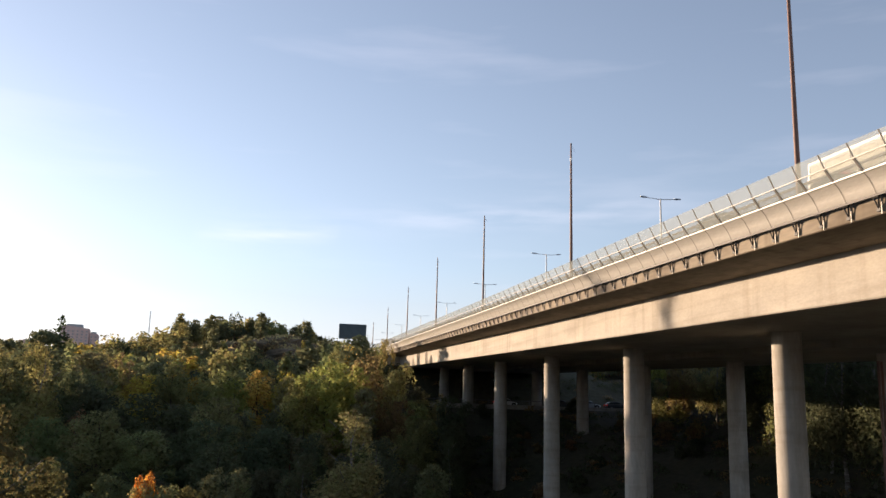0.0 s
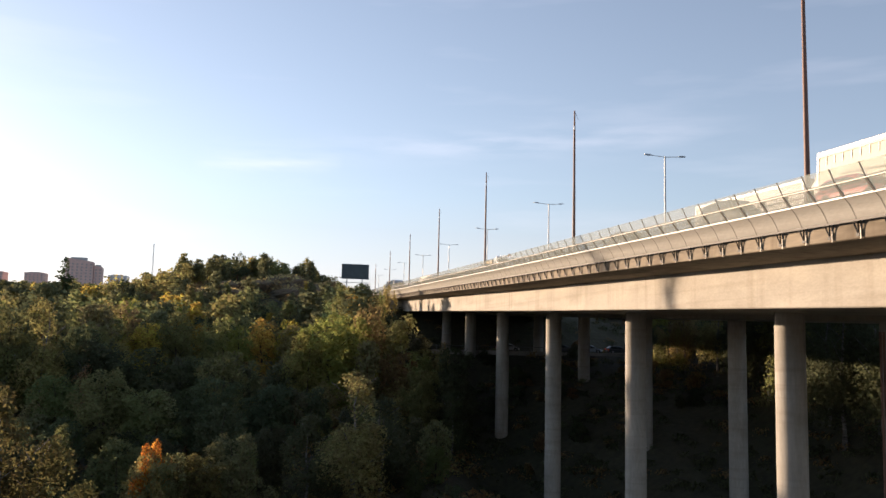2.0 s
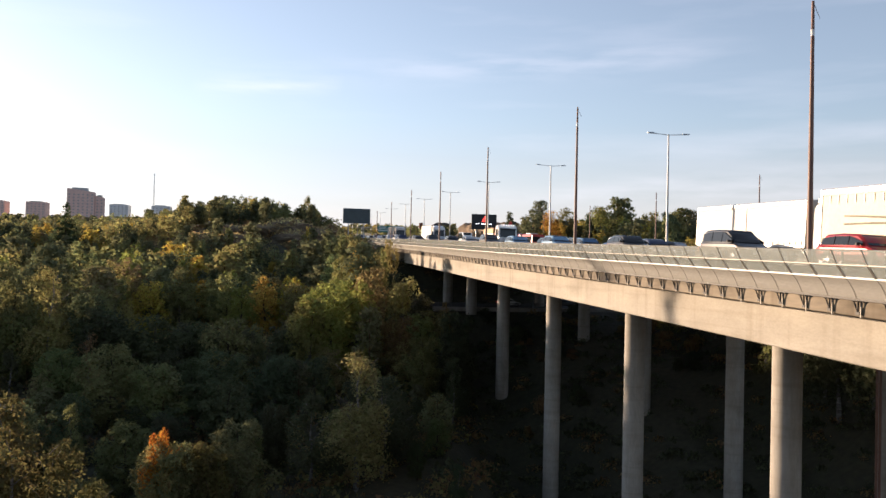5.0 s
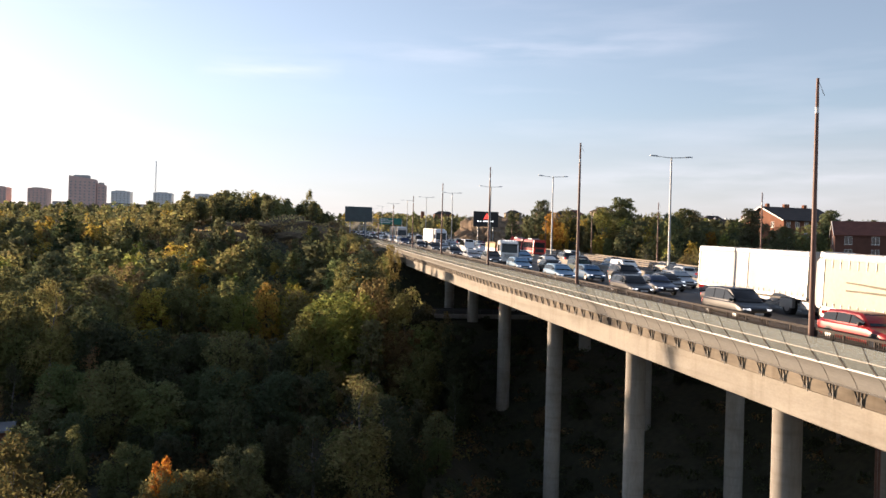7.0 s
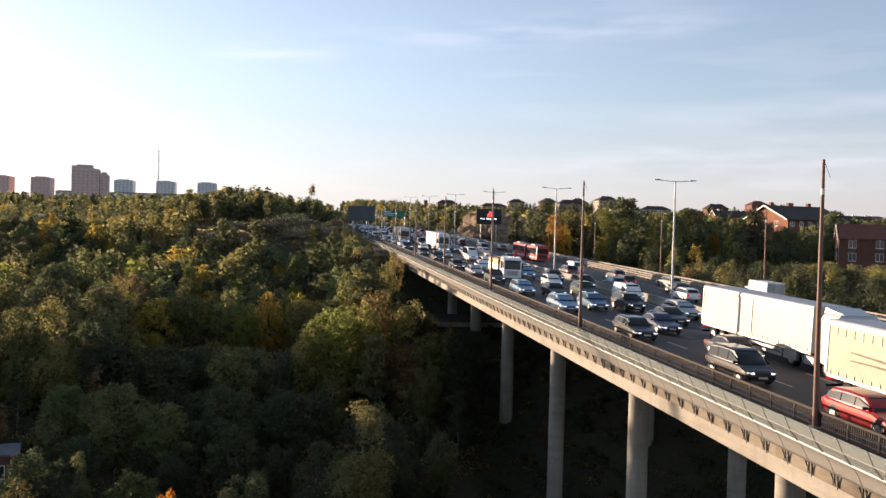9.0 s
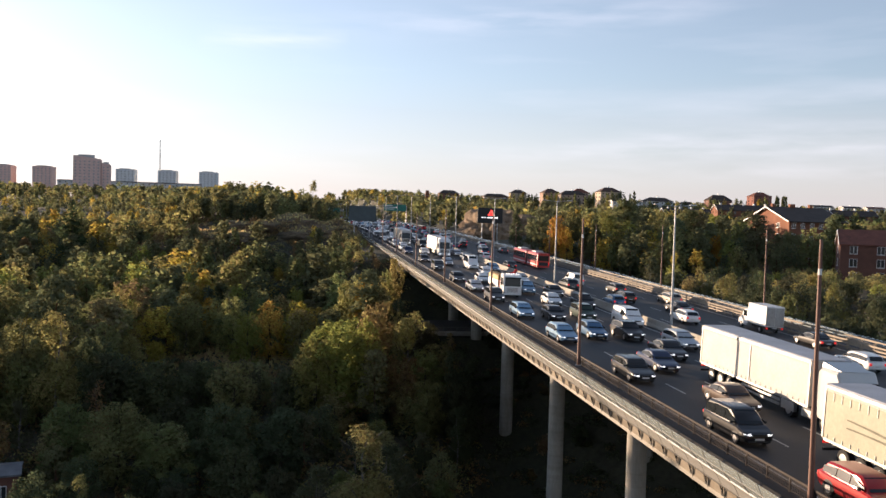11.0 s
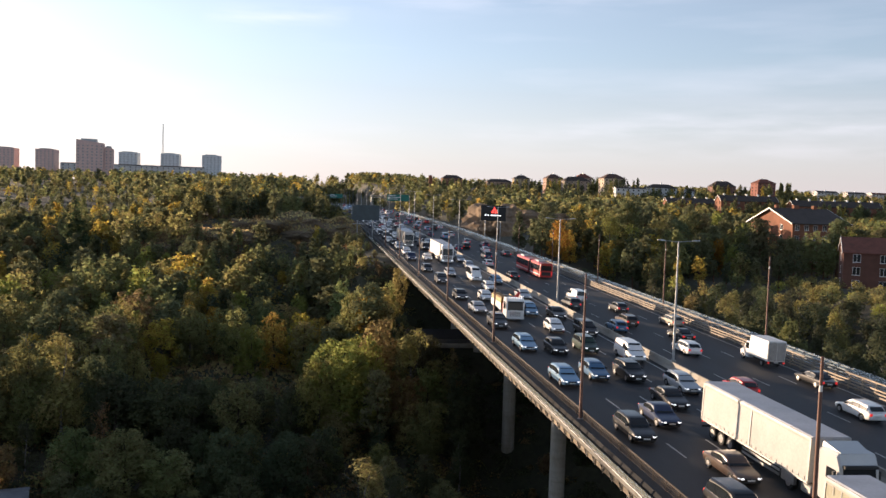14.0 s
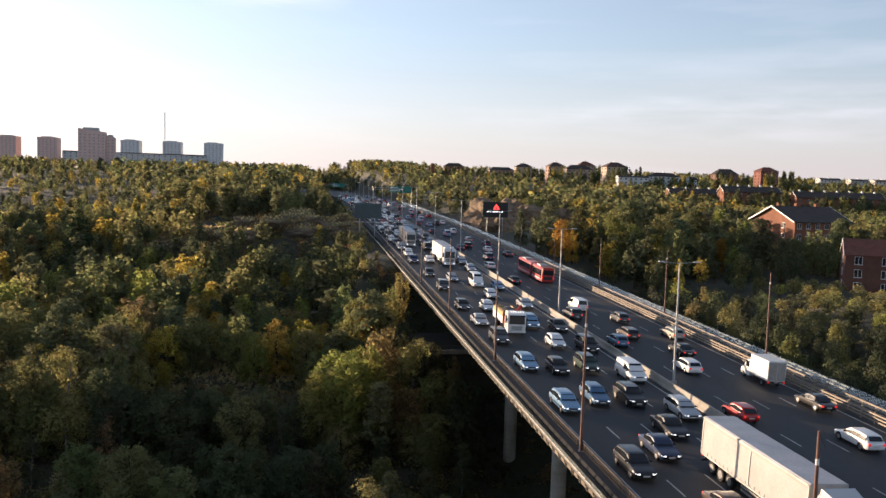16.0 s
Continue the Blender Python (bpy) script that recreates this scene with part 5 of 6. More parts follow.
def gable_block(name, label, x, y, z, w, d, h, roof_h, turn, wall, roof, rows, cols, tint=None, gable_axis="x", chimneys=(), over=0.5, win=(1.3, 1.5), side_cols=2, category="house", group="", plain=False, hip=False):
    """A house: w along its ridge, d across. Walls, pitched roof, windows with frames and panes, chimneys."""
    thing = empty(name, pose(x, y, z, 0, 0, turn), label, category, group)
    bm = bmesh.new()
    sec = [(-d / 2, -3.0), (d / 2, -3.0), (d / 2, h)] + ([] if hip else [(0, h + roof_h)]) + [(-d / 2, h)]
    loft(bm, [[(xx, yy, zz) for yy, zz in sec] for xx in (-w / 2, w / 2)])
    wl_ = part("wall", bm, wall, thing)
    if tint:
        wl_.color = (*tint, 1)
    t = 0.22
    k = roof_h / (d / 2)
    bm = bmesh.new()
    rs = [(-d / 2 - over, h - over * k), (0, h + roof_h), (d / 2 + over, h - over * k), (d / 2 + over, h - over * k + t), (0, h + roof_h + t * 1.2), (-d / 2 - over, h - over * k + t)]
    if hip:
        inset = min(d / 2, w * 0.42)
        loft(bm, [[(sx * (w / 2 + over), sy * (d / 2 + over), h + z_) for sx, sy in ((-1, -1), (1, -1), (1, 1), (-1, 1))] for z_ in (0.01, 0.2)], cap=False)
        loft(bm, [[(sx * (w / 2 + over), sy * (d / 2 + over), h + 0.2) for sx, sy in ((-1, -1), (1, -1), (1, 1), (-1, 1))],
                  [(sx * (w / 2 - inset), sy * 0.15, h + roof_h) for sx, sy in ((-1, -1), (1, -1), (1, 1), (-1, 1))]])
    else:
        loft(bm, [[(xx, yy, zz + 0.01) for yy, zz in rs] for xx in (-w / 2 - over, w / 2 + over)])
    rf = part("roof", bm, roof, thing)
    for s in () if hip else (-1, 1):
        for e_ in (-1, 1):
            bm = bmesh.new()
            xx = e_ * (w / 2 + over)
            loft(bm, [[(xx - 0.05 * e_, s * (d / 2 + over), h - over * k - 0.06), (xx + 0.05 * e_, s * (d / 2 + over), h - over * k - 0.06), (xx + 0.05 * e_, s * (d / 2 + over), h - over * k + t + 0.05), (xx - 0.05 * e_, s * (d / 2 + over), h - over * k + t + 0.05)],
                      [(xx - 0.05 * e_, 0, h + roof_h - 0.06), (xx + 0.05 * e_, 0, h + roof_h - 0.06), (xx + 0.05 * e_, 0, h + roof_h + t * 1.2 + 0.05), (xx - 0.05 * e_, 0, h + roof_h + t * 1.2 + 0.05)]])
            part("verge_board", bm, WHITE_PAINT, rf)
    fw, fh = win
    frame_me = mesh_of("frame", window_frame(fw, fh), WHITE_PAINT)
    pane_me = mesh_of("pane", cube(-fw / 2 + 0.06, fw / 2 - 0.06, -0.01, 0.01, 0.06, fh - 0.06), WINDOW_GLASS)
    hole_me = None
    st = h / rows
    for r_ in range(rows):
        zz = r_ * st + st * 0.30
        spots = [(-w / 2 + w * (c + 0.5) / cols, -d / 2, 0) for c in range(cols)] + [(-w / 2 + w * (c + 0.5) / cols, d / 2, 180) for c in range(cols)]
        spots += [(-w / 2, -d / 2 + d * (c + 0.5) / side_cols, -90) for c in range(side_cols)]
        for wx, wy, rz in spots:
            if plain:
                if rz != 180:
                    part("window", pane_me, None, thing, m=pose(wx, wy - 0.02, zz, 0, 0, rz))
                continue
            f_ = part("window", frame_me, None, thing, m=pose(wx, wy, zz, 0, 0, rz))
            part("pane", pane_me, None, f_, m=pose(0, -0.03, 0))
    for cx_, cw in chimneys:
        part("chimney", cube(cx_ - cw / 2, cx_ + cw / 2, -0.5, 0.5, h + roof_h - 0.8, h + roof_h + 1.1, 0.03), wall, rf)
    return thing


def window_frame(w, h):
    bm = bmesh.new()
    for x0, x1, z0, z1 in ((-w / 2, w / 2, 0, 0.07), (-w / 2, w / 2, h - 0.07, h), (-w / 2, -w / 2 + 0.07, 0.07, h - 0.07), (w / 2 - 0.07, w / 2, 0.07, h - 0.07), (-0.04, 0.04, 0.07, h - 0.07)):
        box(bm, x0, x1, -0.06, 0.04, z0, z1)
    box(bm, -w / 2 - 0.05, w / 2 + 0.05, -0.14, 0.04, -0.06, -0.005)
    return bm


# brick house with its gable to the sun, and the red-roofed one by the bridge
gable_block("brick_house", "long four-storey orange brick house with a dark pitched roof", 116.4, 155.3, ground_z(119, 155), 17, 19, 13.9 - ground_z(119, 155), 3.7, 4, BRICK_ORANGE, ROOF_DARK, 4, 6, chimneys=((-7, 0.9), (-1, 1.6), (5, 1.0)), side_cols=2, over=0.9)
gable_block("brick_house", "red brick apartment house with white windows and a red tiled roof", 108.3, 96.7, ground_z(104, 100), 31, 12, 8.5 - ground_z(104, 100), 3.0, -31, BRICK_RED, ROOF_TILE, 3, 6, chimneys=((3, 1.2),), side_cols=1, over=0.3, win=(1.5, 1.7))
ROOFS = {"dark": ROOF_DARK, "brown": ROOF_BROWN, "tile": ROOF_TILE}
for x, y, top, w, d, rh, turn, tint, rf in RIDGE:
    z = ground_z(x, y)
    h = top - rh - z
    row = y < 500
    w, d = w * (1.0 if row else 0.84), d * (1.0 if row else 0.8)
    ob = gable_block("house", ("long brick terrace with a dark roof and white chimneys among trees" if row else "distant " + ("brick" if tint[0] < 0.45 else "pale rendered") + " house with a pitched roof on the ridge"),
                     x, y, z, w, d, h, rh, turn, PLASTER if tint else BRICK_ORANGE, ROOFS[rf], max(2, round(h / 3.0)), max(3, int(w / 4)), tint, over=0.5,
                     chimneys=[(-w / 2 + w * (i + 0.5) / int(w / 6), 0.9) for i in range(int(w / 6))] if row else ((0.0, 0.9),), group="houses on the ridge", plain=True, hip=not row and w < 31 and rh > 2)
    if row:
        for c in ob.children_recursive:
            if c.name.startswith("chimney"):
                c.data.materials[0] = WHITE_PAINT


# tower windows: distance haze is put into the pale pane colour
HAZED_PANE = mat("hazed_pane", (0.42, 0.41, 0.40), 0.35, var=0.1, scale=0.5, fine=4)


def tower_block(x, y, z, w, d, h, tint, label, turn=0.0, floors=14, cols=6, sloped=0.0):
    thing = empty("tower_block", pose(x, y, z, 0, 0, turn), label, "tower block", "tower blocks on the horizon")
    bm = bmesh.new()
    loft(bm, [[(-w / 2, -d / 2, -12), (w / 2, -d / 2, -12), (w / 2, d / 2, -12), (-w / 2, d / 2, -12)], [(-w / 2, -d / 2, h), (w / 2, -d / 2, h - sloped), (w / 2, d / 2, h - sloped), (-w / 2, d / 2, h)]])
    part("wall", bm, PLASTER, thing).color = (*tint, 1)
    part("roof", cube(-w * 0.34, w * 0.24, -d / 2 + 4, d / 2 - 4, h - sloped * 0.6 - 0.4, h + 1.0, 0.1), LAMP_GREY, thing)
    win = mesh_of("window", cube(-0.7, 0.7, -0.06, 0.05, 0, 1.2), HAZED_PANE)
    for f in range(floors):
        zz = h - sloped - 3.4 - 2.85 * f
        for c in range(cols):
            part("window", win, None, thing, m=pose(-w / 2 + w * (c + 0.5) / cols, -d / 2, zz))
    return thing


# wall tints of towers and long building are lightened to stand in for haze
RED_HAZED, GREY_HAZED = (0.86, 0.60, 0.52), (0.84, 0.85, 0.84)
tower_block(-216, 790, 24, 24, 20, 40.5, RED_HAZED, "tall reddish tower block with rows of windows", 8, 12, 6, 3.0)
tower_block(-200.5, 796, 24, 7.5, 20, 34.5, RED_HAZED, "lower stair wing of the reddish tower block", 8, 11, 2, 1.5)
for x, tint in ((-356, RED_HAZED), (-312, RED_HAZED), (-220, GREY_HAZED), (-172.5, GREY_HAZED), (-125, GREY_HAZED)):
    tower_block(x, 1000, 32, 21, 20, 31.5, tint, ("pale reddish" if tint is RED_HAZED else "pale grey") + " tower block on the skyline", 0, 10, 5)
gable_block("long_building", "long low grey building beneath the tower blocks", -212, 985, 37, 160, 14, 10.5, 1.0, 0, PLASTER, ROOF_DARK, 3, 26, (0.66, 0.66, 0.64), over=0.3, category="building", plain=True)


def radio_mast(x, y, z, h):
    thing = empty("radio_mast", pose(x, y, z), "thin lattice radio mast on the wooded hill", "mast")
    for sx, sy in ((-1, -1), (1, -1), (0, 1)):
        bm = bmesh.new()
        tube(bm, [(sx * 0.8, sy * 0.7, -1), (sx * 0.35, sy * 0.3, h)], 0.14, 5)
        part("leg", bm, GALV, thing)
    bm = bmesh.new()
    for i in range(int(h / 3)):
        k = 1 - 0.55 * i * 3 / h
        tube(bm, [(-0.8 * k, -0.7 * k, i * 3), (0.8 * k, -0.7 * k, i * 3 + 3)], 0.07, 4)
        tube(bm, [(0.8 * k, -0.7 * k, i * 3), (0, 0.7 * k, i * 3 + 3)], 0.07, 4)
    part("bracing", bm, GALV, thing)
    part("top_box", cube(-0.5, 0.5, -0.5, 0.5, h, h + 1.2, 0.1), GALV, thing)


radio_mast(-154.5, 817, 34, 49.5)
tagged(part("chimney_stack", loft(bmesh.new(), [ring(0, 0, -3, 2.2, 12), ring(0, 0, 13.5, 1.9, 12)]), BRICK_ORANGE, m=pose(112, 800, 30)), "brick chimney stack above the trees", "chimney")


def shed(x, y, z):
    thing = empty("cottage", pose(x, y, z, 0, 0, 14), "small dull red cottage with a pale sheet roof below the trees", "cottage")
    part("wall", cube(-5, 5, -2.4, 2.4, -2, 5.2), BRICK_RED, thing)
    bm = bmesh.new()
    loft(bm, [[(xx, -2.7, 5.1), (xx, 0, 5.6), (xx, 2.7, 5.1), (xx, 2.7, 5.3), (xx, 0, 5.8), (xx, -2.7, 5.3)] for xx in (-5.4, 5.4)])
    part("roof", bm, mat("pale_sheet_roof", (0.19, 0.205, 0.23), 0.6, var=0.2, scale=0.8, fine=8), thing, "pale grey sheet roof")
    for wx in (-2.5, 0.5, 3.4):
        f_ = part("window", window_frame(1.1, 1.5), WHITE_PAINT, thing, m=pose(wx, -2.4, 2.6))
        part("pane", cube(-0.5, 0.5, -0.04, -0.02, 0.05, 1.45), WINDOW_GLASS, f_)


shed(-56.5, 37.0, -23.3)

# ---- vehicles ----


def mirror_section(half):
    return half + [(-x, z) for x, z in half[::-1]]


def wheel_parts(thing, x, y, r, w, plain=False):
    """Tyre with its rim."""
    key = "tyre_%d_%d_%d" % (int(r * 100), int(w * 100), plain)
    n = 10 if plain else 16
    if key not in WHEELS:
        bm = bmesh.new()
        loft(bm, [[(xx, rr * math.cos(2 * math.pi * i / n), rr * math.sin(2 * math.pi * i / n)) for i in range(n)] for xx, rr in ((-w / 2, r * 0.62), (-w / 2, r * 0.93), (-w / 2 + 0.03, r), (w / 2 - 0.03, r), (w / 2, r * 0.93), (w / 2, r * 0.62))])
        bm2 = bmesh.new()
        loft(bm2, [[(xx, rr * math.cos(2 * math.pi * i / 12), rr * math.sin(2 * math.pi * i / 12)) for i in range(12)] for xx, rr in ((-w / 2 - 0.012, r * 0.2), (-w / 2 - 0.004, r * 0.60), (w / 2 + 0.004, r * 0.60), (w / 2 + 0.012, r * 0.2))])
        WHEELS[key] = (mesh_of("tyre", bm, TYRE), mesh_of("rim", bm2, RIM))
    t_, r_ = WHEELS[key]
    tyre = part("tyre", t_, None, thing, m=pose(x, y, r))
    if not plain:
        part("rim", r_, None, tyre)


WHEELS = {}
SHAPES = {   # length, width, height, bonnet end, screen top, roof end, tail base, bonnet height, belt height, boot height
    "hatchback": (4.15, 1.76, 1.48, 0.25, 0.43, 0.84, 0.97, 0.88, 0.96, 0.98),
    "saloon": (4.70, 1.82, 1.44, 0.28, 0.45, 0.70, 0.86, 0.86, 0.94, 0.95),
    "estate": (4.70, 1.80, 1.50, 0.27, 0.43, 0.88, 0.975, 0.90, 0.97, 1.0),
    "offroader": (4.55, 1.86, 1.70, 0.26, 0.40, 0.88, 0.98, 1.02, 1.10, 1.1),
    "people_carrier": (4.65, 1.85, 1.75, 0.18, 0.38, 0.90, 0.98, 1.00, 1.05, 1.05),
    "van": (4.95, 1.92, 1.95, 0.17, 0.34, 0.955, 0.99, 1.08, 1.15, 1.15),
    "minibus": (5.5, 2.0, 2.45, 0.14, 0.28, 0.965, 0.99, 1.15, 1.30, 1.3),
}


def car(kind, plain=False):
    """A car at the origin, nose towards -y, built of body, glass, wheels, lights, bumpers and plates."""
    L, W, H, b0, s1, r1, t1, zb, zw, zt = SHAPES[kind]
    thing = empty("minibus" if kind == "minibus" else "van" if kind == "van" else "car", pose(0, 0, 0), category="van" if kind in ("van", "minibus") else "car", group="traffic on the motorway")
    hw = W / 2
    Y = lambda f: -L / 2 + L * f

    def low(f, top, k, z0=0.30):
        w = hw * k
        half = [(-w * 0.88, z0), (-w * 0.97, z0 + 0.10), (-w, (z0 + top) * 0.52), (-w * 0.985, top - 0.10), (-w * 0.90, top)]
        return [(x, Y(f), z) for x, z in mirror_section(half)]

    bm = bmesh.new()
    st = [(0.0, zb - 0.36, 0.72, 0.42), (0.012, zb - 0.25, 0.84, 0.34), (0.045, zb - 0.17, 0.93, 0.28), (0.11, zb - 0.10, 0.985, 0.26), (b0 * 0.85, zb - 0.02, 1.0, 0.26), (b0 + 0.01, zw - 0.02, 1.0, 0.26), (s1, zw, 1.0, 0.26), (r1, zt if kind == "saloon" else zw, 1.0, 0.26)]
    st += [(t1 if kind == "saloon" else 0.95, zt, 0.985, 0.30), (0.985, zt - 0.08, 0.93, 0.34), (1.0, zt - 0.20, 0.84, 0.42)]
    loft(bm, [low(f, tp, k, z0) for f, tp, k, z0 in st])
    # cabin
    rt = H
    cab = [(b0, zw - 0.06, 0.86, 0.84), ((b0 + s1) / 2, (zw + rt) / 2 + 0.02, 0.93, 0.79), (s1, rt - 0.03, 0.95, 0.72), ((s1 + r1) / 2, rt, 0.95, 0.74), (r1, rt - 0.05, 0.94, 0.72), (t1, zt - 0.04, 0.90, 0.80)]
    loft(bm, [[(-hw * kb, Y(f), zw - 0.08), (-hw * (kb * 0.35 + kt * 0.65), Y(f), max(zw - 0.07, tz - 0.09)), (-hw * kt * 0.93, Y(f), max(zw - 0.06, tz)), (hw * kt * 0.93, Y(f), max(zw - 0.06, tz)), (hw * (kb * 0.35 + kt * 0.65), Y(f), max(zw - 0.07, tz - 0.09)), (hw * kb, Y(f), zw - 0.08)] for f, tz, kb, kt in cab])
    if not plain:
        bmesh.ops.subdivide_edges(bm, edges=bm.edges[:], cuts=1, smooth=0.55, use_grid_fill=True)
    me = mesh_of("body", bm, CAR_PAINT)
    me.polygons.foreach_set("use_smooth", [True] * len(me.polygons))
    me.set_sharp_from_angle(angle=radians(32))
    part("body", me, None, thing)

    def pane(name, pts, parent=thing):
        bm_ = bmesh.new()
        a_ = [Vector(p) for p in pts]
        nrm = (a_[1] - a_[0]).cross(a_[2] - a_[0]).normalized()
        loft(bm_, [[p + nrm * 0.012 for p in a_], [p - nrm * 0.012 for p in a_]])
        return part(name, bm_, CAR_GLASS, parent)

    # glass, a touch proud of the cabin
    e_ = 0.020
    pane("windscreen", [(-hw * 0.76, Y(b0 + 0.02) - e_, zw + 0.02), (hw * 0.76, Y(b0 + 0.02) - e_, zw + 0.02), (hw * 0.64, Y(s1 - 0.012) - e_, rt - 0.08), (-hw * 0.64, Y(s1 - 0.012) - e_, rt - 0.08)])
    pane("rear_window", [(-hw * 0.70, Y(t1 - 0.01) + e_, zt + 0.06), (hw * 0.70, Y(t1 - 0.01) + e_, zt + 0.06), (hw * 0.62, Y(r1 + 0.005) + e_, rt - 0.12), (-hw * 0.62, Y(r1 + 0.005) + e_, rt - 0.12)])
    n = 1 if kind == "van" or plain else 2 if kind in ("saloon", "hatchback") else 3
    f0, f1 = b0 + 0.05, (s1 + 0.16 if kind == "van" else (r1 + t1) / 2 - 0.02)
    for s in (-1, 1):
        for i in range(n):
            a0, a1 = f0 + (f1 - f0) * i / n + 0.006, f0 + (f1 - f0) * (i + 1) / n - 0.006
            top = lambda f: min(rt - 0.13, zw + 0.02 + (rt - zw - 0.15) * min(1, max(0.06, (f - b0) / (s1 - b0) * 0.93)) * min(1, max(0.06, (t1 - f) / max(0.02, t1 - r1) * 0.95)))
            wide = lambda z: hw * (0.955 - 0.125 * (z - zw) / (rt - zw)) + 0.006
            pts = [(s * wide(zw), Y(a0), zw + 0.015), (s * wide(zw), Y(a1), zw + 0.015), (s * wide(top(a1)), Y(a1), top(a1)), (s * wide(top(a0)), Y(a0), top(a0))]
            pane("side_window", pts)
    r = 0.33 if kind not in ("offroader", "minibus") else 0.37
    for s in (-1, 1):
        for f in (0.19, 0.80):
            wheel_parts(thing, s * (hw - 0.10), Y(f), r, 0.22, plain)
            if plain:
                continue
            bm = bmesh.new()
            pts = [(s * (hw + 0.004), Y(f) + (r + 0.07) * math.cos(t_), max(0.27, r + (r + 0.07) * math.sin(t_))) for t_ in [math.pi * i / 10 for i in range(11)]]
            loft(bm, [[(p[0] - s * 0.06, p[1], p[2]) for p in pts], [(p[0], p[1], p[2]) for p in pts]])
            part("wheel_arch", bm, PLASTIC, thing)
        bm = bmesh.new()
        loft(bm, [[(s * hw * k_, Y(f_) + d_, zb + z_) for d_, z_ in ((-0.015, -0.33), (-0.02, -0.26), (0.10, -0.22), (0.10, -0.33))] for k_, f_ in ((0.52, 0.002), (0.74, 0.010), (0.90, 0.040))])
        part("headlight", bm, HEADLIGHT, thing)
        part("taillight", cube(min(s * hw * 0.62, s * hw * 0.90), max(s * hw * 0.62, s * hw * 0.90), Y(0.972), Y(1.0) + 0.01, zt - 0.34, zt - 0.12, 0.02), TAILLIGHT, thing)
        if plain:
            continue
        part("wing_mirror", cube(min(s * hw * 0.98, s * (hw + 0.16)), max(s * hw * 0.98, s * (hw + 0.16)), Y(b0 + 0.075), Y(b0 + 0.095), zw - 0.01, zw + 0.13, 0.02), PLASTIC, thing)
    if plain:
        return thing
    part("grille", cube(-hw * 0.42, hw * 0.42, Y(0) - 0.015, Y(0) + 0.05, zb - 0.36, zb - 0.24, 0.01), PLASTIC, thing)
    part("bumper_inlet", cube(-hw * 0.70, hw * 0.70, Y(0) - 0.01, Y(0) + 0.12, 0.30, 0.42, 0.02), PLASTIC, thing)
    part("number_plate", cube(-0.26, 0.26, Y(0) - 0.03, Y(0) - 0.016, 0.44, 0.55), PLATE, thing)
    part("number_plate", cube(-0.26, 0.26, Y(1) + 0.004, Y(1) + 0.016, 0.55, 0.66), PLATE, thing)
    return thing


PAINTS = {"black": (0.012, 0.012, 0.013), "dark grey": (0.06, 0.062, 0.065), "silver": (0.37, 0.40, 0.43), "white": (0.75, 0.75, 0.74), "dark blue": (0.02, 0.035, 0.085),
          "light blue": (0.18, 0.31, 0.45), "red": (0.33, 0.016, 0.016), "beige": (0.38, 0.33, 0.26), "dark green": (0.012, 0.035, 0.022), "grey": (0.20, 0.205, 0.21), "steel blue": (0.06, 0.14, 0.25), "brown": (0.07, 0.045, 0.032)}
NAMES = {"hatchback": "small hatchback", "saloon": "saloon car", "estate": "estate car", "offroader": "tall off-road car", "people_carrier": "people carrier", "van": "panel van", "minibus": "high-roofed minibus"}
LANES = {1: 2.6, 2: 6.1, 3: 9.6, 4: 13.1, 5: 18.3, 6: 21.6, 7: 25.2, 8: 28.7}


class Traffic:
    def __init__(self):
        self.protos, self.used = {}, set()

    def add(self, kind, lane, y, paint):
        plain = y > 135
        key = (kind, plain)
        if key not in self.protos:
            self.protos[key] = car(kind, plain)
        p = self.protos[key]
        x = LANES[lane] + float(trng.uniform(-0.25, 0.25))
        m = on_deck(x, y, (0 if lane <= 4 else 180) + float(trng.uniform(-1, 1)), 0.008)
        if key in self.used:
            ob = copy_thing(p, m)
        else:
            self.used.add(key)
            p.matrix_basis, ob = m, p
        for c in ob.children:
            if c.name.startswith("body"):
                c.color = (*PAINTS[paint], 1)
        return tagged(ob, paint + " " + NAMES[kind] + (" in the slow queue of traffic" if lane <= 4 else " driving on the open carriageway"))


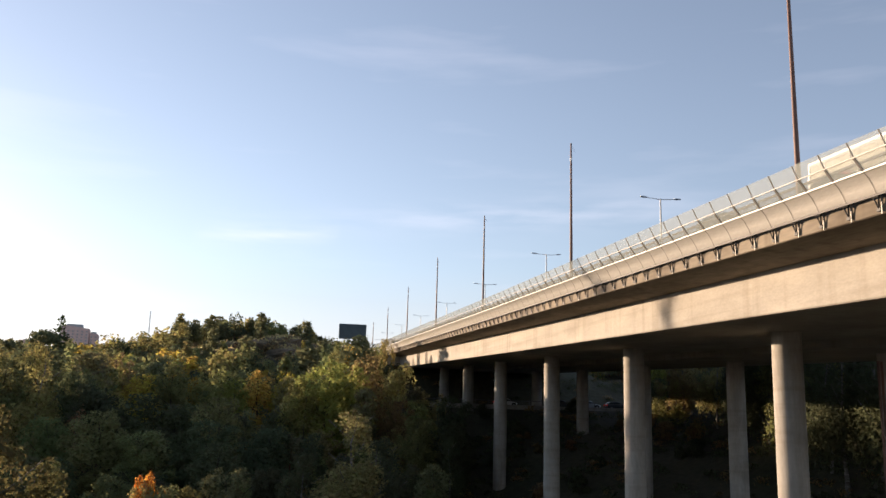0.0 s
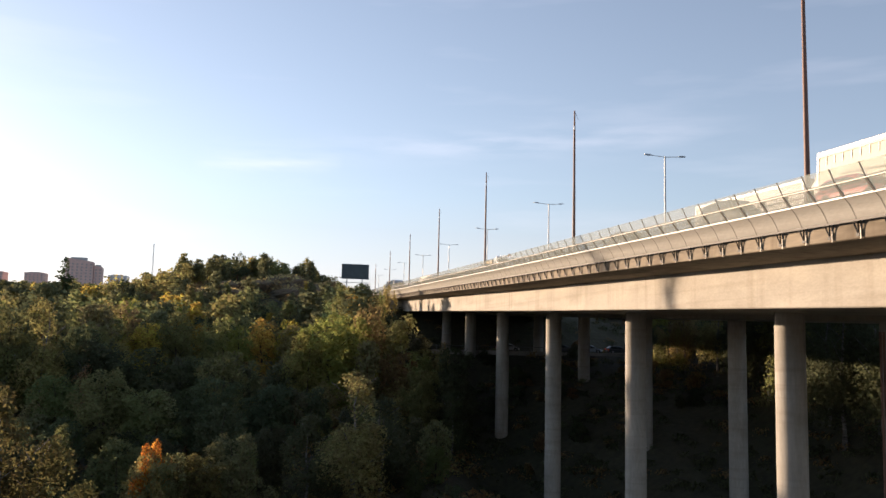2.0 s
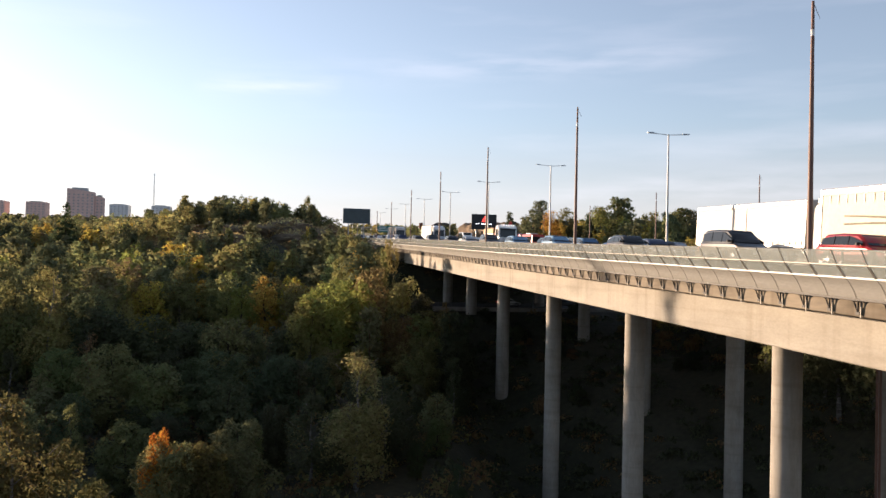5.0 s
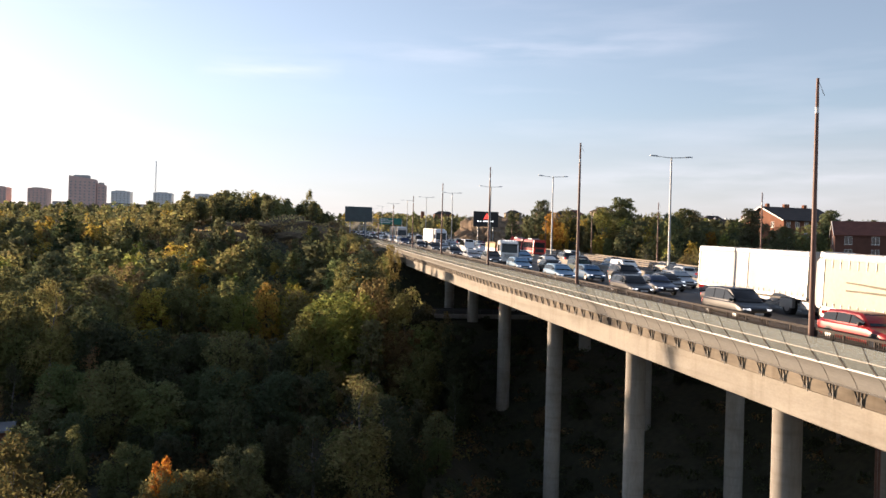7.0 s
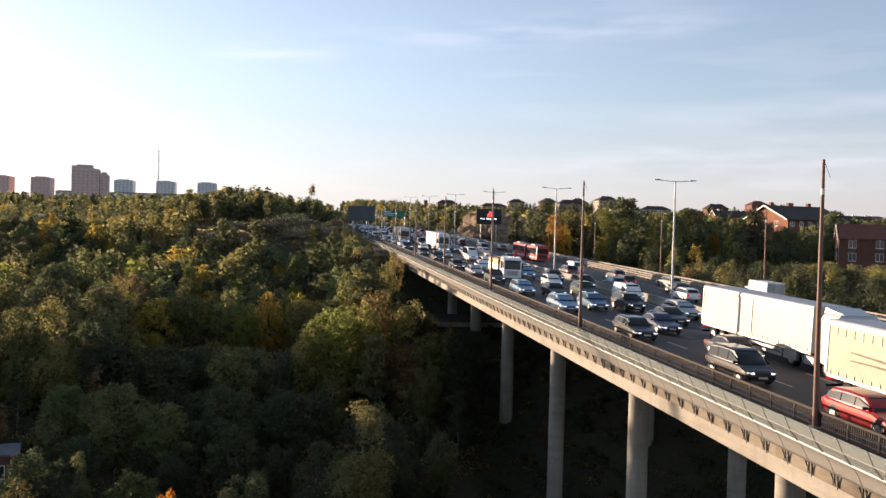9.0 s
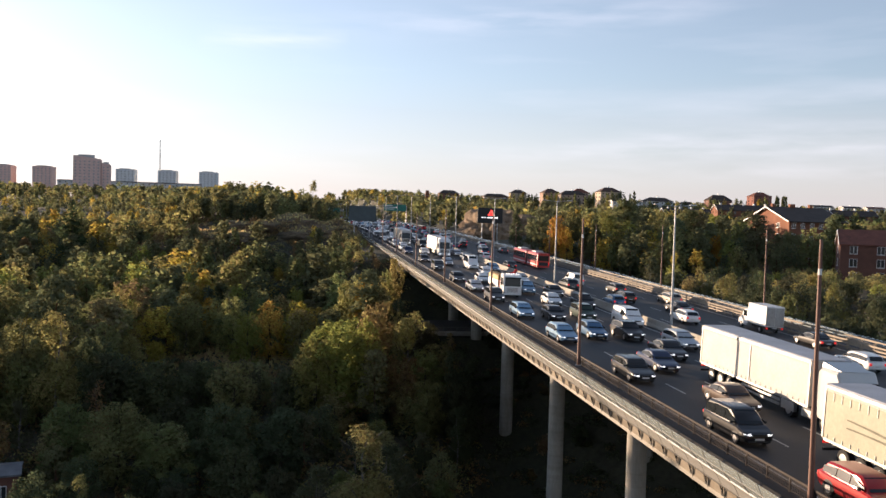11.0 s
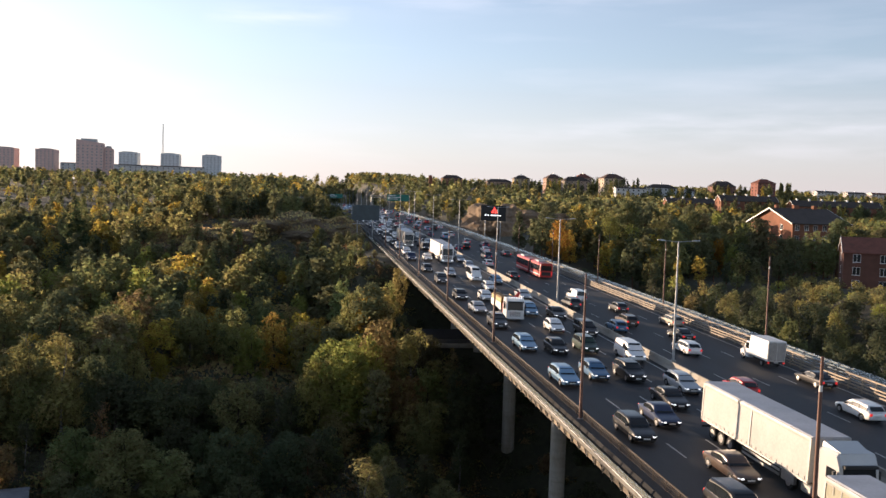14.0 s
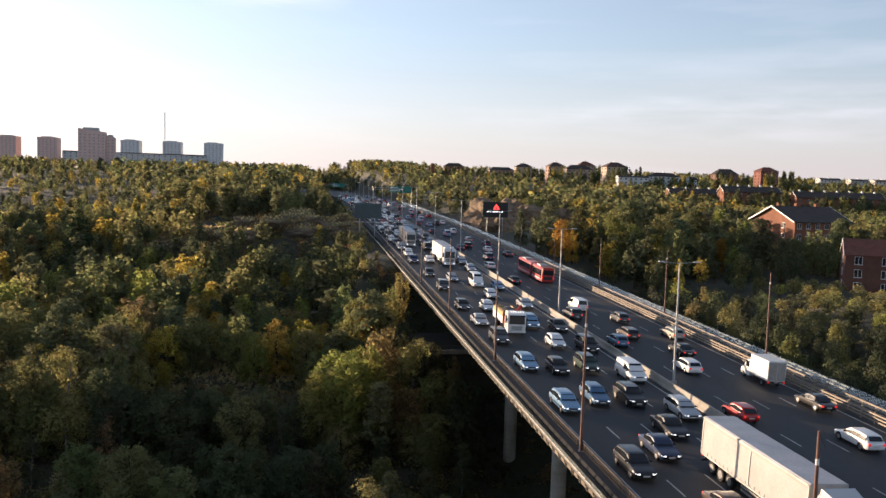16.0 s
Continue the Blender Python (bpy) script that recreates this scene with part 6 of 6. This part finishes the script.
trng = np.random.default_rng(5)
traffic = Traffic()
for kind, lane, y, paint in (
        # inbound lanes, heading south
        ("estate", 1, 26.8, "light blue"), ("hatchback", 3, 38.2, "white"), ("hatchback", 2, 25.4, "black"), ("offroader", 3, 26.4, "dark green"),
        ("estate", 1, 11.6, "light blue"), ("estate", 2, 14.2, "steel blue"), ("offroader", 3, 13.8, "black"), ("van", 4, 22.8, "white"),
        ("people_carrier", 4, 36.4, "black"), ("saloon", 4, 48.8, "black"), ("people_carrier", 3, 50.3, "light blue"), ("offroader", 1, 40.0, "dark grey"),
        ("saloon", 1, 51.2, "silver"), ("hatchback", 1, 63.0, "black"), ("hatchback", 2, 62.6, "white"), ("offroader", 1, 81.8, "dark grey"),
        ("minibus", 3, 87.0, "white"), ("hatchback", 4, 84.0, "light blue"), ("hatchback", 1, 98.4, "black"), ("hatchback", 4, 108.4, "silver"),
        ("estate", 4, 9.8, "silver"), ("saloon", 3, 4.6, "black"), ("saloon", 2, -0.6, "dark blue"), ("estate", 1, -4.4, "black"),
        ("saloon", 2, -12.6, "brown"), ("people_carrier", 1, -19.5, "black"), ("estate", 1, -30.2, "red"), ("hatchback", 3, 74.5, "white"), ("saloon", 4, 66.0, "silver"), ("hatchback", 2, 92.5, "silver"),
        # outbound lanes, heading north
        ("van", 6, 65.6, "white"), ("saloon", 5, 92.6, "black"), ("estate", 5, 113.6, "white"), ("hatchback", 5, 39.8, "steel blue"), ("estate", 6, 44.8, "brown"),
        ("estate", 8, 46.0, "beige"), ("saloon", 7, 35.6, "black"), ("saloon", 8, 13.2, "black"), ("estate", 7, 1.8, "white"), ("estate", 6, 27.0, "white"), ("hatchback", 5, 9.0, "red"), ("hatchback", 7, 56.5, "dark grey"), ("offroader", 5, 58.0, "dark grey")):
    traffic.add(kind, lane, y, paint)
kinds = ("hatchback", "saloon", "estate", "offroader", "people_carrier", "van", "estate", "hatchback")
hues = ("black", "dark grey", "silver", "white", "dark blue", "light blue", "white", "silver", "grey", "red", "black", "white")
for lane in (1, 2, 3, 4):
    y = 116 + float(trng.uniform(0, 9))
    while y < 470:
        if not (lane == 2 and 122 < y < 172) and not (lane == 3 and 114 < y < 132):
            traffic.add(kinds[int(trng.integers(8))], lane, y, hues[int(trng.integers(12))])
        y += float(trng.uniform(8.5, 14)) * (1.0 if y < 250 else 1.5)
for lane in (5, 6, 7, 8):
    y = 128 + float(trng.uniform(0, 25))
    while y < 460:
        if not (lane == 8 and 205 < y < 235) and not (lane == 7 and 118 < y < 124):
            traffic.add(kinds[int(trng.integers(8))], lane, y, hues[int(trng.integers(12))])
        y += float(trng.uniform(22, 48))


def lorry(lane, rear, body, curtain, label, dirty=0.0):
    """A tractor unit with a curtain-sided semi-trailer, nose towards -y; rear is the trailer's tail on the road."""
    thing = empty("articulated_lorry", on_deck(LANES[lane], rear - 8.5), label, "lorry", "lorries in the queue")
    # trailer: y from 8.5 (tail) to -5.1
    y1, y0 = 8.5, -5.1
    bm = bmesh.new()
    half = [(-1.27, 1.15), (-1.275, 1.2), (-1.275, 3.82), (-1.27, 3.86)]
    n = 17
    rings = []
    for i in range(n + 1):
        yy = y0 + (y1 - y0) * i / n
        bulge = 0.012 * (i % 2)
        rings.append([(x * (1 + bulge * 0.6), yy, z) for x, z in half] + [(-x * (1 + bulge * 0.6), yy, z) for x, z in half[::-1]])
    loft(bm, rings)
    part("curtain_body", bm, CANVAS, thing, "tarpaulin curtain sides").color = (*curtain, 1)
    bm = bmesh.new()
    loft(bm, [[(-1.27, y0, 3.865), (-1.20, y0, 3.96), (1.20, y0, 3.96), (1.27, y0, 3.865)], [(-1.27, y1, 3.865), (-1.20, y1, 3.96), (1.20, y1, 3.96), (1.27, y1, 3.865)]])
    part("trailer_roof", bm, CANVAS, thing).color = (0.46, 0.48, 0.52, 1)
    for s in (-1, 1):
        part("roof_rail", cube(s * 1.29 - 0.03, s * 1.29 + 0.03, y0, y1, 3.74, 3.88), GALV, thing)
        part("side_rail", cube(s * 1.29 - 0.03, s * 1.29 + 0.03, y0, y1, 1.06, 1.20), GALV, thing)
        for i in range(22 if rear < 60 else 0):
            yy = y0 + 0.4 + (y1 - y0 - 0.8) * i / 21
            part("strap", cube(s * 1.305 - 0.012, s * 1.305 + 0.012, yy - 0.022, yy + 0.022, 1.02, 1.42), LAMP_GREY, thing)
        part("seam_post", cube(s * 1.312 - 0.014, s * 1.312 + 0.014, 1.60, 1.70, 1.2, 3.75), LAMP_GREY, thing, "grey seam post in the curtain")
        part("curtain_rail", cube(s * 1.30 - 0.018, s * 1.30 + 0.018, y0 + 0.1, y1 - 0.1, 3.60, 3.74), CANVAS, thing).color = (0.42, 0.40, 0.36, 1)
        part("side_box", cube(s * 1.12 - 0.12, s * 1.12 + 0.12, -3.6, -2.2, 0.42, 1.0, 0.03), GALV, thing)
        part("side_guard", cube(s * 1.2 - 0.02, s * 1.2 + 0.02, -2.0, 2.6, 0.45, 0.62), GALV, thing)
        part("side_guard", cube(s * 1.2 - 0.02, s * 1.2 + 0.02, -2.0, 2.6, 0.75, 0.90), GALV, thing)
        for yy in (4.2, 5.5, 6.8):
            wheel_parts(thing, s * 1.06, yy, 0.50, 0.36)
        for yy in (y0 + 0.05, y1 - 0.05):
            part("corner_post", cube(s * 1.27 - 0.05, s * 1.27 + 0.05, yy - 0.06, yy + 0.06, 1.1, 3.9), GALV, thing)
        part("taillight", cube(s * 1.0 - 0.2, s * 1.0 + 0.2, y1 + 0.0, y1 + 0.06, 0.85, 1.0), TAILLIGHT, thing)
    part("rear_doors", cube(-1.2, 1.2, y1 + 0.01, y1 + 0.06, 1.2, 3.8, 0.01), CANVAS, thing).color = (*curtain, 1)
    for x in (-0.75, -0.25, 0.25, 0.75):
        bm = bmesh.new()
        tube(bm, [(x, y1 + 0.09, 1.2), (x, y1 + 0.09, 3.75)], 0.025, 6)
        part("door_rod", bm, GALV, thing)
    part("bumper", cube(-1.2, 1.2, y1 - 0.1, y1 + 0.02, 0.5, 0.64), DARK_STEEL, thing)
    part("chassis", cube(-0.5, 0.5, y0 - 2.8, y1 - 0.2, 0.72, 1.05), DARK_STEEL, thing)
    # tractor
    c1, c0 = -5.75, -8.0
    bm = bmesh.new()
    cs = [(c1, 1.20, 0.95, 3.55), (c1 - 0.3, 1.24, 0.75, 3.75), (c0 + 0.55, 1.25, 0.55, 3.72), (c0 + 0.22, 1.25, 0.45, 3.10), (c0 + 0.06, 1.22, 0.40, 2.15), (c0, 1.16, 0.42, 1.2)]
    loft(bm, [[(-w, yy, za), (-w, yy, zb_ - 0.2), (-w * 0.9, yy, zb_), (w * 0.9, yy, zb_), (w, yy, zb_ - 0.2), (w, yy, za)] for yy, w, za, zb_ in cs])
    me = mesh_of("cab", bm, CAR_PAINT)
    part("cab", me, None, thing, "high sleeper cab").color = (*body, 1)
    bm = bmesh.new()
    loft(bm, [[(-1.08, c0 + 0.04, 1.75), (1.08, c0 + 0.04, 1.75), (1.02, c0 + 0.20, 2.95), (-1.02, c0 + 0.20, 2.95)], [(-1.08, c0 + 0.0, 1.75), (1.08, c0 + 0.0, 1.75), (1.02, c0 + 0.16, 2.95), (-1.02, c0 + 0.16, 2.95)]])
    part("windscreen", bm, CAR_GLASS, thing)
    part("sun_visor", cube(-1.05, 1.05, c0 - 0.02, c0 + 0.22, 2.98, 3.14), PLASTIC, thing)
    bm = bmesh.new()
    loft(bm, [[(-1.15, c1 - 0.2, 3.7), (1.15, c1 - 0.2, 3.7), (1.1, c1 - 0.2, 4.0), (-1.1, c1 - 0.2, 4.0)], [(-1.0, c0 + 0.5, 3.72), (1.0, c0 + 0.5, 3.72), (0.9, c0 + 0.7, 3.75), (-0.9, c0 + 0.7, 3.75)]])
    part("wind_deflector", bm, CAR_PAINT, thing).color = (*body, 1)
    for i in range(4):
        part("grille_bar", cube(-0.9, 0.9, c0 - 0.03, c0 + 0.03, 0.95 + 0.17 * i, 1.05 + 0.17 * i), PLASTIC, thing)
    part("front_bumper", cube(-1.24, 1.24, c0 - 0.12, c0 + 0.15, 0.32, 0.85, 0.05), CAR_PAINT, thing).color = (*body, 1)
    for s in (-1, 1):
        part("headlight", cube(s * 0.95 - 0.2, s * 0.95 + 0.2, c0 - 0.135, c0 - 0.05, 0.58, 0.78, 0.02), HEADLIGHT, thing)
        part("door_window", cube(s * 1.255 - 0.01, s * 1.255 + 0.01, c0 + 0.5, c0 + 1.35, 1.85, 2.75), CAR_GLASS, thing)
        part("wing_mirror", cube(s * 1.42 - 0.10, s * 1.42 + 0.10, c0 + 0.30, c0 + 0.48, 1.85, 2.75, 0.03), PLASTIC, thing)
        part("fuel_tank", cube(s * 1.0 - 0.22, s * 1.0 + 0.22, -5.4, -4.3, 0.4, 0.98, 0.08), GALV, thing)
        part("cab_step", cube(s * 1.18 - 0.08, s * 1.18 + 0.08, c0 + 0.5, c0 + 1.3, 0.40, 0.52), PLASTIC, thing)
        wheel_parts(thing, s * 1.05, c0 + 1.35, 0.50, 0.34)
        wheel_parts(thing, s * 1.0, c0 + 4.95, 0.50, 0.45)
        part("mudguard", cube(s * 1.0 - 0.25, s * 1.0 + 0.25, c0 + 4.35, c0 + 5.5, 1.02, 1.06), PLASTIC, thing)
    part("number_plate", cube(-0.26, 0.26, c0 - 0.14, c0 - 0.122, 0.40, 0.51), PLATE, thing)
    return thing


lorry(3, -3.4, (0.50, 0.50, 0.49), (0.47, 0.465, 0.445), "white articulated lorry with a white curtain-sided trailer")
tan = lorry(2, -23.5, (0.50, 0.50, 0.48), (0.345, 0.335, 0.235), "articulated lorry with a stained cream curtain-sided trailer")
faded = mat("faded_print", (0.24, 0.23, 0.155), 0.7, var=0.2)
for h0, h1, bow in ((2.55, 1.95, 0.0), (2.15, 1.80, 0.12)):
    bm = bmesh.new()
    loft(bm, [[(-1.322, 6.6 - 1.0 * i, h0 + (h1 - h0) * (i / 10) ** 1.4 + bow * math.sin(0.3 * i) + w_) for w_ in (-0.05 - 0.012 * i, 0.02)] for i in range(11)], cap=False, closed=False)
    part("printed_swoosh", bm, faded, tan, "faded printed swoosh")
for i in range(20):
    part("curtain_hook", cube(-1.318, -1.300, -4.6 + 0.65 * i, -4.565 + 0.65 * i, 3.18, 3.58), LAMP_GREY, tan)
lorry(3, 131, (0.70, 0.70, 0.70), (0.78, 0.77, 0.74), "white articulated lorry further back in the queue")
lorry(2, 168, (0.55, 0.50, 0.44), (0.62, 0.55, 0.44), "articulated lorry with a beige trailer far back in the queue")


def crane_truck(lane, y):
    """A white four-wheeled flatbed with yellow side boards and a folded red loading crane."""
    thing = empty("flatbed_truck", on_deck(LANES[lane], y), "white flatbed truck with a yellow-topped load bed and red crane", "truck")
    bm = bmesh.new()
    loft(bm, [[(-w, yy, za), (-w, yy, zb_ - 0.15), (-w * 0.92, yy, zb_), (w * 0.92, yy, zb_), (w, yy, zb_ - 0.15), (w, yy, za)] for yy, w, za, zb_ in ((-2.3, 1.18, 0.8, 3.0), (-3.7, 1.22, 0.5, 3.1), (-4.1, 1.22, 0.42, 2.6), (-4.25, 1.18, 0.42, 1.3))])
    part("cab", bm, CAR_PAINT, thing).color = (0.72, 0.72, 0.70, 1)
    bm = bmesh.new()
    loft(bm, [[(-1.05, -4.26, 1.5), (1.05, -4.26, 1.5), (1.0, -4.14, 2.55), (-1.0, -4.14, 2.55)], [(-1.05, -4.20, 1.5), (1.05, -4.20, 1.5), (1.0, -4.08, 2.55), (-1.0, -4.08, 2.55)]])
    part("windscreen", bm, CAR_GLASS, thing)
    for i in range(5):
        part("grille_bar", cube(-0.72, 0.72, -4.285, -4.20, 0.74 + 0.125 * i, 0.79 + 0.125 * i), STEEL_GREY, thing)
    part("sun_visor", cube(-1.05, 1.05, -4.36, -4.06, 2.50, 2.66), CAR_GLASS, thing, "dark sun visor")
    part("front_bumper", cube(-1.22, 1.22, -4.38, -4.12, 0.36, 0.70, 0.05), WHITE_PAINT, thing)
    for i in range(6):
        part("roof_lamp", cube(-0.86 + 0.32 * i, -0.74 + 0.32 * i, -3.98, -3.84, 3.02, 3.16), HEADLIGHT, thing)
    load = mat("timber_load", (0.40, 0.27, 0.11), 0.8, var=0.25, scale=1.5, fine=10)
    for i in range(5):
        part("timber_stack", cube(-1.12, -0.30, -1.0 + 1.05 * i, -0.04 + 1.05 * i, 1.12, 2.72 + 0.05 * (i % 2), 0.03), load, thing, "yellow-brown stacked load")
    part("dark_crate", cube(-0.1, 1.1, 0.2, 3.2, 1.12, 2.5, 0.04), PLASTIC, thing)
    for s in (-1, 1):
        part("headlight", cube(s * 0.92 - 0.2, s * 0.92 + 0.2, -4.32, -4.2, 0.5, 0.68, 0.02), HEADLIGHT, thing)
        part("side_board", cube(s * 1.22 - 0.03, s * 1.22 + 0.03, -1.2, 4.3, 1.12, 1.95), WHITE_PAINT, thing)
        part("upper_board", cube(s * 1.22 - 0.03, s * 1.22 + 0.03, -1.2, 4.3, 1.96, 2.55), mat("yellow_board", (0.55, 0.36, 0.10), 0.6, var=0.15), thing, "yellow upper side board")
        part("door_window", cube(s * 1.225 - 0.012, s * 1.225 + 0.012, -3.7, -2.75, 1.65, 2.5), CAR_GLASS, thing)
        part("wing_mirror", cube(s * 1.4 - 0.09, s * 1.4 + 0.09, -3.9, -3.7, 1.6, 2.3, 0.03), PLASTIC, thing)
        wheel_parts(thing, s * 1.02, -3.0, 0.48, 0.32)
        wheel_parts(thing, s * 1.0, 2.2, 0.48, 0.42)
    part("load_bed", cube(-1.22, 1.22, -1.2, 4.3, 1.0, 1.11), GALV, thing)
    part("tail_board", cube(-1.2, 1.2, 4.3, 4.36, 1.12, 2.4), WHITE_PAINT, thing)
    bm = bmesh.new()
    red = mat("red_crane_paint", (0.50, 0.03, 0.02), 0.45, var=0.1)
    tube(bm, [(0.2, -1.75, 1.0), (0.2, -1.75, 2.9)], 0.17, 8)
    tube(bm, [(0.2, -1.75, 2.9), (-0.9, -1.75, 2.4), (0.9, -1.7, 3.2)], [0.14, 0.12, 0.1], 8)
    tube(bm, [(-1.05, -1.85, 0.9), (-1.05, -1.85, 2.1)], 0.13, 8)
    tube(bm, [(0.55, -1.9, 2.7), (1.0, -1.7, 3.45), (1.1, -1.0, 3.2)], [0.2, 0.22, 0.12], 8)
    part("loading_crane", bm, red, thing, "folded red loading crane")
    part("chassis", cube(-0.45, 0.45, -4.0, 4.2, 0.6, 0.98), DARK_STEEL, thing)
    part("number_plate", cube(-0.26, 0.26, -4.33, -4.31, 0.44, 0.55), PLATE, thing)


crane_truck(2, 48.2)


def bus(lane, y):
    """A red articulated bus, heading north."""
    thing = empty("articulated_bus", on_deck(LANES[lane], y, 180), "red articulated city bus with dark windows and a white stripe", "bus")
    red = mat("red_bus_paint", (0.50, 0.025, 0.02), 0.35, var=0.05, coat=0.4)
    for y0, y1 in ((-9.0, 0.6), (1.9, 9.0)):
        bm = bmesh.new()
        loft(bm, [[(-1.26 * k, yy, 0.35), (-1.275 * k, yy, 1.6), (-1.22 * k, yy, 2.85), (-1.0 * k, yy, 3.05), (1.0 * k, yy, 3.05), (1.22 * k, yy, 2.85), (1.275 * k, yy, 1.6), (1.26 * k, yy, 0.35)] for yy, k in ((y0, 0.97), (y0 + 0.15, 1.0), (y1 - 0.15, 1.0), (y1, 0.97))])
        b_ = part("coach_body", bm, red, thing)
        for s in (-1, 1):
            n = int((y1 - y0) / 1.55)
            for i in range(n):
                ya = y0 + 0.35 + (y1 - y0 - 0.6) * i / n
                yb = ya + (y1 - y0 - 0.6) / n - 0.08
                bm = bmesh.new()
                loft(bm, [[(s * 1.282, ya, 1.45), (s * 1.282, yb, 1.45), (s * 1.245, yb, 2.55), (s * 1.245, ya, 2.55)], [(s * 1.25, ya, 1.45), (s * 1.25, yb, 1.45), (s * 1.21, yb, 2.55), (s * 1.21, ya, 2.55)]])
                part("window", bm, CAR_GLASS, b_)
            part("stripe", cube(s * 1.272 - 0.01, s * 1.272 + 0.01, y0 + 0.2, y1 - 0.2, 0.72, 0.92), WHITE_PAINT, b_, "white stripe")
        part("roof_unit", cube(-0.8, 0.8, y0 + 1.5, y0 + 4.2, 3.03, 3.28, 0.06), GALV, b_)
    bm = bmesh.new()
    rings = []
    for i in range(13):
        k = 0.97 if i % 2 else 0.90
        rings.append([(-1.25 * k, 0.61 + 1.28 * i / 12, 0.5), (-1.25 * k, 0.61 + 1.28 * i / 12, 2.95 * (0.97 + 0.03 * k)), (1.25 * k, 0.61 + 1.28 * i / 12, 2.95 * (0.97 + 0.03 * k)), (1.25 * k, 0.61 + 1.28 * i / 12, 0.5)])
    loft(bm, rings)
    part("bellows", bm, BELLOWS, thing, "dark folding bellows")
    part("rear_window", cube(-1.0, 1.0, 8.99, 9.02, 1.6, 2.6), CAR_GLASS, thing)
    part("engine_grille", cube(-0.9, 0.9, 8.99, 9.02, 0.7, 1.35), PLASTIC, thing)
    part("windscreen", cube(-1.1, 1.1, -9.03, -8.98, 1.1, 2.75), CAR_GLASS, thing)
    for s in (-1, 1):
        part("taillight", cube(s * 1.08 - 0.09, s * 1.08 + 0.09, 8.99, 9.03, 0.8, 1.4), TAILLIGHT, thing)
        for yy in (-6.3, -0.9, 6.0):
            wheel_parts(thing, s * 1.09, yy, 0.48, 0.32)


bus(7, 103.0)


def box_van(lane, y):
    thing = empty("box_van", on_deck(LANES[lane], y, 180), "white box van with faded round emblem on its side", "van")
    bm = bmesh.new()
    loft(bm, [[(-w, yy, za), (-w, yy, zb_ - 0.12), (-w * 0.88, yy, zb_), (w * 0.88, yy, zb_), (w, yy, zb_ - 0.12), (w, yy, za)] for yy, w, za, zb_ in ((-0.9, 0.98, 0.4, 2.2), (-1.7, 0.98, 0.4, 2.15), (-2.3, 0.97, 0.38, 1.3), (-2.9, 0.9, 0.42, 1.05))])
    part("cab", bm, CAR_PAINT, thing).color = (0.75, 0.75, 0.74, 1)
    part("cargo_box", cube(-1.05, 1.05, -0.85, 2.9, 0.75, 2.95, 0.04), WHITE_PAINT, thing)
    part("chassis", cube(-0.45, 0.45, -2.5, 2.8, 0.4, 0.74), DARK_STEEL, thing)
    bm = bmesh.new()
    loft(bm, [[(-1.058, 0.5 + 0.42 * math.cos(a_), 1.95 + 0.42 * math.sin(a_)) for a_ in [math.pi * i / 8 for i in range(16)]], [(-1.052, 0.5 + 0.42 * math.cos(a_), 1.95 + 0.42 * math.sin(a_)) for a_ in [math.pi * i / 8 for i in range(16)]]])
    part("emblem", bm, SIGN_BACK, thing, "faded round emblem")
    for s in (-1, 1):
        bm = bmesh.new()
        part("rear_door", cube(s * 0.5 - 0.47, s * 0.5 + 0.47, 2.905, 2.94, 0.85, 2.8, 0.01), GALV, thing)
        part("taillight", cube(s * 0.9 - 0.1, s * 0.9 + 0.1, 2.9, 2.96, 0.55, 0.7), TAILLIGHT, thing)
        part("door_window", cube(s * 0.985 - 0.008, s * 0.985 + 0.008, -1.75, -1.05, 1.35, 2.0), CAR_GLASS, thing)
        for yy in (-2.2, 1.7):
            wheel_parts(thing, s * 0.88, yy, 0.34, 0.24)
    bm = bmesh.new()
    loft(bm, [[(-0.85, -2.33, 1.32), (0.85, -2.33, 1.32), (0.8, -1.76, 2.08), (-0.8, -1.76, 2.08)], [(-0.85, -2.29, 1.30), (0.85, -2.29, 1.30), (0.8, -1.72, 2.06), (-0.8, -1.72, 2.06)]])
    part("windscreen", bm, CAR_GLASS, thing)
    part("number_plate", cube(-0.26, 0.26, 2.945, 2.955, 0.6, 0.71), PLATE, thing)


box_van(8, 23.0)


# ---- parked on the local road below ----
for kind, x, paint in (("hatchback", 18.8, "white"), ("saloon", 29.4, "dark grey"), ("estate", 34.6, "silver"), ("hatchback", 40.2, "dark grey")):
    p_ = traffic.protos[(kind, False)]
    ob = copy_thing(p_, pose(x, 90.5, LOW_Z + 0.008, 0, 0, 90))
    for c in ob.children:
        if c.name.startswith("body"):
            c.color = (*PAINTS[paint], 1)
    tagged(ob, paint + " " + NAMES[kind] + " on the local road under the bridge")
